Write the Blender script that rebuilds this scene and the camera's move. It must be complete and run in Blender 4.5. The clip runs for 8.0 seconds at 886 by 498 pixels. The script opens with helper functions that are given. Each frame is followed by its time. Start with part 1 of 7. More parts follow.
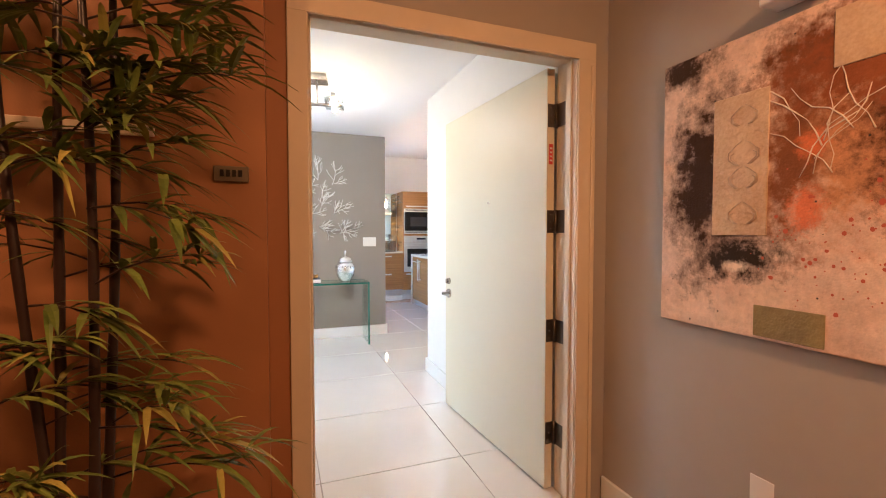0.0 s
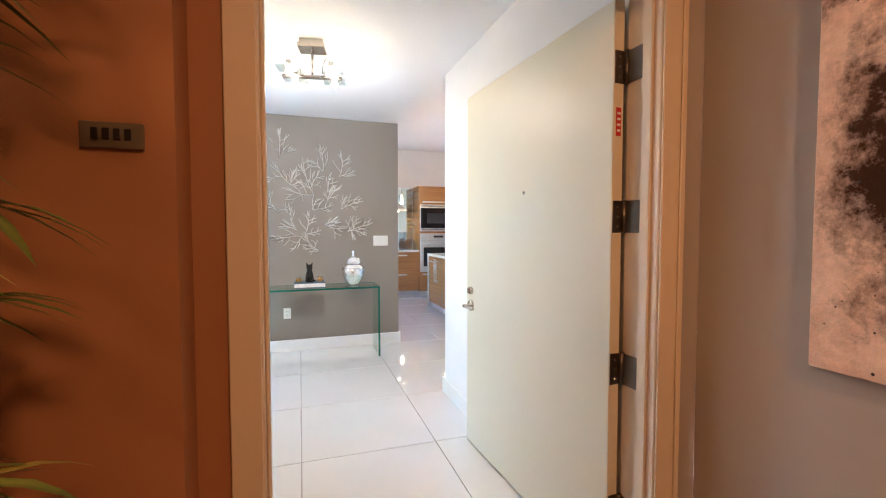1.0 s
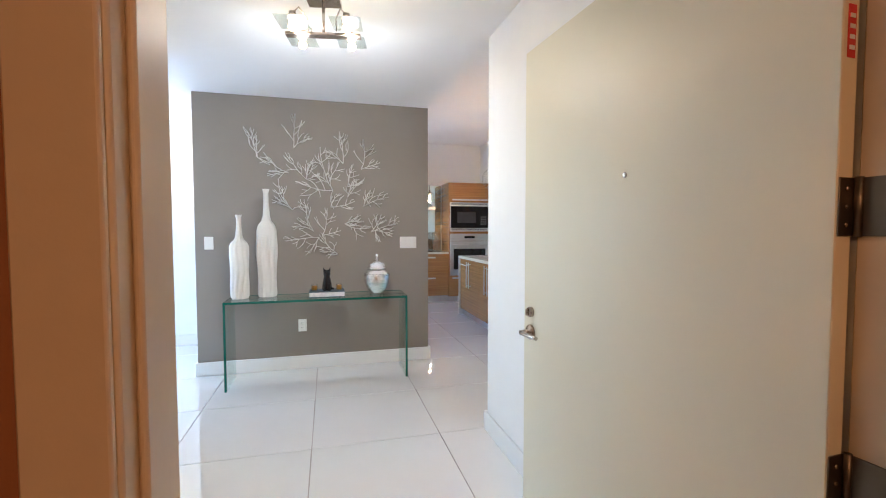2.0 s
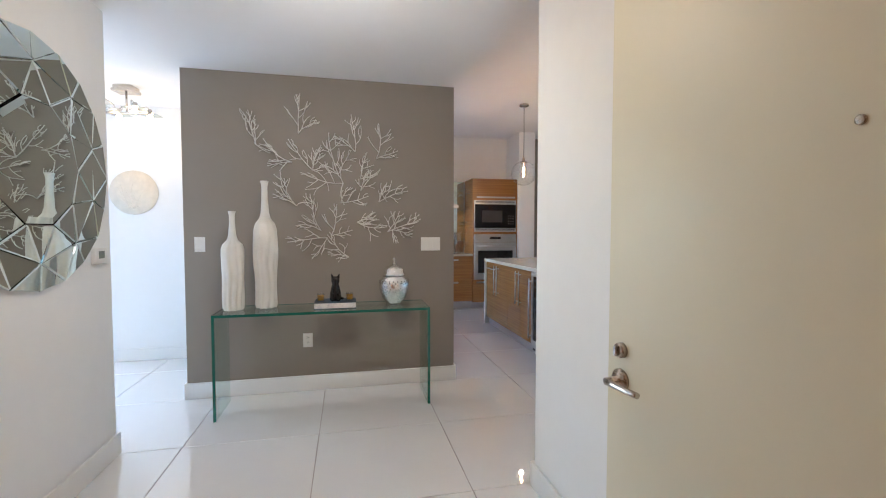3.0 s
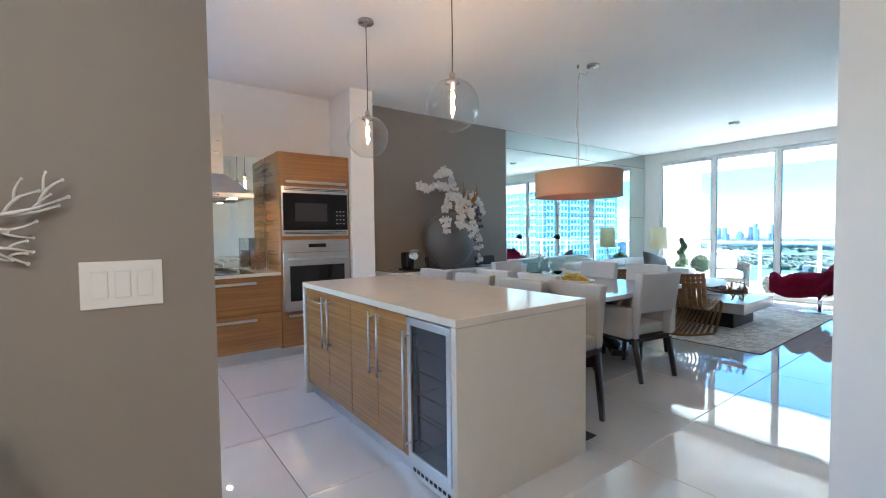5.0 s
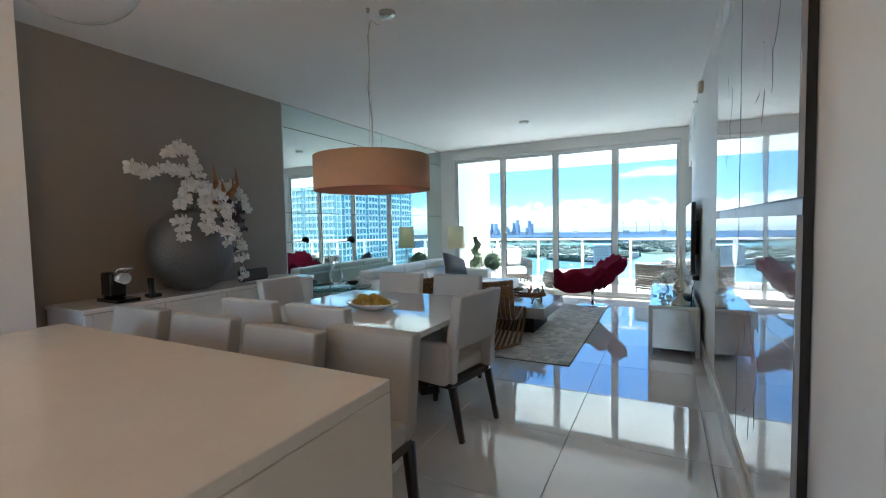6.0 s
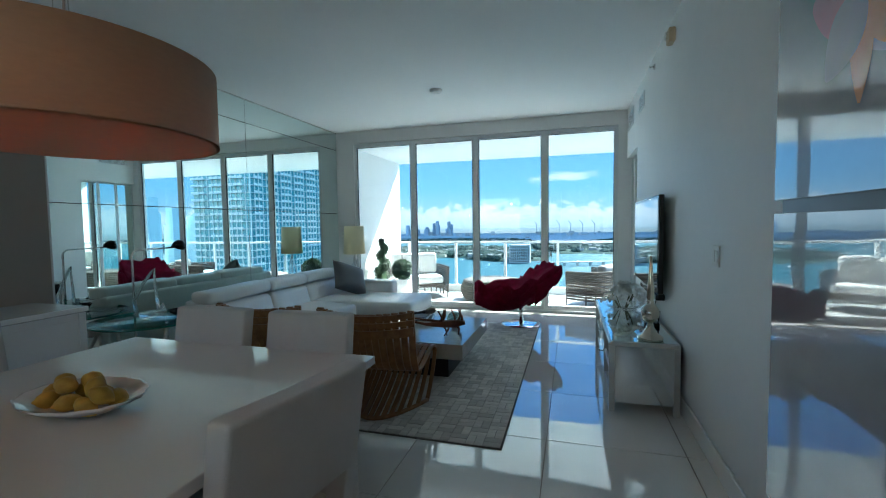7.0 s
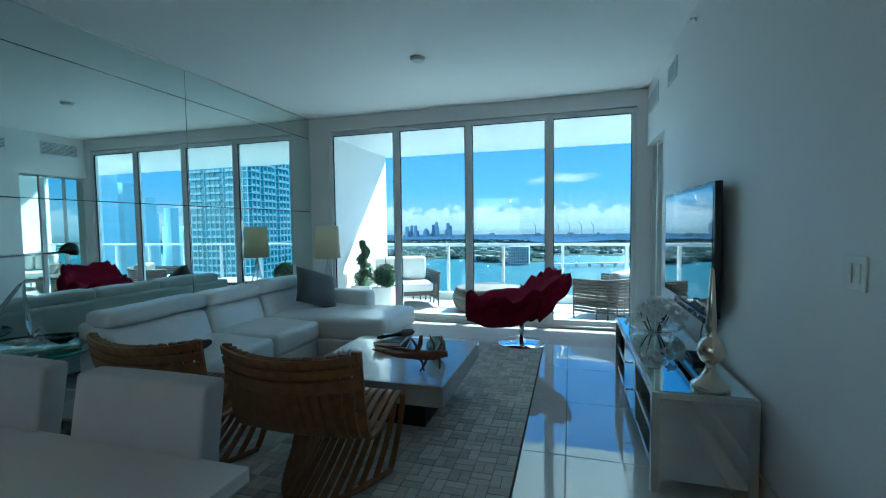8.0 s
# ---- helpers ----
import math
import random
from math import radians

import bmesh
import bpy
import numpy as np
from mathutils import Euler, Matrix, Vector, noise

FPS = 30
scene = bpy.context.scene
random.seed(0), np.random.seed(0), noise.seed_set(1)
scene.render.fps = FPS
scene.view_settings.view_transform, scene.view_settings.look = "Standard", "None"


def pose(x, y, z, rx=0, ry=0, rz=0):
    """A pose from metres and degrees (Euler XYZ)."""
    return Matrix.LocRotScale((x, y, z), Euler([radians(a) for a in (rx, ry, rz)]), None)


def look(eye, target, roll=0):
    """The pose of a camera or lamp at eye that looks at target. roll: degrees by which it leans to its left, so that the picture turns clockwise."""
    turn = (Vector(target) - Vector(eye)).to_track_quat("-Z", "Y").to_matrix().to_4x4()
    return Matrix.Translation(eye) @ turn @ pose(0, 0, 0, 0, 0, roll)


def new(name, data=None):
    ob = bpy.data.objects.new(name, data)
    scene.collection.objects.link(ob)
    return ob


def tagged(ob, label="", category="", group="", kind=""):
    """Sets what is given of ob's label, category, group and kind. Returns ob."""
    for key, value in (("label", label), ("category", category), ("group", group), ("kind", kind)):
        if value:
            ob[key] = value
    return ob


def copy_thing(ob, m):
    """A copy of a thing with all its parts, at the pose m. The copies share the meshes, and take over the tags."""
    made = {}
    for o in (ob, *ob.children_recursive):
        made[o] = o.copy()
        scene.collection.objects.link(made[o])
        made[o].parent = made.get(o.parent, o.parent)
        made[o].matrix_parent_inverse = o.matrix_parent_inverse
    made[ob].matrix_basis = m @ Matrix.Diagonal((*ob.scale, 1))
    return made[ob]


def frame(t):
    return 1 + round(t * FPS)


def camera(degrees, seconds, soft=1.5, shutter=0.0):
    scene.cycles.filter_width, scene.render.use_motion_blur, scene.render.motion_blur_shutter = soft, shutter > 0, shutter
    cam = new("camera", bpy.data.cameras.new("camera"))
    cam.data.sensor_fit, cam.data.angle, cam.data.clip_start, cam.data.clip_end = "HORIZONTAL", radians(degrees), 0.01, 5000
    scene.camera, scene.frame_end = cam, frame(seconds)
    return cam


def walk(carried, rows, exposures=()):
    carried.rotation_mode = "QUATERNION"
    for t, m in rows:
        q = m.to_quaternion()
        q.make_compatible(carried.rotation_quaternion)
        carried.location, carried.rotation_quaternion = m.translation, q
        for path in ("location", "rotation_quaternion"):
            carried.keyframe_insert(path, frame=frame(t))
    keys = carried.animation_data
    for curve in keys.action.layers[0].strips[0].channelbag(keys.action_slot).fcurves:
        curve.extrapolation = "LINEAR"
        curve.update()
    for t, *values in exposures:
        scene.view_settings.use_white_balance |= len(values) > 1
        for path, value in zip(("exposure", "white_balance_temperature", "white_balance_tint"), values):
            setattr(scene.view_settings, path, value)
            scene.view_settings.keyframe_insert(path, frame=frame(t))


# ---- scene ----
cam = camera(91.4, 8.0, soft=1.1)
EXPOSURES = [(0.0, 4.9, 5650, 9), (0.5, 4.85, 5600, 9), (1.0, 4.75, 5450, 8), (1.5, 4.6, 5350, 7), (3.0, 3.8, 5900, 10), (4.0, 3.9, 5900, 10), (4.5, 4.3, 5650, 7),
             (5.2, 3.95, 5700, 7), (6.3, 2.95, 6100, 6), (7.0, 2.5, 5600, -2), (8.0, 2.22, 4850, -13)]
PATH = [
    (0, (0.835, 1.063, 1.318), (1.54, 2.933, 1.244), 0.0),
    (0.5, (0.933, 1.341, 1.327), (1.63, 3.214, 1.247), -0.1),
    (1, (1.029, 1.63, 1.328), (1.656, 3.527, 1.24), 0.0),
    (1.5, (1.093, 1.956, 1.333), (1.659, 3.872, 1.242), 0.0),
    (3, (1.21, 2.92, 1.32), (1.641, 4.871, 1.235), 0.0),
    (3.5, (1.272, 3.245, 1.316), (1.686, 5.199, 1.226), 0.0),
    (4, (1.314, 3.785, 1.322), (1.723, 5.741, 1.235), -0.1),
    (4.5, (1.502, 4.613, 1.333), (2.18, 6.493, 1.249), -0.4),
    (5, (1.908, 5.26, 1.325), (3.108, 6.858, 1.247), -0.7),
    (5.2, (2.073, 5.453, 1.325), (3.445, 6.906, 1.248), -0.8),
    (6.3, (3.475, 6.187, 1.41), (5.324, 6.943, 1.292), -1.1),
    (6.5, (3.809, 6.27, 1.408), (5.687, 6.947, 1.289), -1.0),
    (7, (4.686, 6.437, 1.38), (6.6, 7.005, 1.268), -0.8),
    (7.5, (5.34, 6.529, 1.355), (7.255, 7.096, 1.251), -0.7),
    (8, (5.674, 6.564, 1.356), (7.59, 7.128, 1.25), -0.7),
]
walk(cam, [(t, look(eye, target, roll)) for t, eye, target, roll in PATH], EXPOSURES)

# ---- world and lights ----
SUN_EL, SUN_AZ = radians(44), radians(-30)      # azimuth from +x towards +y
world = bpy.data.worlds.new("sky")
scene.world = world
world.use_nodes = True
wn = world.node_tree
sky = wn.nodes.new("ShaderNodeTexSky")
sky.sky_type, sky.sun_disc = "NISHITA", False
sky.sun_elevation, sky.sun_rotation = SUN_EL, radians(90) - SUN_AZ
wn.nodes["Background"].inputs["Strength"].default_value = 0.15
wn.links.new(sky.outputs["Color"], wn.nodes["Background"].inputs["Color"])


def lamp(name, kind, m, energy, color, size=0.1, size_y=None):
    d = bpy.data.lights.new(name, kind)
    d.energy, d.color = energy, color
    if kind == "AREA":
        d.size = size
        if size_y:
            d.shape, d.size_y = "RECTANGLE", size_y
    elif kind == "POINT":
        d.shadow_soft_size = size
    ob = new(name, d)
    ob.matrix_world = m
    return ob


sun = lamp("sun", "SUN", look((0, 0, 0), (-math.cos(SUN_EL) * math.cos(SUN_AZ), -math.cos(SUN_EL) * math.sin(SUN_AZ), -math.sin(SUN_EL))), 5.0, (1.0, 0.94, 0.86))
sun.data.angle = radians(0.5)
# daylight in the opening of the back hall and of the side rooms
lamp("hall_daylight", "AREA", look((-2.1, 7.90, 1.06), (-2.1, 5.0, 1.06)), 1.6, (0.88, 0.94, 1.0), 1.3, 2.1)
# warm downlights of the corridor outside the entrance
lamp("corridor_lamp", "AREA", look((-0.50, 1.70, 2.52), (-0.3, 2.2, 0)), 0.95, (1.0, 0.44, 0.16), 0.16)
lamp("corridor_lamp", "AREA", look((1.5, 0.6, 2.52), (1.9, 1.4, 0)), 1.3, (1.0, 0.43, 0.16), 0.16)
# bulbs of the fixtures
for p, e, c in (((-0.64, 7.20, 2.24), 0.26, (1.0, 0.84, 0.66)),
                ((3.53, 8.40, 2.03), 0.30, (1.0, 0.80, 0.62)), ((3.62, 7.42, 2.06), 0.30, (1.0, 0.80, 0.62)), ((5.695, 7.985, 1.83), 0.55, (1.0, 0.62, 0.32))):
    lamp("bulb_light", "POINT", pose(*p), e, c, 0.03)
# the four halogen heads of the foyer light: two point down, two at the wall art
for x, y, aim in ((0.98, 4.57, (0.98, 4.6, 0)), (1.23, 4.53, (1.24, 4.55, 0)), (1.01, 4.76, (0.7, 6.6, 1.3)), (1.27, 4.71, (1.5, 6.6, 1.3))):
    lamp("spot_light", "AREA", look((x, y, 2.27), aim), 0.32 if aim[2] else 0.20, (1.0, 0.92, 0.82), 0.05)
    lamp("bulb_light", "POINT", pose(x, y, 2.25), 0.06, (1.0, 0.90, 0.78), 0.03)


# ---- materials ----
def rgb(c):
    return (c[0], c[1], c[2], 1.0)


def material(name, color, rough=0.5, metal=0.0, var=0.08, scale=6.0, bump=0.0, bump_scale=None, stretch=(1, 1, 1), coat=0.0, second=None, fine=0.3,
             spec=0.5, transmission=0.0, sheen=0.0, random_by=None):
    """Principled surface with two scales of variation in colour and roughness and a fine relief."""
    m = bpy.data.materials.new(name)
    m.use_nodes = True
    n, l = m.node_tree.nodes, m.node_tree.links
    b = n["Principled BSDF"]
    b.inputs["Metallic"].default_value = metal
    b.inputs["Coat Weight"].default_value = coat
    b.inputs["Coat Roughness"].default_value = 0.04
    b.inputs["Specular IOR Level"].default_value = spec
    b.inputs["Transmission Weight"].default_value = transmission
    b.inputs["Sheen Weight"].default_value = sheen
    co = n.new("ShaderNodeTexCoord")
    mp = n.new("ShaderNodeMapping")
    mp.inputs["Scale"].default_value = stretch
    l.new(co.outputs["Object"], mp.inputs["Vector"])
    big, small = n.new("ShaderNodeTexNoise"), n.new("ShaderNodeTexNoise")
    big.inputs["Scale"].default_value, small.inputs["Scale"].default_value = scale, scale * 11
    big.inputs["Detail"].default_value, small.inputs["Detail"].default_value = 3, 4
    for t in (big, small):
        l.new(mp.outputs["Vector"], t.inputs["Vector"])
    mixn = n.new("ShaderNodeMath")
    mixn.operation = "MULTIPLY_ADD"
    mixn.inputs[1].default_value = fine
    l.new(small.outputs["Fac"], mixn.inputs[0])
    l.new(big.outputs["Fac"], mixn.inputs[2])
    ramp = n.new("ShaderNodeValToRGB")
    lo = second if second else tuple(max(0, c * (1 - var)) for c in color)
    hi = color if second else tuple(min(1, c * (1 + var)) for c in color)
    ramp.color_ramp.elements[0].color, ramp.color_ramp.elements[1].color = rgb(lo), rgb(hi)
    ramp.color_ramp.elements[0].position, ramp.color_ramp.elements[1].position = 0.38, 0.62 + fine
    l.new(mixn.outputs[0], ramp.inputs["Fac"])
    out = ramp.outputs["Color"]
    if random_by:
        info = n.new("ShaderNodeObjectInfo" if random_by == "object" else "ShaderNodeNewGeometry")
        hsv = n.new("ShaderNodeHueSaturation")
        mr = n.new("ShaderNodeMapRange")
        mr.inputs["To Min"].default_value, mr.inputs["To Max"].default_value = 0.72, 1.2
        l.new(info.outputs["Random" if random_by == "object" else "Random Per Island"], mr.inputs["Value"])
        l.new(mr.outputs["Result"], hsv.inputs["Value"])
        l.new(out, hsv.inputs["Color"])
        out = hsv.outputs["Color"]
    l.new(out, b.inputs["Base Color"])
    rr = n.new("ShaderNodeMapRange")
    rr.inputs["To Min"].default_value, rr.inputs["To Max"].default_value = max(0.01, rough * 0.8), min(1, rough * 1.2)
    l.new(big.outputs["Fac"], rr.inputs["Value"])
    l.new(rr.outputs["Result"], b.inputs["Roughness"])
    if bump:
        bp = n.new("ShaderNodeBump")
        bp.inputs["Strength"].default_value, bp.inputs["Distance"].default_value = bump, 0.01
        src = small
        if bump_scale:
            src = n.new("ShaderNodeTexNoise")
            src.inputs["Scale"].default_value = bump_scale
            l.new(mp.outputs["Vector"], src.inputs["Vector"])
        l.new(src.outputs["Fac"], bp.inputs["Height"])
        l.new(bp.outputs["Normal"], b.inputs["Normal"])
    return m


def translucent(m, color, amount):
    """Lets some light through a thin cloth or petal."""
    n, l = m.node_tree.nodes, m.node_tree.links
    tr, mx = n.new("ShaderNodeBsdfTranslucent"), n.new("ShaderNodeMixShader")
    tr.inputs["Color"].default_value = rgb(color)
    mx.inputs["Fac"].default_value = amount
    l.new(n["Principled BSDF"].outputs[0], mx.inputs[1])
    l.new(tr.outputs[0], mx.inputs[2])
    l.new(mx.outputs[0], n["Material Output"].inputs["Surface"])
    return m


def glow(name, color, strength):
    m = bpy.data.materials.new(name)
    m.use_nodes = True
    b = m.node_tree.nodes["Principled BSDF"]
    b.inputs["Base Color"].default_value = rgb(color)
    b.inputs["Emission Color"].default_value = rgb(color)
    b.inputs["Emission Strength"].default_value = strength
    return m


def thin_glass(name, tint, gloss=0.05, rough=0.0):
    """Clear sheet: lets light straight through, with Fresnel gloss."""
    m = bpy.data.materials.new(name)
    m.use_nodes = True
    n, l = m.node_tree.nodes, m.node_tree.links
    n.remove(n["Principled BSDF"])
    tr, gl, mx, fr = n.new("ShaderNodeBsdfTransparent"), n.new("ShaderNodeBsdfGlossy"), n.new("ShaderNodeMixShader"), n.new("ShaderNodeLayerWeight")
    pw, ad = n.new("ShaderNodeMath"), n.new("ShaderNodeMath")
    pw.operation, pw.inputs[1].default_value = "POWER", 4.5
    ad.operation, ad.inputs[1].default_value, ad.inputs[2].default_value = "MULTIPLY_ADD", 0.7, gloss
    tr.inputs["Color"].default_value = rgb(tint)
    gl.inputs["Roughness"].default_value = rough
    fr.inputs["Blend"].default_value = 0.5
    l.new(fr.outputs["Facing"], pw.inputs[0])
    l.new(pw.outputs[0], ad.inputs[0])
    l.new(ad.outputs[0], mx.inputs["Fac"])
    l.new(tr.outputs[0], mx.inputs[1])
    l.new(gl.outputs[0], mx.inputs[2])
    l.new(mx.outputs[0], n["Material Output"].inputs["Surface"])
    return m


WHITE = material("white_wall_paint", (0.83, 0.835, 0.83), 0.55, var=0.03, scale=1.2, bump=0.03, bump_scale=180)
CEILING = material("ceiling_paint", (0.89, 0.89, 0.89), 0.7, var=0.02, scale=1.0, bump=0.03, bump_scale=150)
TAUPE = material("taupe_wall_paint", (0.272, 0.238, 0.204), 0.6, var=0.04, scale=1.5, bump=0.04, bump_scale=200)
GREIGE = material("greige_corridor_paint", (0.40, 0.36, 0.32), 0.6, var=0.05, scale=1.5, bump=0.04, bump_scale=200)
TERRA = material("terracotta_corridor_paint", (0.34, 0.15, 0.06), 0.6, var=0.06, scale=1.5, bump=0.05, bump_scale=200)
TRIM = material("white_trim_paint", (0.82, 0.82, 0.81), 0.35, var=0.02, scale=3)
CASING = material("cream_casing_paint", (0.70, 0.60, 0.46), 0.42, var=0.04, scale=4, bump=0.02, bump_scale=120)
DOORPAINT = material("cream_door_paint", (0.72, 0.68, 0.53), 0.42, var=0.02, scale=1.2, bump=0.02, bump_scale=140)
TILE = material("polished_white_porcelain", (0.80, 0.80, 0.79), 0.03, var=0.03, scale=1.4, fine=0.15, spec=1.0, coat=1.0)
TILE.node_tree.nodes["Principled BSDF"].inputs["Coat IOR"].default_value = 2.0
TILE.node_tree.nodes["Principled BSDF"].inputs["Coat Roughness"].default_value = 0.015
GROUT = material("grey_grout", (0.32, 0.30, 0.28), 0.8, var=0.1, scale=9)
CARPET = material("corridor_carpet", (0.20, 0.13, 0.09), 0.95, var=0.25, scale=20, bump=0.3)
STEEL = material("brushed_steel", (0.60, 0.59, 0.57), 0.30, 1.0, var=0.05, scale=4, stretch=(1, 1, 8))
NICKEL = material("satin_nickel", (0.52, 0.47, 0.42), 0.25, 1.0, var=0.05, scale=8)
CHROME = material("polished_chrome", (0.80, 0.80, 0.80), 0.06, 1.0, var=0.03, scale=8)
ALU = material("white_aluminium_frame", (0.74, 0.76, 0.77), 0.35, var=0.03, scale=5)
QUARTZ = material("cream_quartz", (0.66, 0.61, 0.52), 0.12, var=0.03, scale=9, fine=0.6)
ZEBRA = material("zebrano_veneer", (0.42, 0.205, 0.066), 0.22, second=(0.18, 0.074, 0.020), scale=1.6, stretch=(0.55, 0.55, 38), fine=0.5, coat=0.4)
BLACKGLASS = material("black_appliance_glass", (0.012, 0.012, 0.014), 0.04, var=0.1, scale=4)
DARKWOOD = material("black_stained_wood", (0.018, 0.014, 0.012), 0.3, var=0.2, scale=9, stretch=(1, 1, 0.2))
LEATHER = material("white_leather", (0.80, 0.80, 0.78), 0.32, var=0.04, scale=5, bump=0.35, bump_scale=16)
FABRIC = material("ivory_upholstery", (0.54, 0.54, 0.53), 0.8, var=0.05, scale=7, bump=0.15, bump_scale=260, sheen=0.2)
LACQUER = material("white_lacquer", (0.80, 0.80, 0.79), 0.05, var=0.015, scale=2, coat=0.5)
MIRROR = material("mirror_silver", (0.74, 0.83, 0.81), 0.008, 1.0, var=0.01, scale=2)
GREENGLASS = thin_glass("green_edge_glass", (0.90, 0.965, 0.945))
GLASSEDGE = material("glass_cut_edge", (0.012, 0.13, 0.095), 0.06, var=0.2, scale=6, coat=0.6)
PANE = thin_glass("window_glass", (0.96, 0.985, 0.98), 0.03)
CLEAR = thin_glass("clear_blown_glass", (0.97, 0.97, 0.97), 0.05)


# ---- mesh helpers ----
def add_box(bm, x0, x1, y0, y1, z0, z1, bevel=0.0, seg=2, m=None):
    """An axis-aligned box joined into bm, with rounded edges if asked."""
    t = bmesh.new()
    bmesh.ops.create_cube(t, size=1)
    for v in t.verts:
        v.co = Vector((x0 + (v.co.x + 0.5) * (x1 - x0), y0 + (v.co.y + 0.5) * (y1 - y0), z0 + (v.co.z + 0.5) * (z1 - z0)))
    if bevel:
        bmesh.ops.bevel(t, geom=t.edges[:], offset=bevel, segments=seg, profile=0.5, affect="EDGES")
        for f in t.faces:
            f.smooth = max(abs(c) for c in f.normal) < 0.999
    join(bm, t, m)
    return bm


def join(bm, t, m=None):
    if m is not None:
        t.transform(m)
    me = bpy.data.meshes.new("tmp")
    t.to_mesh(me)
    t.free()
    bm.from_mesh(me)
    bpy.data.meshes.remove(me)


def box(x0, x1, y0, y1, z0, z1, bevel=0.0, seg=2, m=None):
    return add_box(bmesh.new(), x0, x1, y0, y1, z0, z1, bevel, seg, m)


def quick_box(bm, x0, x1, y0, y1, z0, z1):
    """A plain box straight into bm, for many small pieces."""
    v = [bm.verts.new((x, y, z)) for x in (x0, x1) for y in (y0, y1) for z in (z0, z1)]
    for q in ((0, 1, 3, 2), (4, 6, 7, 5), (0, 4, 5, 1), (2, 3, 7, 6), (0, 2, 6, 4), (1, 5, 7, 3)):
        bm.faces.new([v[k] for k in q])


def add_tube(bm, pts, r, sides=8, cap=True):
    """A round bar along points; r is a number or one radius a point."""
    pts = [Vector(p) for p in pts]
    rs = r if isinstance(r, (list, tuple)) else [r] * len(pts)
    rings = []
    side = None
    for i, p in enumerate(pts):
        d = (pts[min(i + 1, len(pts) - 1)] - pts[max(i - 1, 0)]).normalized()
        if side is None:
            side = d.orthogonal().normalized()
        side = (side - d * side.dot(d))
        side = side.normalized() if side.length > 1e-6 else d.orthogonal().normalized()
        up = d.cross(side)
        rings.append([bm.verts.new(p + (side * math.cos(a) + up * math.sin(a)) * rs[i]) for a in [2 * math.pi * k / sides for k in range(sides)]])
    for a, b in zip(rings, rings[1:]):
        for k in range(sides):
            f = bm.faces.new((a[k], a[(k + 1) % sides], b[(k + 1) % sides], b[k]))
            f.smooth = True
    if cap:
        bm.faces.new(rings[0][::-1])
        bm.faces.new(rings[-1])
    return bm


def tube(pts, r, sides=8):
    return add_tube(bmesh.new(), pts, r, sides)


def add_lathe(bm, profile, n=32, at=(0, 0, 0), wobble=None):
    """Turns a list of (radius, height) about z. wobble(angle, height) scales the radius."""
    rings = []
    for r, z in profile:
        rings.append([bm.verts.new((at[0] + r * (wobble(a, z) if wobble else 1) * math.cos(a), at[1] + r * (wobble(a, z) if wobble else 1) * math.sin(a), at[2] + z))
                      for a in [2 * math.pi * k / n for k in range(n)]])
    for a, b in zip(rings, rings[1:]):
        for k in range(n):
            f = bm.faces.new((a[k], a[(k + 1) % n], b[(k + 1) % n], b[k]))
            f.smooth = True
    for ring, (r, z), flip in ((rings[0], profile[0], True), (rings[-1], profile[-1], False)):
        if r > 1e-4:
            bm.faces.new(ring[::-1] if flip else ring)
    bmesh.ops.remove_doubles(bm, verts=rings[0] + rings[-1], dist=1e-6)
    return bm


def lathe(profile, n=32, at=(0, 0, 0), wobble=None):
    return add_lathe(bmesh.new(), profile, n, at, wobble)


def smooth_all(bm):
    for f in bm.faces:
        f.smooth = True
    return bm


def link(name, bm, mat):
    bmesh.ops.recalc_face_normals(bm, faces=bm.faces[:])
    me = bpy.data.meshes.new(name)
    bm.to_mesh(me)
    bm.free()
    me.materials.append(mat)
    return new(name, me)


def part(name, bm, mat, parent, label=""):
    ob = link(name, bm, mat)
    ob.parent = parent
    return tagged(ob, label)


def structure(name, bm, mat, label="", category=""):
    return tagged(link(name, bm, mat), label, category, "", "structure")


def thing(name, at, label, category, group="", turn=0.0):
    ob = new(name)
    ob.empty_display_size = 0.1
    ob.matrix_basis = pose(*at, 0, 0, turn)
    return tagged(ob, label, category, group)


# ---- large structure ----
H, HF = 3.0, 2.56                       # ceilings: living space, foyer
XW, YM, YR = 11.52, 10.39, 5.66          # window wall, mirror wall, art wall
floor = structure("floor", box(-3.2, XW + 0.1, 2.74, 10.6, -0.12, -0.006), GROUT, "polished white porcelain tile floor with thin grey joints", "floor")
structure("floor_corridor", box(-3.2, 2.5, -1.4, 2.738, -0.12, -0.002), CARPET, "brown corridor carpet outside the entrance", "floor")

# entrance wall with the doorway
# shadow of the wall step is put into this strip's terracotta colour
structure("wall_entrance_return", box(0.7945, 0.9165, 2.75, 2.90, 0, 2.6), TERRA, "strip beside the door frame, terracotta for the shadow of the step", "wall")
bm = bmesh.new()
add_box(bm, 2.163, 2.33, 2.75, 2.90, 0, 2.6)
add_box(bm, 0.917, 2.163, 2.75, 2.90, 2.17, 2.6)
structure("wall_entrance", bm, GREIGE, "greige painted wall round the entrance door", "wall")
structure("wall_corridor_left", box(-3.2, 0.794, 2.632, 2.90, 0, 2.6), TERRA, "terracotta painted corridor wall beside the entrance", "wall")
structure("wall_corridor_right", box(2.314, 2.46, -1.4, 2.748, 0, 2.6), GREIGE, "greige painted corridor wall", "wall")
structure("wall_corridor_back", box(-3.2, 2.46, -1.5, -1.4, 0, 2.6), GREIGE, "greige corridor wall", "wall")
structure("wall_corridor_end", box(-3.3, -3.2, -1.5, 2.9, 0, 2.6), GREIGE, "greige corridor wall", "wall")
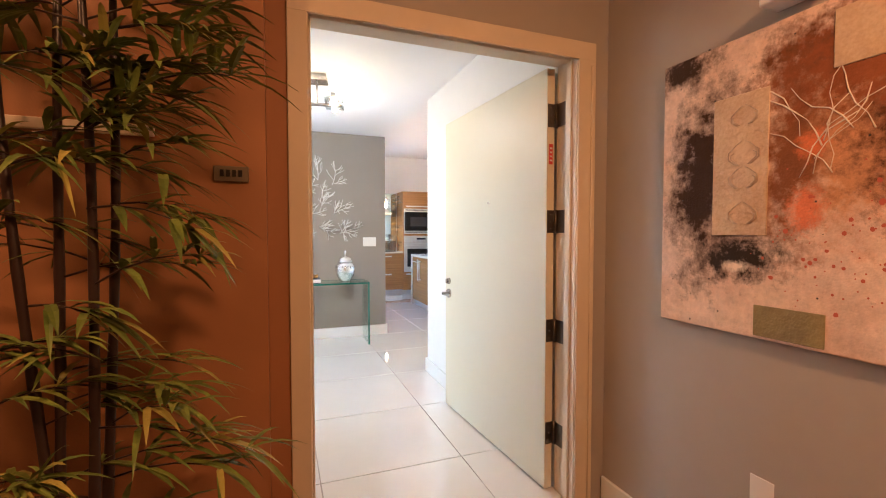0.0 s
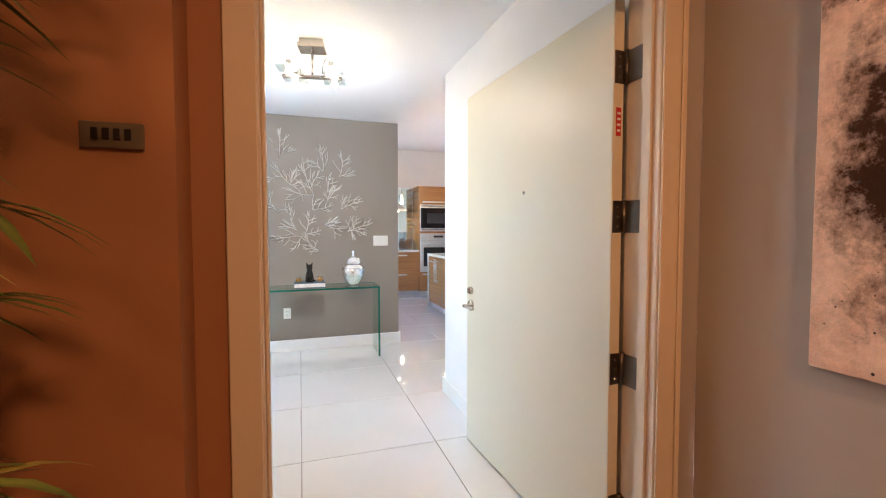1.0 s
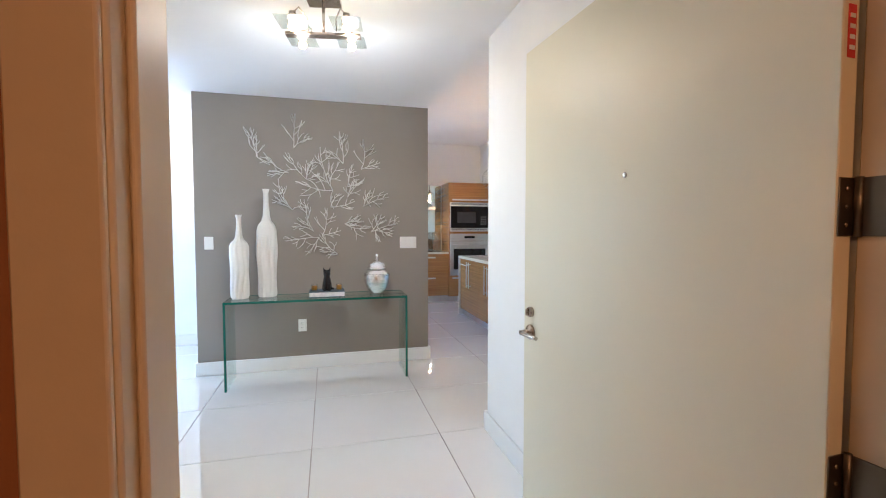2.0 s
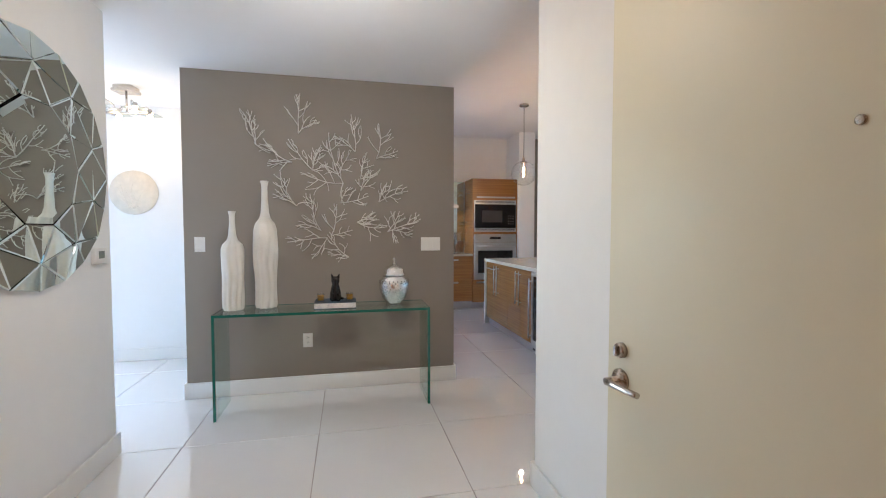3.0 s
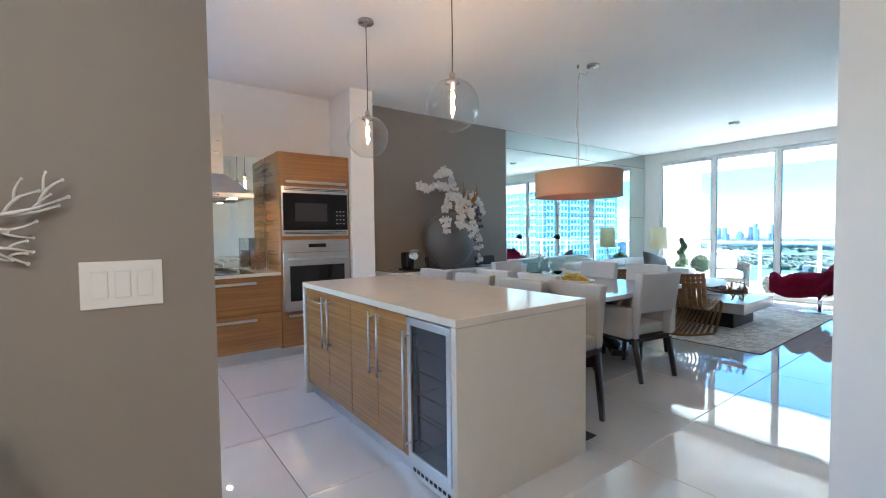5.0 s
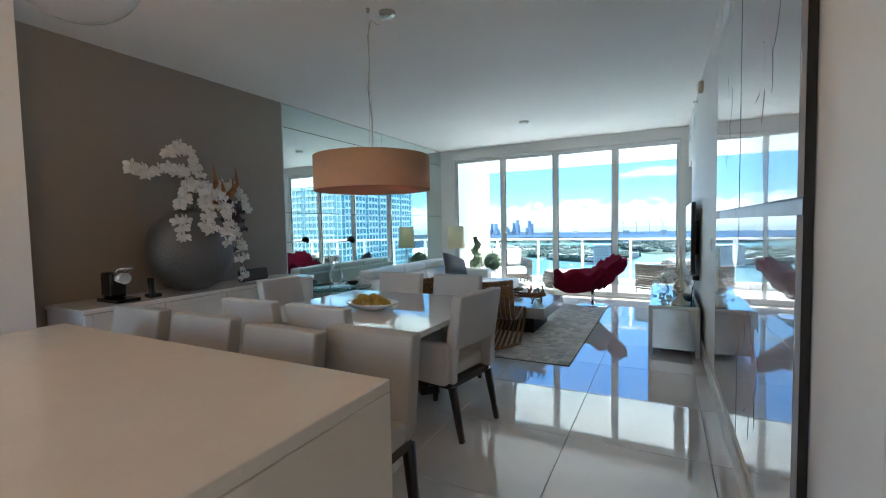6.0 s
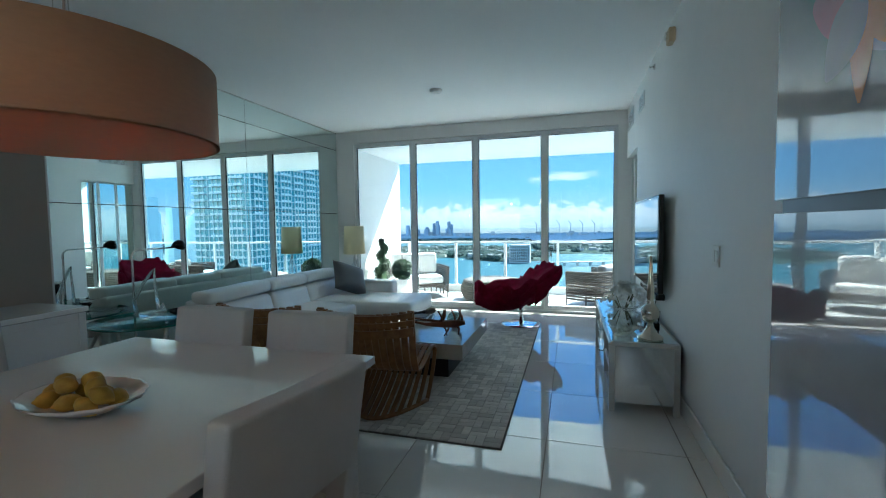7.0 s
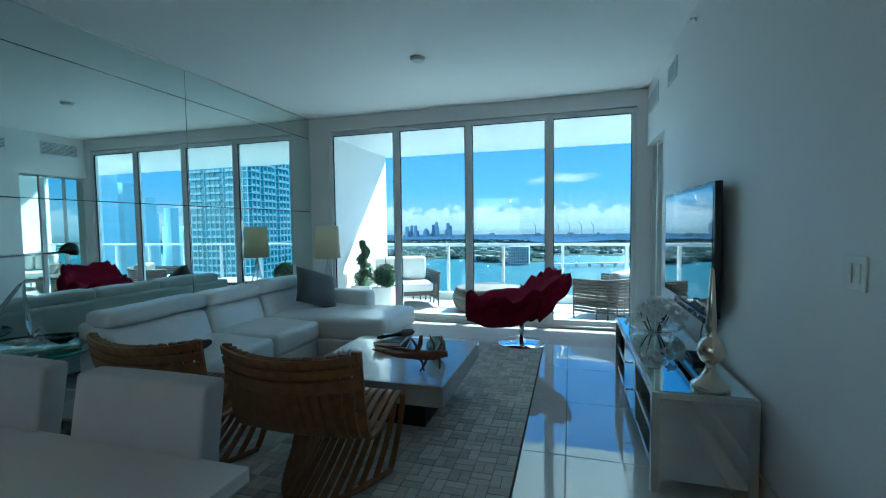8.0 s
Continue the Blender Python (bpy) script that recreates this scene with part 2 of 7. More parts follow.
structure("ceiling_corridor", box(-3.3, 2.46, -1.5, 2.748, 2.6, 2.7), CEILING, "white corridor ceiling", "ceiling")
# foyer
structure("wall_foyer_right", box(2.146, 2.30, 2.902, 4.953, 0, H), WHITE, "white painted foyer wall", "wall")
structure("wall_foyer_left", box(-0.27, -0.135, 2.902, 5.784, 0, HF), WHITE, "white painted foyer wall", "wall")
structure("wall_hall_south", box(-3.2, -0.27, 5.64, 5.784, 0, HF), WHITE, "white hall wall", "wall")
bm = box(-1.42, 0.02, 7.84, 7.96, 0, HF)
add_box(bm, -3.2, -2.78, 7.84, 7.96, 0, HF)
add_box(bm, -2.78, -1.42, 7.84, 7.96, 2.12, HF)
structure("wall_hall_back", bm, WHITE, "white painted back hall wall", "wall")
structure("wall_hall_end", box(-3.3, -3.2, 5.6, 7.96, 0, HF), WHITE, "white hall wall", "wall")
structure("wall_hall_side", box(0.005, 0.12, 6.762, 7.84, 0, HF), WHITE, "white hall wall", "wall")
structure("wall_accent", box(-0.025, 2.122, 6.614, 6.76, 0, HF), TAUPE, "taupe painted accent wall", "wall")
structure("ceiling_foyer", box(-3.3, 2.144, 2.752, 7.96, HF, H + 0.1), CEILING, "white lowered foyer ceiling", "ceiling")
# living space
structure("ceiling_living", box(2.146, XW + 0.02, 4.80, 10.62, H, H + 0.12), CEILING, "white painted ceiling", "ceiling")
structure("ceiling_kitchen", box(0.0, 2.144, 7.962, 10.62, H, H + 0.12), CEILING, "white kitchen ceiling", "ceiling")
structure("wall_niche_south", box(2.302, 4.10, 4.80, 4.95, 0, H), WHITE, "white painted wall", "wall")
structure("wall_niche_side", box(3.983, 4.10, 4.952, YR, 0, H), WHITE, "white painted wall end", "wall")
bm = box(4.102, 10.50, YR - 0.14, YR, 0, H)
add_box(bm, 10.50, XW, YR - 0.14, YR, 2.30, H)
structure("wall_art", bm, WHITE, "white painted long living room wall", "wall")
structure("wall_kitchen_back", box(0.0, 4.08, 10.50, 10.62, 0, H), WHITE, "white painted kitchen wall", "wall")
# unseen opening added in this wall to let sky light into the kitchen
bm = box(0.0, 0.12, 7.962, 8.50, 0, H)
add_box(bm, 0.0, 0.12, 10.2, 10.50, 0, H)
add_box(bm, 0.0, 0.12, 8.50, 10.2, 0, 0.95)
add_box(bm, 0.0, 0.12, 8.50, 10.2, 2.45, H)
structure("wall_kitchen_side", bm, WHITE, "white kitchen wall with an added unseen opening", "wall")
structure("wall_pillar", box(4.082, 4.37, 9.90, 10.62, 0, H), WHITE, "white painted pillar beside the ovens", "pillar")
structure("wall_dining", box(4.372, 7.09, YM, 10.62, 0, H), TAUPE, "taupe painted dining wall", "wall")
structure("wall_behind_mirror", box(7.092, XW, YM + 0.02, 10.62, 0, H), WHITE, "white wall behind the mirrors", "wall")


def baseboard(x0, x1, y0, y1):
    return structure("baseboard", box(x0, x1, y0, y1, 0, 0.125, 0.004, 1), TRIM, "white painted baseboard", "baseboard")


baseboard(-0.043, 2.14, 6.594, 6.612)
baseboard(2.124, 2.142, 6.614, 6.76)
baseboard(-0.043, -0.027, 6.614, 6.76)
baseboard(2.126, 2.144, 2.95, 4.953)
baseboard(2.126, 3.98, 4.955, 4.972)
baseboard(-0.133, -0.116, 2.92, 5.80)
baseboard(-1.34, 0.0, 7.822, 7.838)
baseboard(3.985, 10.48, 5.662, 5.678)
baseboard(3.965, 3.981, 4.974, 5.678)
baseboard(4.374, 7.08, 10.372, 10.388)
baseboard(2.296, 2.312, -1.3, 2.74)

# frame of the hall doorway; the added kitchen opening has none
for a, b, c, d in ((-1.50, -1.42, 0, 2.20), (-2.86, -2.78, 0, 2.20), (-2.78, -1.50, 2.12, 2.20)):
    structure("trim", box(a + (0.08 if a == -1.50 else 0), b + (0.08 if a == -1.50 else 0), 7.82, 7.838, c, d, 0.003, 1), TRIM, "white door trim in the back hall", "trim")
# window wall: header, end strips, sill track
bm = box(XW, XW + 0.14, YR - 0.14, 10.62, 2.80, H)
add_box(bm, XW, XW + 0.14, 10.06, 10.62, 0, 2.80)
add_box(bm, XW, XW + 0.14, YR - 0.14, 5.78, 0, 2.80)
structure("wall_window", bm, WHITE, "white window wall with a wide header", "wall")
EDGES_Y = (5.78, 6.829, 7.909, 8.976, 10.06)
window = thing("window_1", (XW, 7.9, 0), "wide sliding window wall of four tall panes in white frames", "window")
window["kind"] = "structure"
for i in range(4):
    a, b = EDGES_Y[i] - 7.9, EDGES_Y[i + 1] - 7.9
    bm = box(0.02, 0.09, a, a + 0.05, 0.03, 2.79, 0.004, 1)
    add_box(bm, 0.02, 0.09, b - 0.05, b, 0.03, 2.79, 0.004, 1)
    add_box(bm, 0.02, 0.09, a + 0.05, b - 0.05, 0.03, 0.10, 0.004, 1)
    add_box(bm, 0.02, 0.09, a + 0.05, b - 0.05, 2.73, 2.79, 0.004, 1)
    fr = part("window_frame", bm, ALU, window)
    part("pane", box(0.05, 0.056, a + 0.045, b - 0.045, 0.09, 2.735), PANE, window)
    bm = box(0.030, 0.049, a + 0.0505, a + 0.060, 0.101, 2.729)
    add_box(bm, 0.030, 0.049, b - 0.060, b - 0.0505, 0.101, 2.729)
    add_box(bm, 0.030, 0.049, a + 0.060, b - 0.060, 2.719, 2.729)
    part("gasket", bm, BLACKGLASS, window, "black rubber glazing gasket")
part("window_sill", box(0.0, 0.13, 5.78 - 7.9, 10.06 - 7.9, -0.02, 0.03, 0.004, 1), ALU, window)
bm = tube([(0.015, 0.03, 0.98), (-0.02, 0.03, 0.99), (-0.02, 0.03, 1.17), (0.015, 0.03, 1.18)], 0.007, 8)
part("handle", bm, STEEL, window)

# balcony
BALC_X = 13.7
structure("balcony_floor", box(XW + 0.13, BALC_X, 1.0, 10.25, -0.25, -0.03), material("balcony_tile", (0.52, 0.51, 0.49), 0.5, var=0.06, scale=3), "pale tiled balcony floor", "floor")
structure("balcony_ceiling", box(XW + 0.142, BALC_X + 0.1, 1.0, 10.25, 2.74, 3.05), CEILING, "white balcony slab overhead", "ceiling")
structure("wall_balcony", box(XW + 0.142, BALC_X, 10.10, 10.30, -0.25, 2.74), WHITE, "white stucco balcony side wall", "wall")


# ---- entrance ----
def casing():
    t = thing("door_frame", (1.51, 2.75, 0), "cream painted door frame with stepped casing", "door frame")
    t["kind"] = "structure"
    x0, x1 = -0.572, 0.63            # clear opening
    for s, x in ((-1, x0), (1, x1)):
        a, b = (x - 0.072, x) if s < 0 else (x, x + 0.097)
        part("casing", box(a, b, -0.012, -0.001, 0, 2.19, 0.003, 1), CASING, t)
        if s > 0:
            part("casing_bead", box(b - 0.03, b - 0.012, -0.020, -0.0125, 0, 2.10, 0.003, 1), CASING, t)
        part("jamb", box(*((x - 0.02, x + 0.004) if s < 0 else (x - 0.002, x + 0.022)), -0.0005, 0.155, 0, 2.158, 0.004, 1), CASING, t)
        part("stop", box(*((x + 0.004, x + 0.014) if s < 0 else (x - 0.012, x - 0.002)), 0.03, 0.075, 0, 2.13, 0.004, 1), CASING, t)
    part("casing", box(x0 - 0.072, x1 + 0.097, -0.013, -0.001, 2.122, 2.205, 0.003, 1), CASING, t)
    part("jamb", box(x0 + 0.004, x1 - 0.002, 0.0, 0.155, 2.14, 2.168, 0.004, 1), CASING, t)
    part("stop", box(x0 + 0.014, x1 - 0.012, 0.03, 0.075, 2.125, 2.14, 0.003, 1), CASING, t)


casing()


HINGE = material("dark_satin_steel", (0.17, 0.145, 0.12), 0.38, 1.0, scale=10)


def entrance_door():
    # leaf hung at its origin, swung wide open; local x runs from the hinge side to the free edge
    t = thing("entrance_door", (2.126, 2.905, 0), "cream painted flush entrance door standing open", "door", turn=93.1)
    w = 1.23
    leaf = part("door_leaf", box(0, w, 0, 0.046, 0.012, 2.132, 0.003, 1), DOORPAINT, t)
    for z in (0.30, 0.825, 1.375, 1.90):
        h = part("hinge", box(-0.003, -0.0003, 0.002, 0.044, z - 0.057, z + 0.057, 0.001, 1), HINGE, t, "dark satin steel butt hinge")
        part("jamb_plate", box(-0.085, -0.012, -0.008, -0.005, z - 0.057, z + 0.057, 0.001, 1), HINGE, h)
        part("knuckle", tube([(-0.008, -0.003, z - 0.059), (-0.008, -0.003, z + 0.059)], 0.0075, 10), HINGE, h)
        for k in (-0.035, 0.0, 0.035):
            part("screw", lathe([(0.0045, 0), (0.004, 0.002), (0, 0.003)], 10, (0, 0, 0)), NICKEL, h).matrix_basis = pose(-0.0035, 0.024, z + k, 0, -90)
    # face towards the foyer is local +y
    rose = lathe([(0.034, 0), (0.034, 0.008), (0.028, 0.014), (0.014, 0.018), (0.012, 0.045), (0.011, 0.056), (0, 0.058)], 28)
    h = part("lever_handle", rose, NICKEL, t, "satin nickel lever handle")
    h.matrix_basis = pose(w - 0.065, 0.046, 0.868, -90)
    bm = tube([(0, 0, 0.05), (-0.03, 0, 0.052), (-0.115, -0.003, 0.052), (-0.13, -0.003, 0.05)], [0.011, 0.0105, 0.009, 0.0085], 12)
    part("lever", bm, NICKEL, h)
    h = part("deadbolt", lathe([(0.023, 0), (0.023, 0.012), (0.020, 0.018), (0.012, 0.019), (0, 0.019)], 24), NICKEL, t, "satin nickel deadbolt")
    h.matrix_basis = pose(w - 0.068, 0.046, 0.960, -90)
    part("thumb_turn", box(-0.005, 0.005, -0.016, 0.016, 0.018, 0.03, 0.003), NICKEL, h)
    h = part("outer_lever", lathe([(0.034, 0), (0.03, 0.012), (0.012, 0.018), (0.011, 0.055), (0, 0.056)], 24), NICKEL, t)
    h.matrix_basis = pose(w - 0.065, 0.0, 0.868, 90)
    part("lever", tube([(0, 0, 0.05), (-0.115, 0, 0.052)], [0.0105, 0.0085], 12), NICKEL, h)
    h = part("peephole", lathe([(0.009, 0), (0.009, 0.003), (0.005, 0.004), (0, 0.003)], 16), NICKEL, t)
    h.matrix_basis = pose(0.58, 0.046, 1.505, -90)
    red = material("red_label", (0.55, 0.03, 0.03), 0.5)
    p = part("edge_label", box(-0.0015, 0.0, 0.012, 0.034, 1.66, 1.76), red, t, "small red label on the door edge")
    for k in range(4):
        part("label_line", box(-0.0025, -0.0015, 0.016, 0.030, 1.675 + k * 0.02, 1.683 + k * 0.02), LACQUER, p)
    part("floor_stop", lathe([(0.012, 0), (0.012, 0.01), (0, 0.012)], 12, (w - 0.01, 0.02, 0)), material("orange_rubber", (0.7, 0.18, 0.04), 0.6), t, "orange rubber bumper")


entrance_door()

# number sign: plain bars in place of the figures
sign = tagged(link("room_sign", box(0.638, 0.742, 2.620, 2.631, 1.484, 1.534, 0.002, 1), material("brushed_bronze", (0.20, 0.16, 0.11), 0.4, 0.6, scale=20)),
              "small bronze room sign with raised dark bars", "sign")
for k in range(4):
    part("bar", box(0.657 + 0.018 * k, 0.669 + 0.018 * k, 2.616, 2.620, 1.500, 1.522, 0.001, 1), DARKWOOD, sign)
tagged(link("wall_rail", box(0.05, 0.48, 2.612, 2.631, 1.612, 1.645, 0.004), CASING), "short cream wall rail behind the bamboo", "rail")


def painting():
    t = thing("abstract_painting", (2.312, 1.89, 1.475), "large abstract canvas in cream, brown, black and rust", "painting")
    m = material("painted_canvas", (0.82, 0.64, 0.53), 0.6, second=(0.66, 0.44, 0.33), scale=5.5, bump=0.25, bump_scale=140, fine=0.6, spec=0.15)
    n, l = m.node_tree.nodes, m.node_tree.links
    b, co = n["Principled BSDF"], n["Texture Coordinate"]
    prev = b.inputs["Base Color"].links[0].from_socket
    # soft-edged fields of paint: (y, z of the middle, half sizes, colour)
    fields = (((-0.10, 0.12), (0.22, 0.30), (0.60, 0.30, 0.15)), ((0.33, 0.04), (0.14, 0.42), (0.045, 0.018, 0.009)), ((-0.05, 0.36), (0.22, 0.13), (0.17, 0.065, 0.03)),
              ((0.03, 0.08), (0.10, 0.34), (0.24, 0.09, 0.035)), ((0.42, 0.46), (0.15, 0.08), (0.05, 0.026, 0.016)), ((0.19, -0.24), (0.16, 0.10), (0.03, 0.02, 0.018)),
              ((-0.30, 0.20), (0.20, 0.42), (0.09, 0.035, 0.018)), ((-0.02, 0.10), (0.045, 0.05), (0.72, 0.20, 0.07)), ((-0.01, -0.09), (0.055, 0.08), (0.72, 0.22, 0.10)), ((0.20, -0.27), (0.05, 0.02), (0.85, 0.72, 0.60)), ((-0.16, 0.30), (0.30, 0.16), (0.27, 0.085, 0.03)))
    for k, ((cy, cz), (ry, rz), col) in enumerate(fields):
        mp = n.new("ShaderNodeMapping")
        mp.inputs["Location"].default_value = (0, -cy / ry, -cz / rz)
        mp.inputs["Scale"].default_value = (0, 1 / ry, 1 / rz)
        l.new(co.outputs["Object"], mp.inputs["Vector"])
        g = n.new("ShaderNodeVectorMath")
        g.operation = "LENGTH"
        l.new(mp.outputs["Vector"], g.inputs[0])
        ns = n.new("ShaderNodeTexNoise")
        ns.inputs["Scale"].default_value, ns.inputs["Detail"].default_value = 10 + 3 * k, 12
        ns.inputs["Roughness"].default_value = 0.72
        l.new(co.outputs["Object"], ns.inputs["Vector"])
        ad = n.new("ShaderNodeMath")
        ad.operation = "MULTIPLY_ADD"
        ad.inputs[1].default_value = 2.6
        l.new(ns.outputs["Fac"], ad.inputs[0])
        l.new(g.outputs["Value"], ad.inputs[2])
        rp = n.new("ShaderNodeMapRange")
        rp.inputs["From Min"].default_value, rp.inputs["From Max"].default_value = 1.70, 2.38
        rp.inputs["To Min"].default_value, rp.inputs["To Max"].default_value = 1, 0
        l.new(ad.outputs[0], rp.inputs["Value"])
        mx = n.new("ShaderNodeMix")
        mx.data_type = "RGBA"
        mx.inputs["B"].default_value = rgb(col)
        mx.inputs[7].default_value = rgb(col)
        l.new(rp.outputs["Result"], mx.inputs[0])
        l.new(prev, mx.inputs[6])
        prev = mx.outputs[2]
    # uneven brushwork over all the fields
    brush, hue, level = n.new("ShaderNodeTexNoise"), n.new("ShaderNodeHueSaturation"), n.new("ShaderNodeMapRange")
    brush.inputs["Scale"].default_value, brush.inputs["Detail"].default_value, brush.inputs["Roughness"].default_value = 16, 10, 0.75
    level.inputs["From Min"].default_value, level.inputs["From Max"].default_value = 0.3, 0.7
    level.inputs["To Min"].default_value, level.inputs["To Max"].default_value = 0.78, 1.22
    l.new(co.outputs["Object"], brush.inputs["Vector"])
    l.new(brush.outputs["Fac"], level.inputs["Value"])
    l.new(level.outputs["Result"], hue.inputs["Value"])
    l.new(prev, hue.inputs["Color"])
    l.new(hue.outputs["Color"], b.inputs["Base Color"])
    part("canvas", box(-0.03, 0, -0.62, 0.50, -0.50, 0.497, 0.004, 1), m, t)
    cream = material("cream_impasto", (0.70, 0.54, 0.37), 0.55, bump=0.5, bump_scale=60, scale=9, second=(0.46, 0.28, 0.15), fine=0.6)
    part("paper_panel", box(-0.036, -0.030, 0.095, 0.28, -0.165, 0.305, 0.002, 1), cream, t, "pasted cream paper panel with a faded ornament")
    faded = material("faded_ornament", (0.72, 0.60, 0.46), 0.7, scale=30, second=(0.30, 0.19, 0.12))
    for zc, sz in ((0.225, 0.045), (0.10, 0.055), (0.02, 0.05), (-0.10, 0.05)):
        for s in (-1, 1):
            curl = [(-0.0375, 0.172 + s * (0.004 + sz * (1 - 0.075 * k) * math.sin(k * 0.62) ** 2 + 0.02 * k / 9), zc + sz * (0.9 - 0.07 * k) * math.cos(k * 0.62)) for k in range(10)]
            part("ornament", tube(curl, [0.001 + 0.002 * math.sin(0.33 * k) for k in range(10)], 6), faded, t)
    olive = material("olive_paint", (0.33, 0.27, 0.11), 0.6, bump=0.5, bump_scale=70, scale=15, second=(0.20, 0.16, 0.07))
    part("olive_patch", box(-0.034, -0.030, -0.07, 0.13, -0.49, -0.39, 0.002, 1), olive, t)
    part("stone_patch", box(-0.034, -0.030, -0.30, -0.07, 0.30, 0.46, 0.002, 1), cream, t)
    white = material("white_paint_drip", (0.86, 0.78, 0.68), 0.4)
    rnd = random.Random(4)
    for k in range(11):
        y, z = 0.02 - 0.20 * rnd.random(), 0.0 + 0.14 * rnd.random()
        pts = []
        a = rnd.uniform(0.9, 2.2)
        for s in range(6):
            pts.append((-0.031, y, z))
            y -= 0.045 * math.cos(a)
            z += 0.045 * math.sin(a)
            a += rnd.uniform(-0.5, 0.5)
        part("paint_stroke", tube(pts, [0.0006 + 0.0016 * rnd.random() for _ in pts], 6), white, t)
    dark = material("black_paint_drip", (0.02, 0.015, 0.013), 0.5)
    bm = bmesh.new()
    for k in range(90):
        y, z, r = rnd.uniform(-0.6, 0.5), rnd.uniform(-0.5, 0.5), 0.0025 + 0.006 * rnd.random() ** 3
        add_lathe(bm, [(0, 0), (r, 0.001), (0, 0.002)], 7, (0, 0, 0))
        bmesh.ops.transform(bm, matrix=Matrix.Translation((-0.0305, y, z)) @ Matrix.Rotation(radians(90), 4, "Y"), verts=[v for v in bm.verts if not v.tag])
        for v in bm.verts:
            v.tag = True
    part("paint_spatter", bm, dark, t)["kind"] = "stuff"
    rust = material("rust_paint_drip", (0.50, 0.10, 0.05), 0.5)
    bm = bmesh.new()
    for k in range(110):
        y, z, r = rnd.gauss(-0.12, 0.16), rnd.gauss(-0.18, 0.13), 0.002 + 0.006 * rnd.random() ** 3
        if abs(z) < 0.47 and -0.6 < y < 0.48:
            fan = [bm.verts.new((-0.0312, y + r * math.cos(a), z + r * rnd.uniform(0.8, 1.3) * math.sin(a))) for a in [0.9 * q for q in range(7)]]
            bm.faces.new(fan)
    part("paint_spatter", bm, rust, t)["kind"] = "stuff"
    tagged(link("picture_light", box(2.22, 2.312, 1.84, 1.99, 2.010, 2.063, 0.006), TRIM), "small white box fixed above the painting", "fixture")


painting()


def bamboo():
    t = thing("bamboo_plant", (0.30, 2.30, 0), "artificial bamboo with dark canes and drooping green leaves in a pot", "plant")
    pot = material("dark_pot", (0.05, 0.035, 0.03), 0.4)
    part("pot", lathe([(0.14, 0), (0.17, 0.02), (0.21, 0.34), (0.22, 0.36), (0.19, 0.36), (0.18, 0.32), (0, 0.32)], 28), pot, t)
    cane = material("dark_cane", (0.035, 0.018, 0.014), 0.35, scale=12)
    leaf = [material("bamboo_leaf", (0.20, 0.25, 0.04), 0.45, second=(0.065, 0.105, 0.022), scale=9, random_by="island"),
            material("yellow_bamboo_leaf", (0.42, 0.36, 0.08), 0.45, second=(0.22, 0.20, 0.04), scale=9, random_by="island")]
    rnd = random.Random(11)
    # cane tops and feet
    canes = (((-0.06, 0.0), (-0.19, 0.02)), ((0.044, 0.02), (-0.078, 0.03)), ((0.01, 0.03), (0.075, 0.05)), ((0.12, 0.0), (0.105, 0.02)), ((0.12, 0.05), (0.165, 0.05)))
    leaves, yellow = bmesh.new(), bmesh.new()

    def blade(bm, p, d, up, ln, w):
        """One folded, drooping leaf."""
        d, side = d.normalized(), d.cross(up)
        side = side.normalized() if side.length > 1e-4 else d.orthogonal()
        prev = None
        for k, (f, ww) in enumerate(((0, 0.15), (0.25, 1.0), (0.55, 0.9), (0.8, 0.5), (1, 0.02))):
            c = p + d * ln * f + Vector((0, 0, -1)) * ln * 0.45 * f * f
            row = [bm.verts.new(c + side * w * ww + Vector((0, 0, 0.25 * w * ww))), bm.verts.new(c), bm.verts.new(c - side * w * ww + Vector((0, 0, 0.25 * w * ww)))]
            if prev:
                bm.faces.new((prev[0], prev[1], row[1], row[0]))
                bm.faces.new((prev[1], prev[2], row[2], row[1]))
            prev = row

    for (fx, fy), (tx, ty) in canes:
        pts, rad = [], []
        for k in range(15):
            f = k / 14
            pts.append((fx + (tx - fx) * f + 0.01 * math.sin(f * 5 + fx * 40), fy + (ty - fy) * f, 0.3 + 1.85 * f))
            rad.append(0.0125 - 0.005 * f + (0.0018 if k % 2 else 0))
        part("cane", tube(pts, rad, 8), cane, t)
        twigs = bmesh.new()
        for z in [0.55 + 0.16 * k + rnd.uniform(-0.05, 0.05) for k in range(11)]:
            f = (z - 0.3) / 1.85
            root = Vector((fx + (tx - fx) * f, fy + (ty - fy) * f, z))
            for s in range(1 if z < 1.4 else 2):
                a = rnd.uniform(-0.7, 0.7) + (math.pi if rnd.random() < 0.34 else 0) - 0.35
                d = Vector((math.cos(a), math.sin(a) * 0.6, rnd.uniform(0.1, 0.7))).normalized()
                ln = rnd.uniform(0.14, 0.36)
                q = [root + d * ln * u + Vector((0, 0, -0.10 * ln * u * u * 3)) for u in (0, 0.3, 0.6, 0.85, 1)]
                add_tube(twigs, q, [0.003, 0.0026, 0.002, 0.0016, 0.001], 5)
                for c in q[1:]:
                    for _ in range(4 if z < 1.4 else 5):
                        dd = (d + Vector((rnd.uniform(-0.8, 0.8), rnd.uniform(-0.8, 0.8), rnd.uniform(-0.5, 0.35))))
                        blade(yellow if rnd.random() < 0.16 else leaves, c, dd, Vector((0, 0, 1)), rnd.uniform(0.10, 0.19), rnd.uniform(0.006, 0.011))
        part("twig", twigs, cane, t)["kind"] = "stuff"
    for bm, m, name in ((leaves, leaf[0], "leaves"), (yellow, leaf[1], "yellow_leaves")):
        part(name, bm, m, t)["kind"] = "stuff"


bamboo()


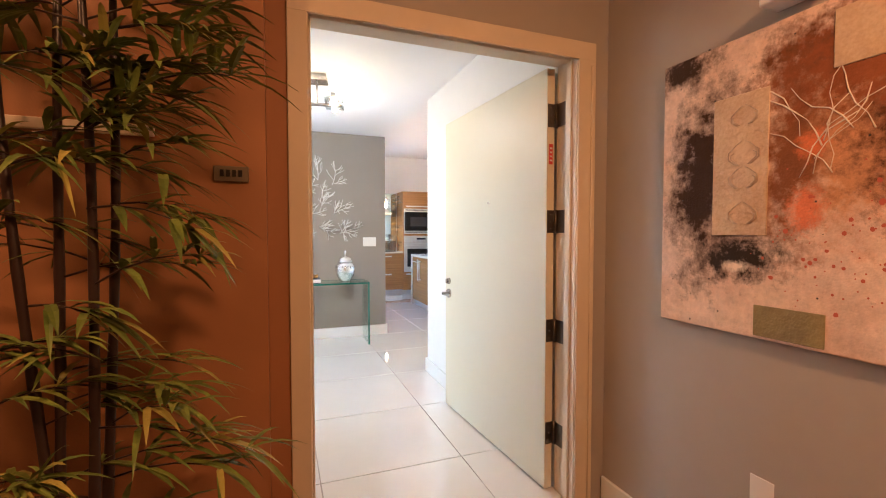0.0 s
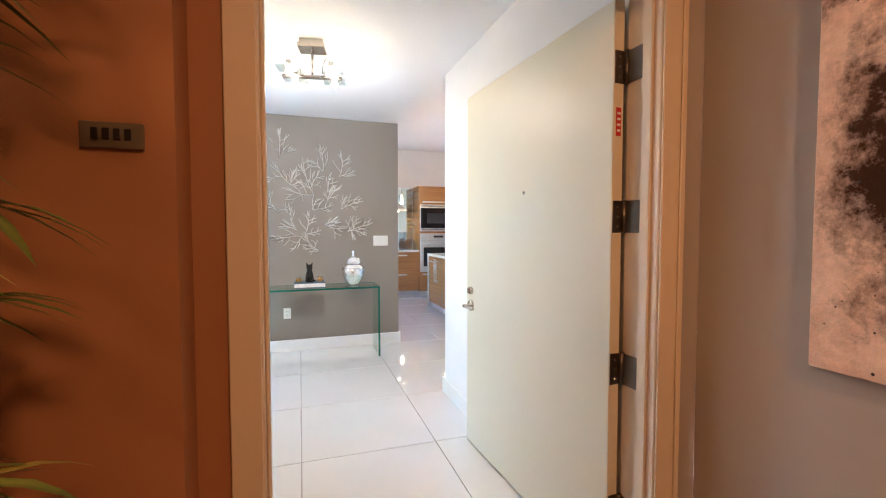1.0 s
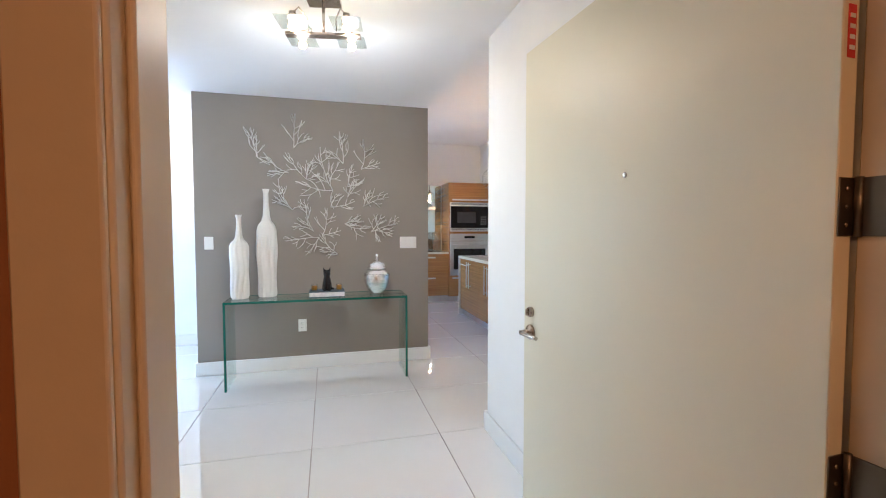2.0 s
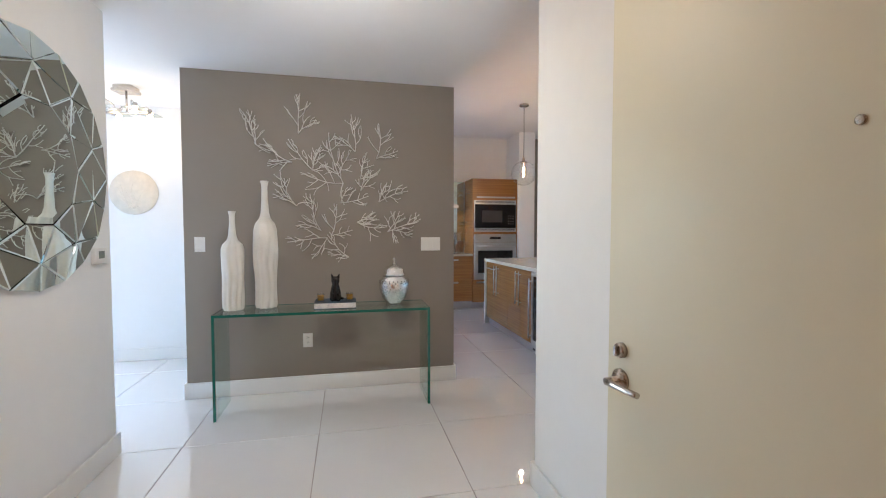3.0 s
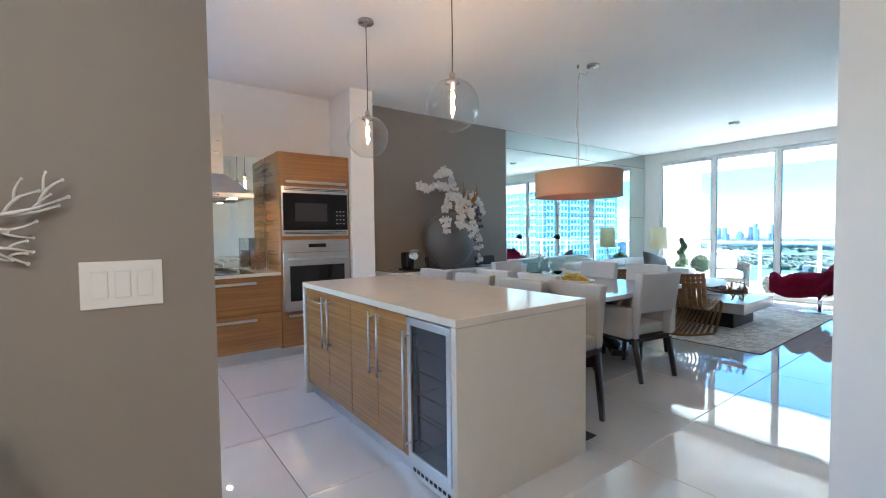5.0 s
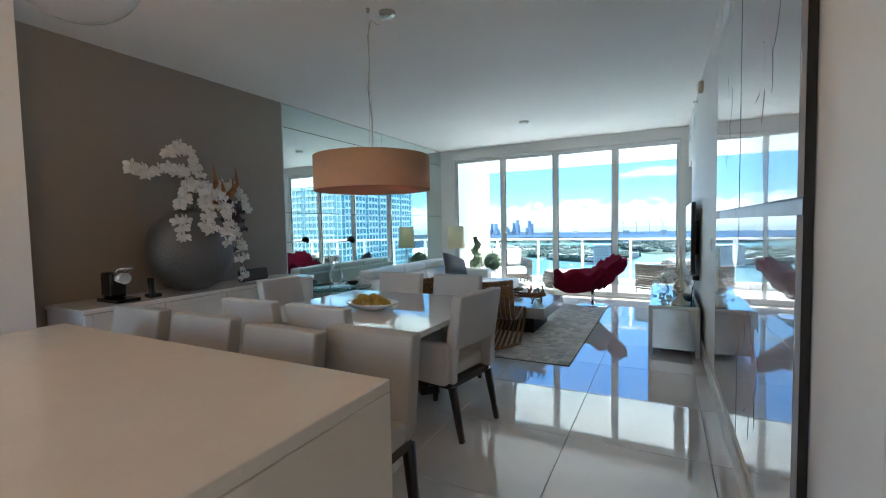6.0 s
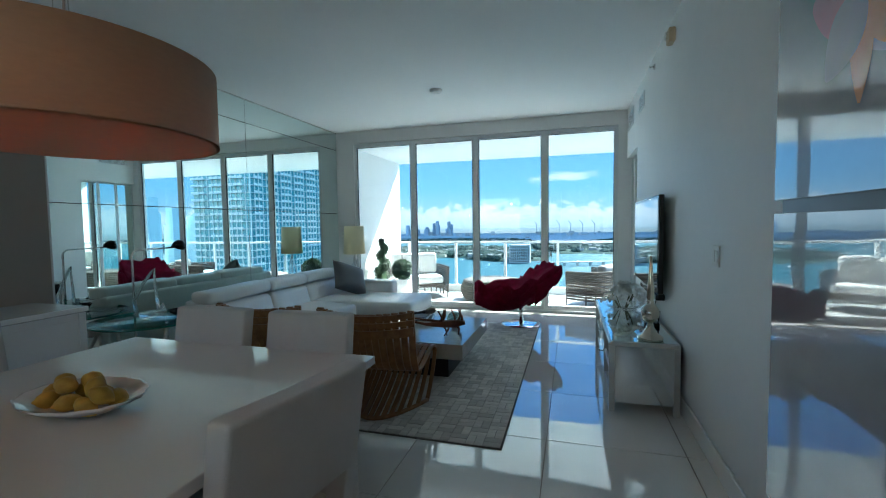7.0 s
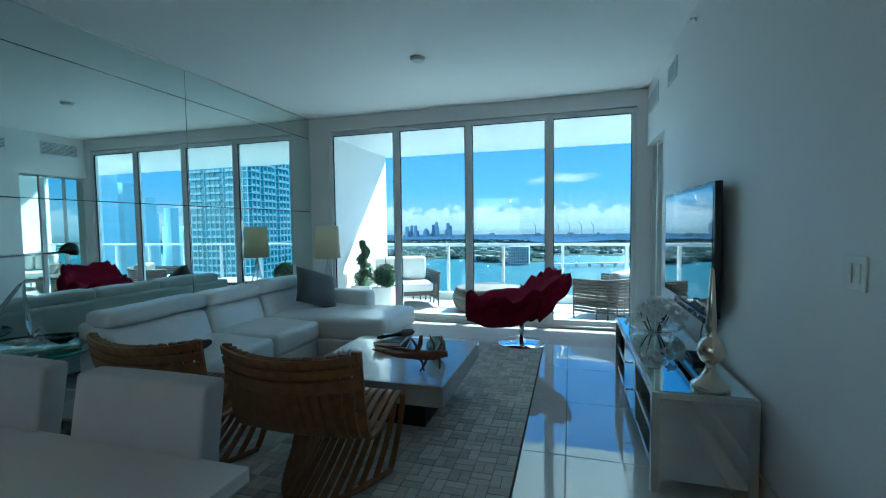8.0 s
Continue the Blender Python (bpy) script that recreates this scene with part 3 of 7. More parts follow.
# ---- foyer ----
def console_table():
    t = thing("glass_console", (1.056, 6.115, 0), "bent clear green-edged glass console table", "table")
    w, d, h, g = 1.52, 0.38, 0.740, 0.019
    part("top_sheet", box(-w / 2 + 0.002, w / 2 - 0.002, 0.003, d - 0.003, h - g, h - 0.001), GREENGLASS, t)
    for s in (-1, 1):
        x = s * (w / 2)
        part("side_sheet", box(min(x, x - s * g), max(x, x - s * g), 0.003, d - 0.003, 0.002, h - g - 0.001), GREENGLASS, t)
    # cut edges
    for y0, y1 in ((0, 0.003), (d - 0.003, d)):
        bm = box(-w / 2, w / 2, y0, y1, h - g if y0 == 0 else h - 0.005, h)
        if y0 == 0:
            add_box(bm, -w / 2, -w / 2 + g, y0, y1, 0, h - g)
            add_box(bm, w / 2 - g, w / 2, y0, y1, 0, h - g)
        part("edge", bm, GLASSEDGE, t, "dark green polished glass edge")
    for x in (-w / 2, w / 2 - 0.004):
        part("edge", box(x, x + 0.004, 0.003, d - 0.003, h - 0.006, h), GLASSEDGE, t, "dark green polished glass edge")


console_table()
VASE = material("white_ribbed_ceramic", (0.74, 0.72, 0.67), 0.35, var=0.05, scale=6, bump=0.05, bump_scale=60)


def tall_vase(x, y, h, r, seed, label):
    def wob(a, z):
        f = min(1, max(0, 1 - z / (h * 0.95)))
        g = min(1, 1.6 * f)
        return 1 + (0.075 + 0.03 * math.sin(z * 14 + seed)) * g * math.sin(10 * a + 0.9 * math.sin(z * 17 + seed) + seed) + 0.035 * g * math.sin(2 * a + z * 15 + seed)
    prof = [(0, 0.0), (r * 0.80, 0.0), (r * 0.90, 0.02), (r * 0.92, h * 0.15), (r * 0.95, h * 0.28), (r * 1.0, h * 0.40), (r * 1.02, h * 0.54), (r * 1.0, h * 0.62), (r * 0.86, h * 0.665),
            (r * 0.50, h * 0.705), (r * 0.36, h * 0.75), (r * 0.26, h * 0.88), (r * 0.26, h * 0.96), (r * 0.36, h), (r * 0.30, h), (r * 0.20, h * 0.95), (r * 0.18, h * 0.8), (0, h * 0.78)]
    fine = []
    for (r0, z0), (r1, z1) in zip(prof, prof[1:]):
        for k in range(4):
            fine.append((r0 + (r1 - r0) * k / 4, z0 + (z1 - z0) * k / 4))
    fine.append(prof[-1])
    ob = link("tall_vase", lathe(fine, 72, (0, 0, 0), wob), VASE)
    ob.matrix_basis = pose(x, y, 0.741)
    return tagged(ob, label, "vase", "white vases on the console")


tall_vase(0.392, 6.32, 0.72, 0.074, 0.5, "shorter white ribbed ceramic bottle vase on the glass console")
tall_vase(0.606, 6.385, 0.95, 0.082, 2.1, "taller white ribbed ceramic bottle vase on the glass console")


def silver_jar():
    t = thing("ginger_jar", (1.572, 6.38, 0.741), "hammered silver ginger jar with a domed lid", "jar")
    t.scale = (1.07, 1.07, 1.07)
    m = material("hammered_silver", (0.82, 0.81, 0.80), 0.17, 1.0, scale=6, bump=0.6, bump_scale=55)
    part("body", lathe([(0, 0), (0.058, 0), (0.064, 0.008), (0.092, 0.05), (0.110, 0.105), (0.113, 0.14), (0.104, 0.172), (0.082, 0.195), (0.078, 0.205), (0, 0.205)], 48), m, t)
    lid = part("lid", lathe([(0.083, 0.205), (0.084, 0.222), (0.076, 0.226), (0.072, 0.25), (0.052, 0.272), (0.02, 0.285), (0, 0.287)], 48), m, t)
    part("finial", lathe([(0.012, 0.285), (0.014, 0.292), (0.007, 0.30), (0.011, 0.315), (0.013, 0.325), (0.009, 0.338), (0, 0.342)], 20), CHROME, lid)
    for ring, n, z, r in ((0, 22, 0.168, 0.106), (1, 16, 0.155, 0.111)):
        bm = bmesh.new()
        for k in range(n):
            a = 2 * math.pi * k / n
            t2 = bmesh.new()
            bmesh.ops.create_uvsphere(t2, u_segments=8, v_segments=5, radius=0.006)
            join(bm, t2, Matrix.Translation((r * math.cos(a), r * math.sin(a), z)) @ Matrix.Rotation(a, 4, "Z") @ Matrix.Diagonal((0.35, 1, 0.7, 1)))
        part("pierced_band", bm, BLACKGLASS, t, "row of dark pierced holes")["kind"] = "stuff"


silver_jar()


def cat_book_candles():
    t = thing("coffee_table_book", (1.117, 6.30, 0.741), "large art book with a dark blue cover and marbled page edges", "book")
    pages = material("marbled_paper_edge", (0.80, 0.76, 0.74), 0.7, second=(0.25, 0.25, 0.33), scale=16, fine=0.9)
    blue = material("blue_book_cover", (0.03, 0.06, 0.10), 0.35, second=(0.05, 0.11, 0.16), scale=12)
    part("page_block", box(-0.150, 0.150, -0.10, 0.10, 0.004, 0.043, 0.002, 1), pages, t)
    part("cover", box(-0.153, 0.153, -0.103, 0.103, 0.043, 0.048, 0.002, 1), blue, t)
    part("cover", box(-0.153, 0.153, -0.103, 0.103, 0, 0.004, 0.001, 1), blue, t)
    black = material("black_glazed_ceramic", (0.012, 0.011, 0.011), 0.12)
    bm = lathe([(0, 0), (0.040, 0), (0.044, 0.02), (0.040, 0.06), (0.030, 0.105), (0.024, 0.125), (0.031, 0.145), (0.030, 0.165), (0.018, 0.18), (0, 0.183)], 24)
    for s in (-1, 1):
        add_tube(bm, [(s * 0.018, 0, 0.165), (s * 0.024, 0, 0.185), (s * 0.030, 0.0, 0.203)], [0.012, 0.008, 0.001], 8)
        add_tube(bm, [(s * 0.022, -0.030, 0.05), (s * 0.022, -0.045, 0.008), (s * 0.022, -0.06, 0.006)], [0.014, 0.013, 0.010], 8)
    add_tube(bm, [(0.03, 0.03, 0.012), (0.055, 0.0, 0.012), (0.05, -0.03, 0.012)], [0.010, 0.009, 0.005], 8)
    cat = link("cat_figurine", smooth_all(bm), black)
    cat.matrix_basis = pose(1.117, 6.31, 0.789)
    tagged(cat, "glossy black ceramic cat figurine sitting on the book", "figurine")
    wax = material("amber_wax", (0.75, 0.42, 0.07), 0.45, second=(0.55, 0.26, 0.03), scale=20)
    for x, y in ((1.008, 6.30), (1.222, 6.31)):
        c = thing("votive_candle", (x, y, 0.789), "small amber candle in a clear glass cup on the book", "candle", "votive candles on the book")
        part("glass_cup", lathe([(0, 0), (0.026, 0), (0.027, 0.055), (0.025, 0.055), (0.0245, 0.004), (0, 0.004)], 20), CLEAR, c)
        part("wax", lathe([(0, 0.0045), (0.024, 0.0045), (0.024, 0.042), (0, 0.043)], 20), wax, c)


cat_book_candles()


def coral_art():
    t = thing("coral_wall_art", (1.05, 6.612, 1.75), "branching coral wall sculpture of bent silver-white wire", "wall art")
    m = material("silver_white_wire", (0.76, 0.74, 0.70), 0.32, 0.35, scale=30)
    rnd = random.Random(21)

    def stroke(bm, x, z, a, ln, r, bend):
        pts = []
        for k in range(6):
            f = k / 5
            pts.append(Vector((x, -0.014 - 0.02 * math.sin(f * 2.4), z)))
            x += ln / 5 * math.cos(a)
            z += ln / 5 * math.sin(a)
            a += bend / 5 + rnd.uniform(-0.16, 0.16)
        add_tube(bm, pts, [r * (1 - 0.35 * k / 5) for k in range(6)], 6)
        bmesh.ops.create_uvsphere(bm, u_segments=6, v_segments=4, radius=r * 1.15, matrix=Matrix.Translation(pts[-1]))
        return pts

    def sprig(x, z, ang, size):
        """Two stems from one root with alternating side twigs that bend up along them, each tipped with a bead."""
        bm = bmesh.new()
        fork = rnd.choice((-1, 1)) * rnd.uniform(0.55, 0.9)
        for a, size, steps in ((radians(ang), size, (1, 2, 3, 3, 4)), (radians(ang) + fork, size * 0.66, (1, 2, 3, 4))):
            turn = rnd.choice((-1, 1)) * rnd.uniform(0.25, 0.6)
            main = stroke(bm, x, z, a - turn / 2, size, 0.0042, turn)
            s = rnd.choice((-1, 1))
            for k in steps:
                s = -s
                p = main[k]
                ln = size * (0.62 - 0.10 * k) * rnd.uniform(0.7, 1.3)
                out = rnd.uniform(0.45, 1.15)
                tw = stroke(bm, p.x, p.z, a + s * out, ln, 0.0036, -s * rnd.uniform(0.3, 1.4))
                if ln > 0.07:
                    s2 = s if rnd.random() < 0.65 else -s
                    stroke(bm, tw[2].x, tw[2].z, a + s * out * 0.5 + s2 * rnd.uniform(0.25, 0.9), ln * rnd.uniform(0.4, 0.65), 0.0032, -s2 * rnd.uniform(-0.3, 1.1))
        part("branch", bm, m, t)

    def joining_wire(x, z, ang, length, bend):
        bm = bmesh.new()
        stroke(bm, x, z, radians(ang), length, 0.0042, bend)
        part("branch", bm, m, t)

    for x, z, ang, size in ((-0.54, 0.25, 115, 0.29), (-0.22, 0.35, 76, 0.30), (-0.27, 0.12, 148, 0.28), (-0.11, 0.06, 123, 0.30), (-0.11, 0.06, 71, 0.20), (0.09, 0.03, 93, 0.34),
                            (0.23, 0.22, 96, 0.30), (0.40, 0.17, 79, 0.29), (0.27, 0.0, 66, 0.22), (0.27, -0.1, 42, 0.23), (-0.24, -0.23, 113, 0.30),
                            (0.13, -0.04, 174, 0.34), (-0.05, -0.43, 112, 0.31), (0.11, -0.2, 18, 0.23), (0.03, -0.47, 77, 0.26), (0.24, -0.36, 32, 0.17),
                            (0.24, -0.36, -21, 0.25), (0.42, -0.19, 24, 0.26), (0.49, -0.44, 31, 0.30), (0.53, -0.42, -23, 0.18), (0.0, -0.49, -172, 0.31), (0.17, -0.65, 134, 0.25)):
        sprig(x, z, ang, size)
    for wire in ((-0.55, 0.26, -40, 0.14, 0.5), (-0.11, 0.06, -20, 0.22, -1.2), (0.13, -0.04, 250, 0.18, 1.2), (0.44, -0.03, 262, 0.17, 1.1), (0.55, -0.27, 250, 0.17, 0.9), (-0.24, -0.23, 45, 0.13, -1.6), (0.17, -0.65, 200, 0.09, -0.8)):
        joining_wire(*wire)


coral_art()
PLATE = material("white_switch_plastic", (0.80, 0.79, 0.76), 0.35, var=0.02)


def wall_plate(name, x, z, gangs, kind, label, y=6.613, m=None):
    t = thing(name, (x, y, z), label, "switch" if kind == "switch" else "outlet")
    if m is not None:
        t.matrix_basis = m
    w = 0.042 + 0.046 * gangs - 0.012
    part("plate", box(-w / 2, w / 2, -0.006, 0, -0.058, 0.058, 0.002), PLATE, t)
    for k in range(gangs):
        c = (k - (gangs - 1) / 2) * 0.046
        if kind == "switch":
            part("rocker", box(c - 0.0165, c + 0.0165, -0.010, -0.006, -0.033, 0.033, 0.0015), PLATE, t)
        else:
            for s in (-1, 1):
                p = part("socket", box(c - 0.0165, c + 0.0165, -0.009, -0.006, s * 0.021 - 0.014, s * 0.021 + 0.014, 0.003), PLATE, t)
                for q in (-0.006, 0.006):
                    part("slot", box(c + q - 0.0012, c + q + 0.0012, -0.0095, -0.0089, s * 0.021 - 0.002, s * 0.021 + 0.008), BLACKGLASS, p)


wall_plate("light_switch", 0.088, 1.212, 1, "switch", "white single rocker switch on the taupe wall")
wall_plate("light_switch", 1.914, 1.205, 3, "switch", "white triple rocker switch on the taupe wall")
wall_plate("wall_outlet", 0.884, 0.417, 1, "outlet", "white double socket outlet under the console")
wall_plate("wall_outlet", 0, 0, 1, "outlet", "white outlet low on the corridor wall", m=pose(2.312, 2.0, 0.45, 0, 0, 90))
wall_plate("light_switch", -1.25, 1.17, 1, "switch", "white rocker switch on the back hall wall", y=7.838)
wall_plate("light_switch", 7.415, 1.185, 2, "switch", "white double rocker switch on the long wall", m=pose(7.415, 5.662, 1.185, 0, 0, 180))


def round_mirror():
    t = thing("wall_mirror", (-0.133, 5.15, 1.615), "round silver wall mirror with sparkling angular facets", "mirror")
    r = 0.565
    part("backing", lathe([(0, 0), (r * 0.97, 0), (r * 0.97, 0.014), (0, 0.014)], 40), BLACKGLASS, t).matrix_basis = pose(0, 0, 0, 0, 90)
    rnd = random.Random(5)
    rings = [[(0.5 * r, 2 * math.pi * k / 10) for k in range(10)], [(0.78 * r, 2 * math.pi * (k + 0.5) / 10) for k in range(10)], [(r, 2 * math.pi * k / 20) for k in range(20)]]

    def pt(q, lift):
        return Vector((lift, q[0] * math.cos(q[1]), q[0] * math.sin(q[1])))

    def facet(corners):
        c = sum(corners, Vector()) / len(corners)
        tilt = Vector((0, rnd.uniform(-1, 1), rnd.uniform(-1, 1))) * 0.03
        bm = bmesh.new()
        outer = [bm.verts.new(c + (p - c) * 0.985 + Vector(((p - c).dot(tilt), 0, 0))) for p in corners]
        inner = [bm.verts.new(c + (p - c) * 0.88 + Vector(((p - c).dot(tilt) + 0.005, 0, 0))) for p in corners]
        back = [bm.verts.new(Vector((0.012, v.co.y, v.co.z))) for v in outer]
        bm.faces.new(inner)
        for a, b in ((outer, inner), (back, outer)):
            for k in range(len(a)):
                bm.faces.new((a[k], a[(k + 1) % len(a)], b[(k + 1) % len(a)], b[k]))
        part("facet", bm, MIRROR, t)

    facet([pt(q, 0.034) for q in rings[0]])
    for k in range(10):
        a, b, c, d = rings[0][k], rings[0][(k + 1) % 10], rings[1][k], rings[1][k - 1]
        facet([pt(a, 0.030), pt(b, 0.030), pt(c, 0.026)])
        facet([pt(a, 0.030), pt(c, 0.026), pt(d, 0.026)])
        o = rings[2]
        facet([pt(c, 0.024), pt(o[(2 * k + 1) % 20], 0.020), pt(o[(2 * k + 2) % 20], 0.020)])
        facet([pt(c, 0.024), pt(o[2 * k], 0.020), pt(o[(2 * k + 1) % 20], 0.020)])
        facet([pt(d, 0.024), pt(c, 0.024), pt(o[2 * k], 0.020)])


round_mirror()
th = thing("thermostat", (-0.134, 5.64, 1.18), "small cream thermostat with a grey display", "thermostat")
part("housing", box(0, 0.026, -0.06, 0.06, -0.045, 0.045, 0.006), PLATE, th)
part("display", box(0.026, 0.0275, -0.03, 0.025, -0.012, 0.028), material("lcd_grey", (0.22, 0.25, 0.22), 0.2), th)
for k in range(3):
    part("button", box(0.026, 0.029, 0.035, 0.05, -0.03 + k * 0.02, -0.018 + k * 0.02, 0.002), PLATE, th)

BULB = glow("warm_bulb", (1.0, 0.62, 0.28), 9)
FROST = thin_glass("frosted_square_glass", (0.86, 0.9, 0.88), 0.15, 0.12)


def square_ceiling_light(at, turn, label):
    t = thing("ceiling_light", at, label, "ceiling light", "square-glass ceiling lights", turn)
    part("canopy", box(-0.075, 0.075, -0.06, 0.06, -0.03, 0, 0.003), NICKEL, t)
    part("canopy_step", box(-0.085, 0.085, -0.07, 0.07, -0.055, -0.0305, 0.003), NICKEL, t)
    part("stem", tube([(0, 0, -0.05), (0, 0, -0.22)], 0.008, 10), NICKEL, t)
    part("arm", box(-0.19, 0.19, -0.025, 0.025, -0.235, -0.22, 0.003), NICKEL, t)
    for sx in (-1, 1):
        for sy in (-1, 1):
            c = Vector((sx * 0.13, sy * 0.105, -0.20))
            s = part("spot", tube([c + Vector((0, 0, 0.035)), c + Vector((0, 0, -0.01))], [0.017, 0.02], 14), NICKEL, t)
            part("glass_square", box(c.x - 0.074, c.x + 0.074, c.y - 0.074, c.y + 0.074, c.z - 0.016, c.z - 0.011, 0.001, 1), FROST, s, "square clear glass plate")
            b = bmesh.new()
            bmesh.ops.create_uvsphere(b, u_segments=14, v_segments=8, radius=0.02, matrix=Matrix.Translation(c + Vector((0, 0, -0.035))))
            part("bulb", smooth_all(b), BULB, s, "glowing warm halogen bulb")
            add = tube([c + Vector((0, 0, 0.03)), c + Vector((sx * -0.03, 0, 0.06)), c + Vector((sx * -0.06, -sy * 0.05, 0.03)), c + Vector((sx * -0.06, -sy * 0.075, -0.02))], 0.0035, 6)
            part("curved_arm", add, NICKEL, s)


square_ceiling_light((1.122, 4.646, HF), -10, "brushed nickel ceiling light with four bulbs in square glass plates")
square_ceiling_light((-0.64, 7.20, HF), -8, "brushed nickel ceiling light in the back hall")

pl = thing("round_plaque", (-0.87, 7.838, 1.70), "round cream relief plaque with a branching plant", "wall plaque")
CREAMCLAY = material("cream_clay", (0.74, 0.68, 0.58), 0.7, scale=20, bump=0.2)
part("disc", lathe([(0, 0), (0.215, 0), (0.22, 0.008), (0.215, 0.018), (0, 0.018)], 48), CREAMCLAY, pl).matrix_basis = pose(0, 0, 0, 90)
rnd = random.Random(3)
for k in range(9):
    a = radians(rnd.uniform(50, 130))
    x, z, pts = rnd.uniform(-0.05, 0.05), -0.16, []
    for s in range(8):
        pts.append((x, -0.018, z))
        x += 0.036 * math.cos(a)
        z += 0.036 * math.sin(a)
        a += rnd.uniform(-0.35, 0.35)
    part("relief_stem", tube(pts, [0.007 - 0.0006 * s for s in range(8)], 6), CREAMCLAY, pl)

# ---- kitchen ----
def bar_handle(parent, p0, p1, out, r=0.006, flat=False):
    """A bar pull from p0 to p1, standing off by the vector out."""
    p0, p1, out = Vector(p0), Vector(p1), Vector(out)
    if flat:
        lo = [min(a, b) for a, b in zip(p0, p1)]
        hi = [max(a, b) for a, b in zip(p0, p1)]
        bm = box(lo[0], hi[0], lo[1] - abs(out.y), hi[1] - 0.0005, lo[2] - 0.013, hi[2] + 0.013, 0.002)
    else:
        d = (p1 - p0).normalized()
        bm = tube([p0 + out - d * 0.03, p1 + out + d * 0.03], r, 10)
        for p in (p0, p1):
            add_tube(bm, [p, p + out], r * 0.8, 8)
    return part("handle", bm, STEEL, parent, "brushed steel bar handle")


def island():
    t = thing("kitchen_island", (3.12, 6.785, 0), "kitchen island with zebrano doors and cream quartz waterfall ends", "kitchen island")
    W, L, h = 0.985, 2.04, 0.925
    bm = box(0.0, W, 0.0, L, h - 0.04, h, 0.003, 1)
    part("worktop", bm, QUARTZ, t, "cream polished quartz top")
    for y in (0.0, L - 0.04):
        part("waterfall_end", box(0.0, W, y, y + 0.04, 0, h - 0.041, 0.003, 1), QUARTZ, t, "cream quartz end panel")
    part("carcass", box(0.045, 0.62, 0.042, L - 0.042, 0.10, h - 0.042), DARKWOOD, t)
    part("back_panel", box(0.62, 0.64, 0.042, L - 0.042, 0, h - 0.042, 0.002, 1), ZEBRA, t)
    part("toe_kick", box(0.06, 0.075, 0.042, L - 0.042, 0, 0.10), STEEL, t, "brushed steel toe kick")
    ys = [0.44, 0.79, 1.16, 1.55, L - 0.045]
    for k, (a, b) in enumerate(zip(ys, ys[1:])):
        d = part("door", box(0.02, 0.043, a + 0.002, b - 0.002, 0.10, h - 0.045, 0.0015, 1), ZEBRA, t, "zebrano veneer cabinet door")
        hy = b - 0.05 if k in (0, 2) else a + 0.05
        bar_handle(d, (0.02, hy, 0.50), (0.02, hy, 0.82), (-0.032, 0, 0))
    d = t.children[-1]
    bar_handle(d, (0.02, 1.62, 0.80), (0.02, 1.85, 0.80), (-0.032, 0, 0))
    c = thing("wine_cooler", (3.12, 6.785, 0), "undercounter wine cooler with a steel-framed dark glass door", "wine cooler")
    part("cabinet", box(0.06, 0.58, 0.05, 0.43, 0.02, h - 0.045), BLACKGLASS, c).location = (0, 0, 0)
    bm = box(0.005, 0.058, 0.05, 0.085, 0.11, h - 0.05, 0.003)
    add_box(bm, 0.005, 0.058, 0.395, 0.43, 0.11, h - 0.05, 0.003)
    add_box(bm, 0.005, 0.058, 0.085, 0.395, h - 0.09, h - 0.05, 0.003)
    add_box(bm, 0.005, 0.058, 0.085, 0.395, 0.11, 0.15, 0.003)
    d = part("door_frame", bm, STEEL, c, "brushed steel door frame")
    part("door_glass", box(0.015, 0.021, 0.085, 0.395, 0.15, h - 0.09), material("smoked_glass", (0.02, 0.022, 0.024), 0.05, coat=0.3, scale=3), d)
    bar_handle(d, (0.008, 0.41, 0.20), (0.008, 0.41, 0.78), (-0.04, 0, 0), 0.008)
    g = part("vent_grille", box(0.02, 0.058, 0.05, 0.43, 0.015, 0.10, 0.002), STEEL, c)
    for k in range(9):
        part("slot", box(0.017, 0.02, 0.075 + k * 0.038, 0.098 + k * 0.038, 0.045, 0.065, 0.001, 1), BLACKGLASS, g)
    for k in range(5):
        part("shelf_edge", box(0.0145, 0.0149, 0.10, 0.38, 0.24 + k * 0.12, 0.248 + k * 0.12), DARKWOOD, d)


island()


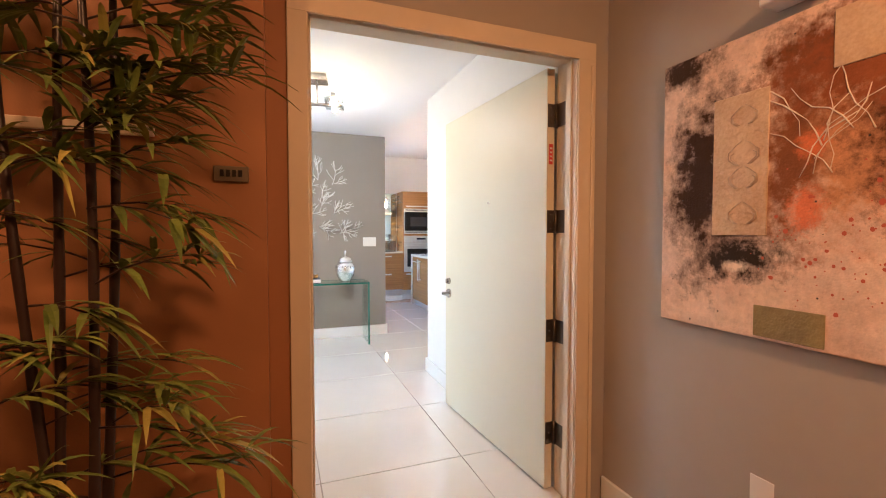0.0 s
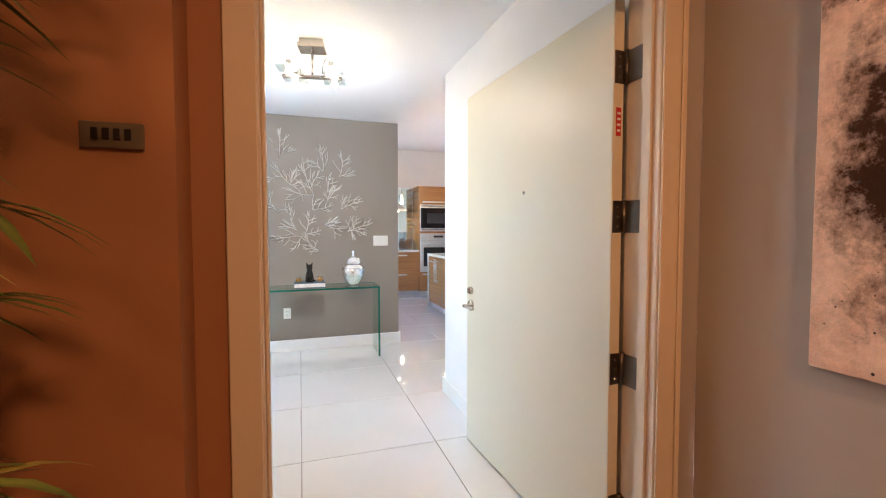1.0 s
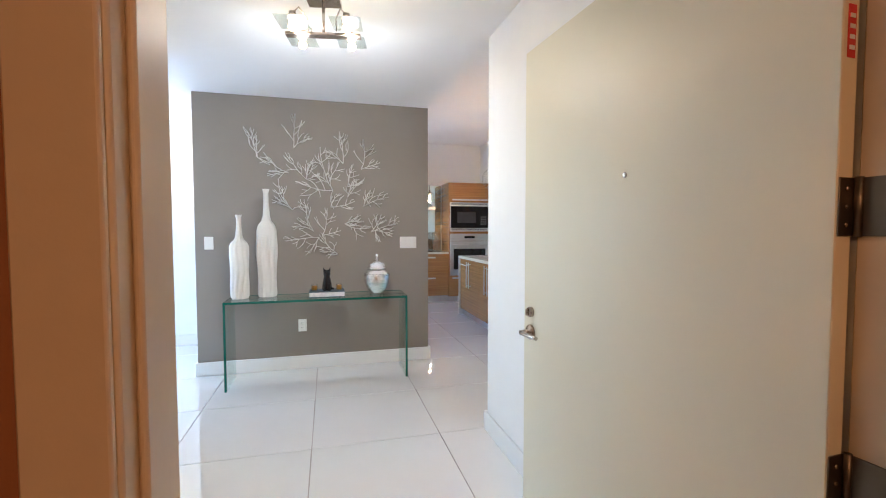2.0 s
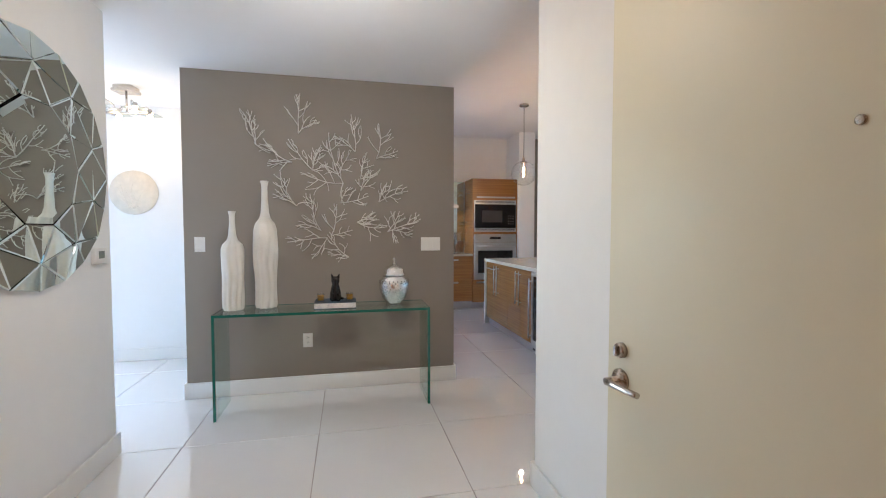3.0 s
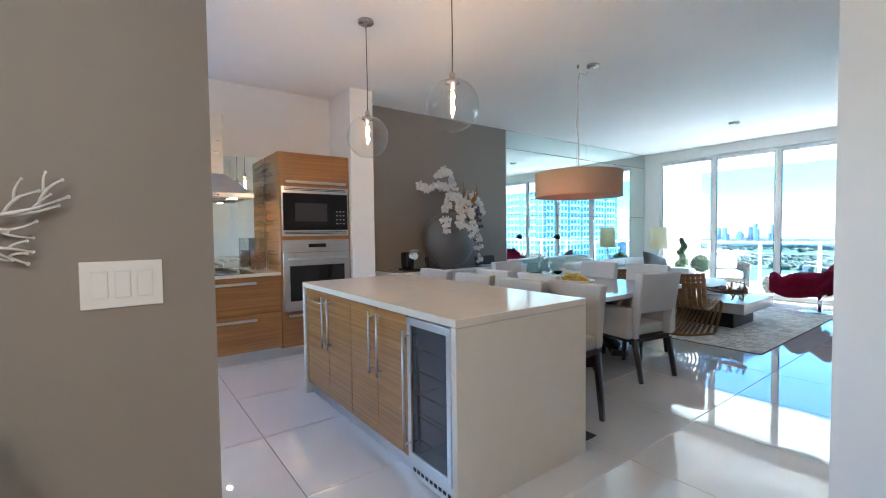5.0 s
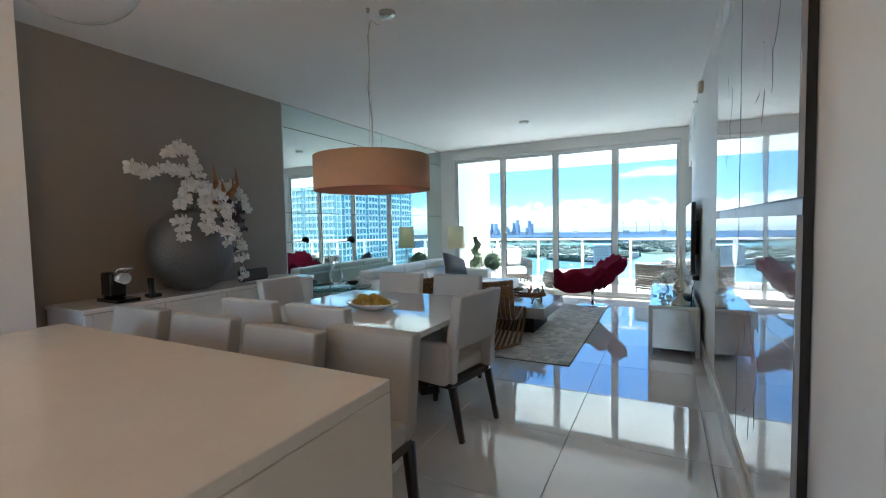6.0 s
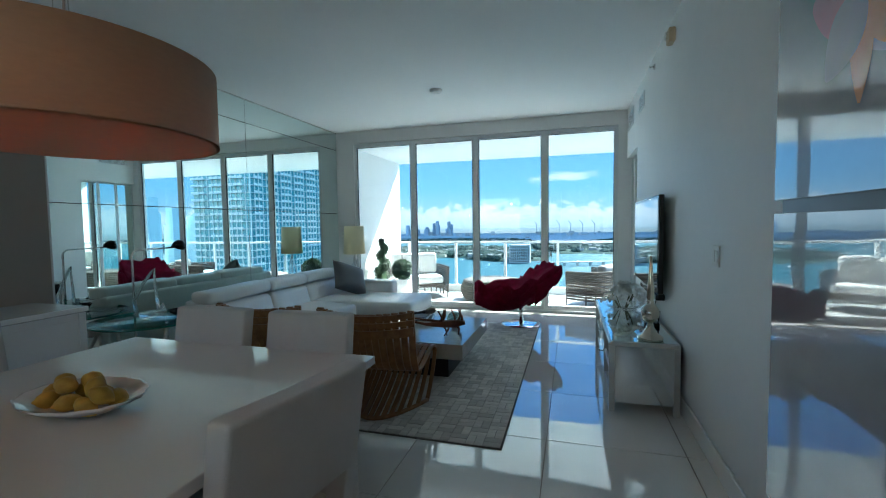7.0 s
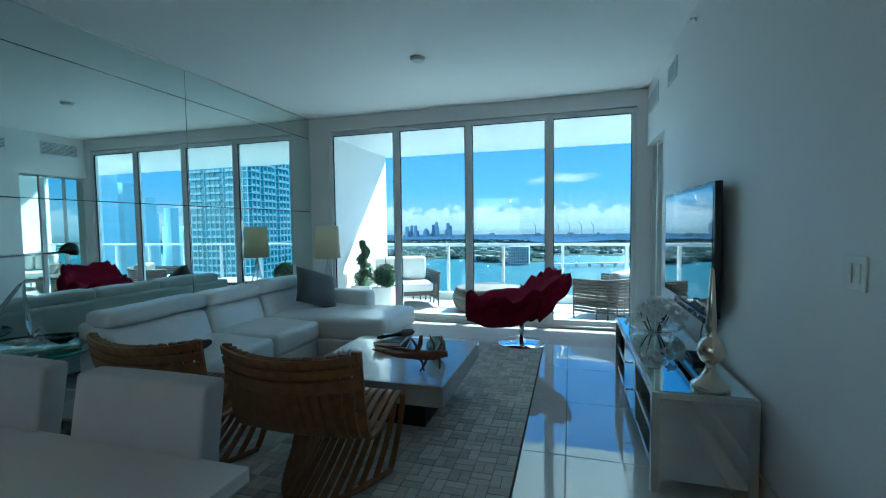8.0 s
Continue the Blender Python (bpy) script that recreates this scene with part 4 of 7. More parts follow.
def oven_tower():
    t = thing("oven_cabinet", (3.277, 9.95, 0), "tall zebrano oven cabinet", "cabinet")
    w, top = 0.80, 2.20
    part("body", box(0, w, 0.02, 0.545, 0.10, top, 0.002, 1), ZEBRA, t)
    part("toe_kick", box(0.0, w, 0.05, 0.06, 0, 0.10), STEEL, t)
    d = part("door", box(0.004, w - 0.004, 0.0, 0.019, 1.84, top - 0.002, 0.0015, 1), ZEBRA, t)
    bar_handle(d, (0.07, 0, 1.885), (w - 0.05, 0, 1.885), (0, -0.022, 0), flat=True)
    d = part("drawer", box(0.004, w - 0.004, 0.0, 0.019, 0.105, 0.485, 0.0015, 1), ZEBRA, t)
    bar_handle(d, (0.07, 0, 0.44), (w - 0.05, 0, 0.44), (0, -0.022, 0), flat=True)
    for a, b in ((0.004, 0.022), (w - 0.022, w - 0.004)):
        part("stile", box(a, b, 0.0, 0.019, 0.487, 1.838, 0.001, 1), ZEBRA, t)
    part("rail", box(0.024, w - 0.024, 0.0, 0.019, 1.262, 1.296, 0.001, 1), ZEBRA, t)
    m = thing("microwave", (3.277, 9.95, 0), "built-in microwave with a steel surround and black glass front", "microwave")
    part("trim", box(0.024, w - 0.024, -0.006, 0.018, 1.30, 1.836, 0.003), STEEL, m, "brushed steel surround")
    part("face", box(0.035, w - 0.035, -0.016, -0.007, 1.365, 1.765, 0.003), BLACKGLASS, m)
    part("window", box(0.16, 0.52, -0.0175, -0.0165, 1.46, 1.66), material("microwave_window", (0.05, 0.05, 0.055), 0.1), m)
    for k in range(12):
        part("key", box(0.625 + 0.04 * (k % 3), 0.645 + 0.04 * (k % 3), -0.0175, -0.0165, 1.43 + 0.045 * (k // 3), 1.442 + 0.045 * (k // 3)), material("key_grey", (0.35, 0.35, 0.35), 0.4) if k == 0 else bpy.data.materials["key_grey"], m)
    for z in (1.795, 1.81, 1.325, 1.34):
        part("vent_slot", box(0.05, w - 0.05, -0.0075, -0.0065, z, z + 0.007), BLACKGLASS, m)
    o = thing("wall_oven", (3.277, 9.95, 0), "built-in steel wall oven with a dark window", "oven")
    part("control_panel", box(0.024, w - 0.024, -0.012, 0.018, 1.125, 1.258, 0.003), STEEL, o)
    part("display", box(0.30, 0.50, -0.0135, -0.0125, 1.175, 1.215), BLACKGLASS, o)
    for k in range(6):
        part("key", box(0.53 + 0.03 * k, 0.545 + 0.03 * k, -0.0135, -0.0125, 1.188, 1.200), bpy.data.materials["key_grey"], o)
    d = part("oven_door", box(0.024, w - 0.024, -0.022, 0.018, 0.49, 1.12, 0.004), STEEL, o)
    part("window", box(0.09, w - 0.09, -0.0235, -0.0225, 0.60, 0.98), BLACKGLASS, d)
    bm = tube([(0.06, -0.065, 1.06), (w - 0.06, -0.065, 1.06)], 0.013, 12)
    for x in (0.09, w - 0.09):
        add_tube(bm, [(x, -0.022, 1.06), (x, -0.065, 1.06)], 0.009, 10)
    part("handle", bm, STEEL, d, "steel tube handle")


oven_tower()


def base_cabinet(x0, x1, split):
    t = thing("base_cabinet", (x0, 9.95, 0), "zebrano base cabinet with two wide drawers", "cabinet", "kitchen base cabinets")
    w = x1 - x0
    part("body", box(0.001, w - 0.001, 0.02, 0.545, 0.12, 0.888), ZEBRA, t)
    part("toe_kick", box(0, w, 0.05, 0.06, 0, 0.12), STEEL, t, "brushed steel toe kick")
    for a, b in ((0.125, 0.505), (0.51, 0.885)):
        d = part("drawer", box(0.003, w - 0.003, 0, 0.019, a, b, 0.0015, 1), ZEBRA, t)
        bar_handle(d, (0.06, 0, b - 0.06), (w - 0.25 if split else w - 0.06, 0, b - 0.06), (0, -0.022, 0), flat=True)


base_cabinet(2.22, 3.275, True)
base_cabinet(1.16, 2.218, False)
tagged(link("worktop", box(1.16, 3.275, 9.935, 10.497, 0.89, 0.925, 0.003, 1), QUARTZ), "cream quartz worktop along the kitchen wall", "worktop")
ck = thing("cooktop", (2.62, 10.2, 0.926), "black glass cooktop with copper-toned rim", "cooktop")
part("glass", box(-0.40, 0.40, -0.24, 0.22, 0, 0.006, 0.002, 1), BLACKGLASS, ck)
for x, y, r in ((-0.2, -0.08, 0.09), (0.2, -0.08, 0.08), (-0.2, 0.1, 0.07), (0.2, 0.1, 0.1)):
    part("ring", lathe([(r, 0.0062), (r + 0.004, 0.0066), (r + 0.004, 0.0062)], 32, (x, y, 0)), STEEL, ck)
structure("backsplash", box(1.16, 3.27, 10.492, 10.499, 0.926, 2.19), MIRROR, "mirrored glass backsplash", "backsplash")


def range_hood():
    t = thing("range_hood", (2.655, 10.49, 0), "stainless steel chimney range hood", "range hood")
    part("chimney", box(-0.145, 0.145, -0.30, 0, 1.95, 2.56, 0.003), STEEL, t)
    bm = bmesh.new()
    lo = [(-0.38, -0.50, 1.745), (0.38, -0.50, 1.745), (0.38, 0, 1.745), (-0.38, 0, 1.745)]
    hi = [(-0.15, -0.31, 1.95), (0.15, -0.31, 1.95), (0.15, 0, 1.95), (-0.15, 0, 1.95)]
    a, b = [bm.verts.new(p) for p in lo], [bm.verts.new(p) for p in hi]
    bm.faces.new(b)
    bm.faces.new(a)
    for k in range(4):
        bm.faces.new((a[k], a[(k + 1) % 4], b[(k + 1) % 4], b[k]))
    part("canopy", bm, STEEL, t, "flared steel canopy")
    rim = part("rim", box(-0.385, 0.385, -0.505, 0, 1.70, 1.744, 0.003), STEEL, t)
    for k in range(5):
        part("button", box(-0.06 + k * 0.026, -0.045 + k * 0.026, -0.508, -0.505, 1.715, 1.728, 0.001, 1), BLACKGLASS, rim)
    for x in (-0.22, 0.22):
        part("hood_light", lathe([(0, 0), (0.03, 0), (0.03, 0.006), (0, 0.006)], 18, (x, -0.36, 1.694)), glow("hood_lamp", (1.0, 0.68, 0.4), 12) if x < 0 else bpy.data.materials["hood_lamp"], rim, "small glowing warm lamp")
    part("filter", box(-0.33, 0.33, -0.30, -0.06, 1.692, 1.699), material("hood_filter", (0.25, 0.25, 0.25), 0.35, 0.9), rim)


range_hood()
cj = thing("glass_canister", (3.12, 10.25, 0.926), "tall clear glass canister filled with brown nuts", "canister")
part("glass", lathe([(0, 0), (0.085, 0), (0.085, 0.36), (0.081, 0.36), (0.081, 0.006), (0, 0.006)], 28), CLEAR, cj)
rnd = random.Random(8)
nut = bmesh.new()
for k in range(170):
    a, r = rnd.uniform(0, 6.28), 0.066 * rnd.random() ** 0.5
    q = bmesh.new()
    bmesh.ops.create_icosphere(q, subdivisions=1, radius=0.014)
    join(nut, q, Matrix.Translation((r * math.cos(a), r * math.sin(a), 0.022 + 0.19 * k / 170)) @ Matrix.Diagonal((1, rnd.uniform(0.7, 1), 0.8, 1)))
part("nuts", smooth_all(nut), material("brown_nuts", (0.26, 0.12, 0.05), 0.5, random_by="island"), cj)["kind"] = "stuff"


def globe_pendant(x, y, z):
    t = thing("pendant_lamp", (x, y, H), "clear glass globe pendant with a glowing filament bulb", "pendant lamp", "globe pendants over the island")
    part("canopy", lathe([(0, 0), (0.062, 0), (0.062, -0.02), (0.05, -0.026), (0.008, -0.028), (0.008, -0.05)], 28), NICKEL, t)
    part("cord", tube([(0, 0, -0.03), (0.003, 0, (z - H) * 0.5), (0, 0, z - H + 0.21)], 0.0035, 8), BLACKGLASS, t)
    s = part("socket", lathe([(0.007, z - H + 0.215), (0.018, z - H + 0.20), (0.02, z - H + 0.165), (0.045, z - H + 0.155), (0.047, z - H + 0.138), (0.02, z - H + 0.135), (0.016, z - H + 0.10)], 24), NICKEL, t)
    r = 0.165
    prof = [(r * math.sin(a), z - H - r * math.cos(a)) for a in [math.pi * (k / 24) for k in range(0, 22)]]
    part("globe", lathe(prof + [(q[0] - 0.003, q[1]) for q in prof[::-1]][0:1], 40), CLEAR, t, "clear blown glass globe")
    b = part("bulb", lathe([(0.012, z - H + 0.10), (0.02, z - H + 0.06), (0.024, z - H + 0.0), (0.017, z - H - 0.045), (0, z - H - 0.055)], 18), CLEAR, t)
    part("filament", tube([(0, 0, z - H + 0.08), (0.006, 0, z - H + 0.05), (-0.006, 0, z - H + 0.02), (0.005, 0, z - H - 0.01), (0, 0, z - H - 0.035)], 0.0085, 8), glow("filament", (1.0, 0.52, 0.20), 45), b, "glowing amber filament")


globe_pendant(3.53, 8.40, 2.09)
globe_pendant(3.62, 7.42, 2.12)


# ---- dining ----
def sculpt(bm, f):
    for v in bm.verts:
        v.co = f(v.co.copy())
    return bm


def padded(x0, x1, y0, y1, z0, z1, r, f=None, cuts=3):
    bm = box(x0, x1, y0, y1, z0, z1, r, 3)
    bmesh.ops.subdivide_edges(bm, edges=[e for e in bm.edges if e.calc_length() > 0.12], cuts=cuts, use_grid_fill=True)
    if f:
        sculpt(bm, f)
    return smooth_all(bm)


CHAIRCLOTH = FABRIC
# same ivory cloth as the chairs, with the stools' shade put into its colour
STOOLCLOTH = material("shaded_stool_cloth", (0.34, 0.33, 0.305), 0.8, var=0.06, scale=7, bump=0.15, bump_scale=260, sheen=0.15)


def dining_chair(m, armed, seat_h=0.47, top=0.94, label="", group="", stool=False):
    """Faces local +y; the back stands at y = 0."""
    t = thing("bar_stool" if stool else "dining_armchair" if armed else "dining_chair", (0, 0, 0), label, "stool" if stool else "chair", group)
    w = 0.25 if armed else 0.232
    CLOTH = STOOLCLOTH if stool else CHAIRCLOTH

    def lean(v):
        v.y -= 0.16 * max(0, v.z - seat_h) + 0.02 * (1 - (v.x / w) ** 2) * max(0, v.z - seat_h)
        return v
    part("seat", padded(-w, w, 0.05, 0.52, seat_h - 0.09, seat_h, 0.022), CLOTH, t)
    if armed:
        # back with the open gap between backrest and seat
        part("backrest", padded(-w, w, -0.03, 0.05, seat_h + 0.13, top, 0.013, lean), CLOTH, t)
        for s in (-1, 1):
            a, b = (w - 0.05, w) if s > 0 else (-w, -w + 0.05)
            part("back_post", padded(a, b, -0.03, 0.048, seat_h - 0.09, seat_h + 0.14, 0.008, lean, 1), CLOTH, t)
            part("armrest", padded(s * (w + 0.035) - 0.034, s * (w + 0.035) + 0.034, -0.01, 0.46, seat_h - 0.09, seat_h + 0.18, 0.018), CLOTH, t)
    else:
        part("backrest", padded(-w, w, -0.03, 0.048, seat_h - 0.09, top, 0.013, lean), CLOTH, t)
    part("seat_frame", box(-w + 0.012, w - 0.012, 0.0, 0.50, seat_h - 0.135, seat_h - 0.091, 0.004, 1), DARKWOOD, t, "black stained seat frame")
    for sx in (-1, 1):
        for sy, y in ((-1, 0.0), (1, 0.47)):
            x = sx * (w - 0.03)
            bm = tube([(x, y, seat_h - 0.12), (x, y + (-0.07 if sy < 0 else 0.02), 0)], [0.030, 0.020], 4)
            part("leg", bm, DARKWOOD, t)
    if stool:
        part("footrest", tube([(-w + 0.04, 0.48, 0.22), (w - 0.04, 0.48, 0.22)], 0.012, 10), STEEL, t, "steel footrest bar")
        for k in (-0.09, 0.0, 0.09):
            part("button", lathe([(0, 0.0), (0.011, 0.003), (0, 0.006)], 12), CLOTH, t).matrix_basis = pose(k, -0.108, 0.80, 80)
    t.matrix_basis = m
    return t


side = dining_chair(pose(4.99, 8.43, 0, 0, 0, -90), False, label="ivory upholstered dining chair with black legs at the table", group="chairs round the dining table")
for x, y, r in ((4.99, 7.85, -91), (6.54, 8.33, 90), (6.54, 7.72, 91), (5.87, 9.13, 180)):
    copy_thing(side, pose(x, y, 0, 0, 0, r))
dining_chair(pose(5.69, 7.205, 0, 0, 0, -10), True, top=0.95, label="ivory upholstered dining armchair with an open back and black legs", group="chairs round the dining table")
stool = dining_chair(pose(4.49, 7.17, 0, 0, 0, 90), False, 0.62, 0.95, "upholstered counter stool with a buttoned back at the island, cloth darkened for shade", "stools along the island", True)
for x, y, r in ((4.37, 7.57, 88), (4.42, 8.19, 91), (4.42, 8.78, 90)):
    copy_thing(stool, pose(x, y, 0, 0, 0, r))


def dining_table():
    t = thing("dining_table", (5.845, 8.10, 0), "white lacquered dining table on a black crossed pedestal", "table")
    part("tabletop", box(-0.71, 0.71, -0.76, 0.76, 0.715, 0.755, 0.004, 2), LACQUER, t, "glossy white top")
    part("under_frame", box(-0.55, 0.55, -0.60, 0.60, 0.68, 0.714, 0.003, 1), DARKWOOD, t)
    for a in (45, 135, 225, 315):
        d = Vector((math.cos(radians(a)), math.sin(radians(a)), 0))
        bm = tube([d * 0.42 + Vector((0, 0, 0.68)), d * 0.14 + Vector((0, 0, 0.36)), d * 0.40 + Vector((0, 0, 0.06))], [0.07, 0.085, 0.07], 4)
        part("pedestal_leg", bm, DARKWOOD, t)
        part("foot", box(-0.08, 0.08, -0.08, 0.08, 0, 0.06, 0.004, 1, Matrix.Translation(d * 0.42) @ Matrix.Rotation(radians(a), 4, "Z")), DARKWOOD, t)


dining_table()


def lemon_bowl():
    t = thing("fruit_bowl", (5.74, 8.06, 0.7555), "shallow white oval bowl with a rippled rim", "bowl")
    def ripple(a, z):
        return 1 + 0.02 * math.sin(14 * a) * (z / 0.06)
    bm = lathe([(0, 0), (0.10, 0), (0.13, 0.012), (0.21, 0.045), (0.225, 0.06), (0.215, 0.058), (0.13, 0.022), (0, 0.014)], 56, (0, 0, 0), ripple)
    sculpt(bm, lambda v: Vector((v.x * 0.72, v.y, v.z)))
    part("bowl", bm, LACQUER, t)
    rnd = random.Random(2)
    m = material("lemon_peel", (0.62, 0.42, 0.07), 0.5, second=(0.45, 0.27, 0.04), scale=25, bump=0.25)
    first = None
    for k, (x, y, z) in enumerate(((-0.06, -0.10, 0.045), (0.02, -0.13, 0.05), (-0.05, 0.0, 0.045), (0.04, -0.03, 0.045), (-0.05, 0.09, 0.046), (0.05, 0.06, 0.046), (0.0, 0.14, 0.05),
                                   (0.0, -0.06, 0.085), (-0.02, 0.05, 0.088), (0.04, 0.01, 0.09), (0.01, 0.10, 0.085), (-0.03, -0.13, 0.075))):
        pm = pose(5.74 + x, 8.06 + y, 0.7555 + z, rnd.uniform(-40, 40), rnd.uniform(-20, 20), rnd.uniform(0, 360))
        if first is None:
            bm = lathe([(0, -0.042), (0.006, -0.040), (0.018, -0.030), (0.030, -0.008), (0.030, 0.010), (0.018, 0.030), (0.007, 0.039), (0.004, 0.045), (0, 0.046)], 16)
            bm.transform(Matrix.Rotation(radians(90), 4, "X"))
            first = link("lemon", bm, m)
            first.matrix_basis = pm
            tagged(first, "ripe yellow lemon in the white bowl", "fruit", "lemons in the bowl")
        else:
            copy_thing(first, pm)


lemon_bowl()


def drum_pendant():
    t = thing("drum_pendant", (5.695, 7.985, 0), "large tan fabric drum pendant with a glowing diffuser", "pendant lamp")
    r, z0, z1 = 0.43, 1.668, 1.915
    shade = material("tan_drum_fabric", (0.50, 0.33, 0.22), 0.8, scale=30, var=0.06, bump=0.2, stretch=(1, 1, 3))
    translucent(shade, (0.6, 0.36, 0.22), 0.08)
    part("shade", lathe([(r, z0), (r, z1), (r - 0.008, z1), (r - 0.008, z0), (r, z0)], 72), shade, t, "tan fabric shade")
    part("shade_rim", lathe([(r + 0.002, z0 - 0.002), (r + 0.002, z0 + 0.006), (r - 0.010, z0 + 0.006), (r - 0.010, z0 - 0.002), (r + 0.002, z0 - 0.002)], 72), shade, t)
    dif = material("acrylic_diffuser", (0.78, 0.66, 0.52), 0.4)
    b = dif.node_tree.nodes["Principled BSDF"]
    b.inputs["Emission Color"].default_value, b.inputs["Emission Strength"].default_value = (1.0, 0.50, 0.22, 1), 0.32
    part("diffuser", lathe([(0, z0 + 0.024), (r - 0.055, z0 + 0.018), (r - 0.055, z0 + 0.024), (0, z0 + 0.030)], 56), dif, t, "softly glowing cream diffuser")
    part("inner_ring", lathe([(r - 0.0085, z1 - 0.02), (0.03, z1 - 0.02), (0.03, z1 - 0.01), (r - 0.0085, z1 - 0.01)], 40), LACQUER, t)
    # lining emits in place of the bulb's light on the shade's inside
    lining = material("bulb_lit_lining", (0.75, 0.42, 0.20), 0.7)
    b = lining.node_tree.nodes["Principled BSDF"]
    b.inputs["Emission Color"].default_value, b.inputs["Emission Strength"].default_value = (1.0, 0.40, 0.12, 1), 0.9
    part("lining", lathe([(r - 0.0095, z0 + 0.007), (r - 0.0095, z0 + 0.05), (r - 0.012, z0 + 0.05), (r - 0.012, z0 + 0.007)], 72), lining, t, "amber inner lining with the bulb light on it put into emission")
    for s in (-1, 1):
        part("wire", tube([(s * 0.03, 0, z1 - 0.01), (0.006 * s, 0, 2.5), (0.0, 0.0, H)], 0.0018, 6), STEEL, t)
    pts = [(0, 0, z1 - 0.02), (0.014, 0.0, 2.2), (-0.012, 0.01, 2.42), (0.018, 0.01, 2.62), (0.0, 0.01, 2.8), (0.03, 0.0, 2.93), (0.07, -0.04, 2.90), (0.11, -0.09, H - 0.02)]
    part("cord", tube(pts, 0.004, 8), material("pale_cord", (0.55, 0.45, 0.40), 0.5), t)
    part("canopy", lathe([(0, 0), (0.062, 0), (0.058, -0.022), (0, -0.026)], 28, (0.12, -0.09, H)), NICKEL, t)
    part("ceiling_hook", lathe([(0, 0), (0.015, 0), (0.01, -0.03), (0, -0.032)], 14, (0.0, 0.0, H)), NICKEL, t)


drum_pendant()


def credenza():
    x0, x1, y0, h = 4.60, 6.92, 9.80, 0.83
    t = thing("credenza", (x0, y0, 0), "long white lacquered sideboard with framed doors", "sideboard")
    w = x1 - x0
    part("top", box(-0.01, w + 0.01, -0.015, 0.565, h - 0.035, h, 0.003), LACQUER, t)
    part("body", box(0, w, 0.02, 0.56, 0.06, h - 0.036), LACQUER, t)
    part("plinth", box(0.03, w - 0.03, 0.05, 0.54, 0, 0.06), TRIM, t)
    n = 4
    for k in range(n):
        a, b = w * k / n + 0.004, w * (k + 1) / n - 0.004
        d = part("door", box(a, b, 0.0, 0.019, 0.065, h - 0.04, 0.002, 1), LACQUER, t)
        for q in ((a, a + 0.05, 0.065, h - 0.04), (b - 0.05, b, 0.065, h - 0.04), (a + 0.05, b - 0.05, 0.065, 0.115), (a + 0.05, b - 0.05, h - 0.09, h - 0.04)):
            part("rail", box(q[0] + 0.001, q[1] - 0.001, -0.008, -0.0005, q[2] + 0.001, q[3] - 0.001, 0.002, 1), LACQUER, d)


credenza()


def petals(bm, c, n, u, size):
    """An orchid flower: three narrow sepals, two wide petals and a small lip, facing n."""
    n = n.normalized()
    u = (u - n * u.dot(n)).normalized()
    v = n.cross(u)
    for a, ln, w in ((90, 1.0, 0.42), (210, 0.95, 0.42), (330, 0.95, 0.42), (15, 1.0, 0.75), (165, 1.0, 0.75), (270, 0.4, 0.3)):
        d = u * math.sin(radians(a)) + v * math.cos(radians(a))
        s = n.cross(d)
        p = [c + n * 0.004, c + d * ln * 0.45 * size + s * w * 0.5 * size - n * 0.05 * size, c + d * ln * 0.85 * size + s * w * 0.36 * size - n * 0.12 * size, c + d * ln * size - n * 0.2 * size,
             c + d * ln * 0.85 * size - s * w * 0.36 * size - n * 0.12 * size, c + d * ln * 0.45 * size - s * w * 0.5 * size - n * 0.05 * size]
        q = c + d * ln * 0.5 * size + n * 0.03 * size
        vs = [bm.verts.new(x) for x in p]
        m = bm.verts.new(q)
        for k in range(6):
            f = bm.faces.new((vs[k], vs[(k + 1) % 6], m))
            f.smooth = True


PETAL = material("white_orchid_petal", (0.80, 0.78, 0.76), 0.5, scale=20, random_by="island")
translucent(PETAL, (0.8, 0.78, 0.74), 0.35)
STEM = material("green_brown_stem", (0.10, 0.10, 0.04), 0.5)


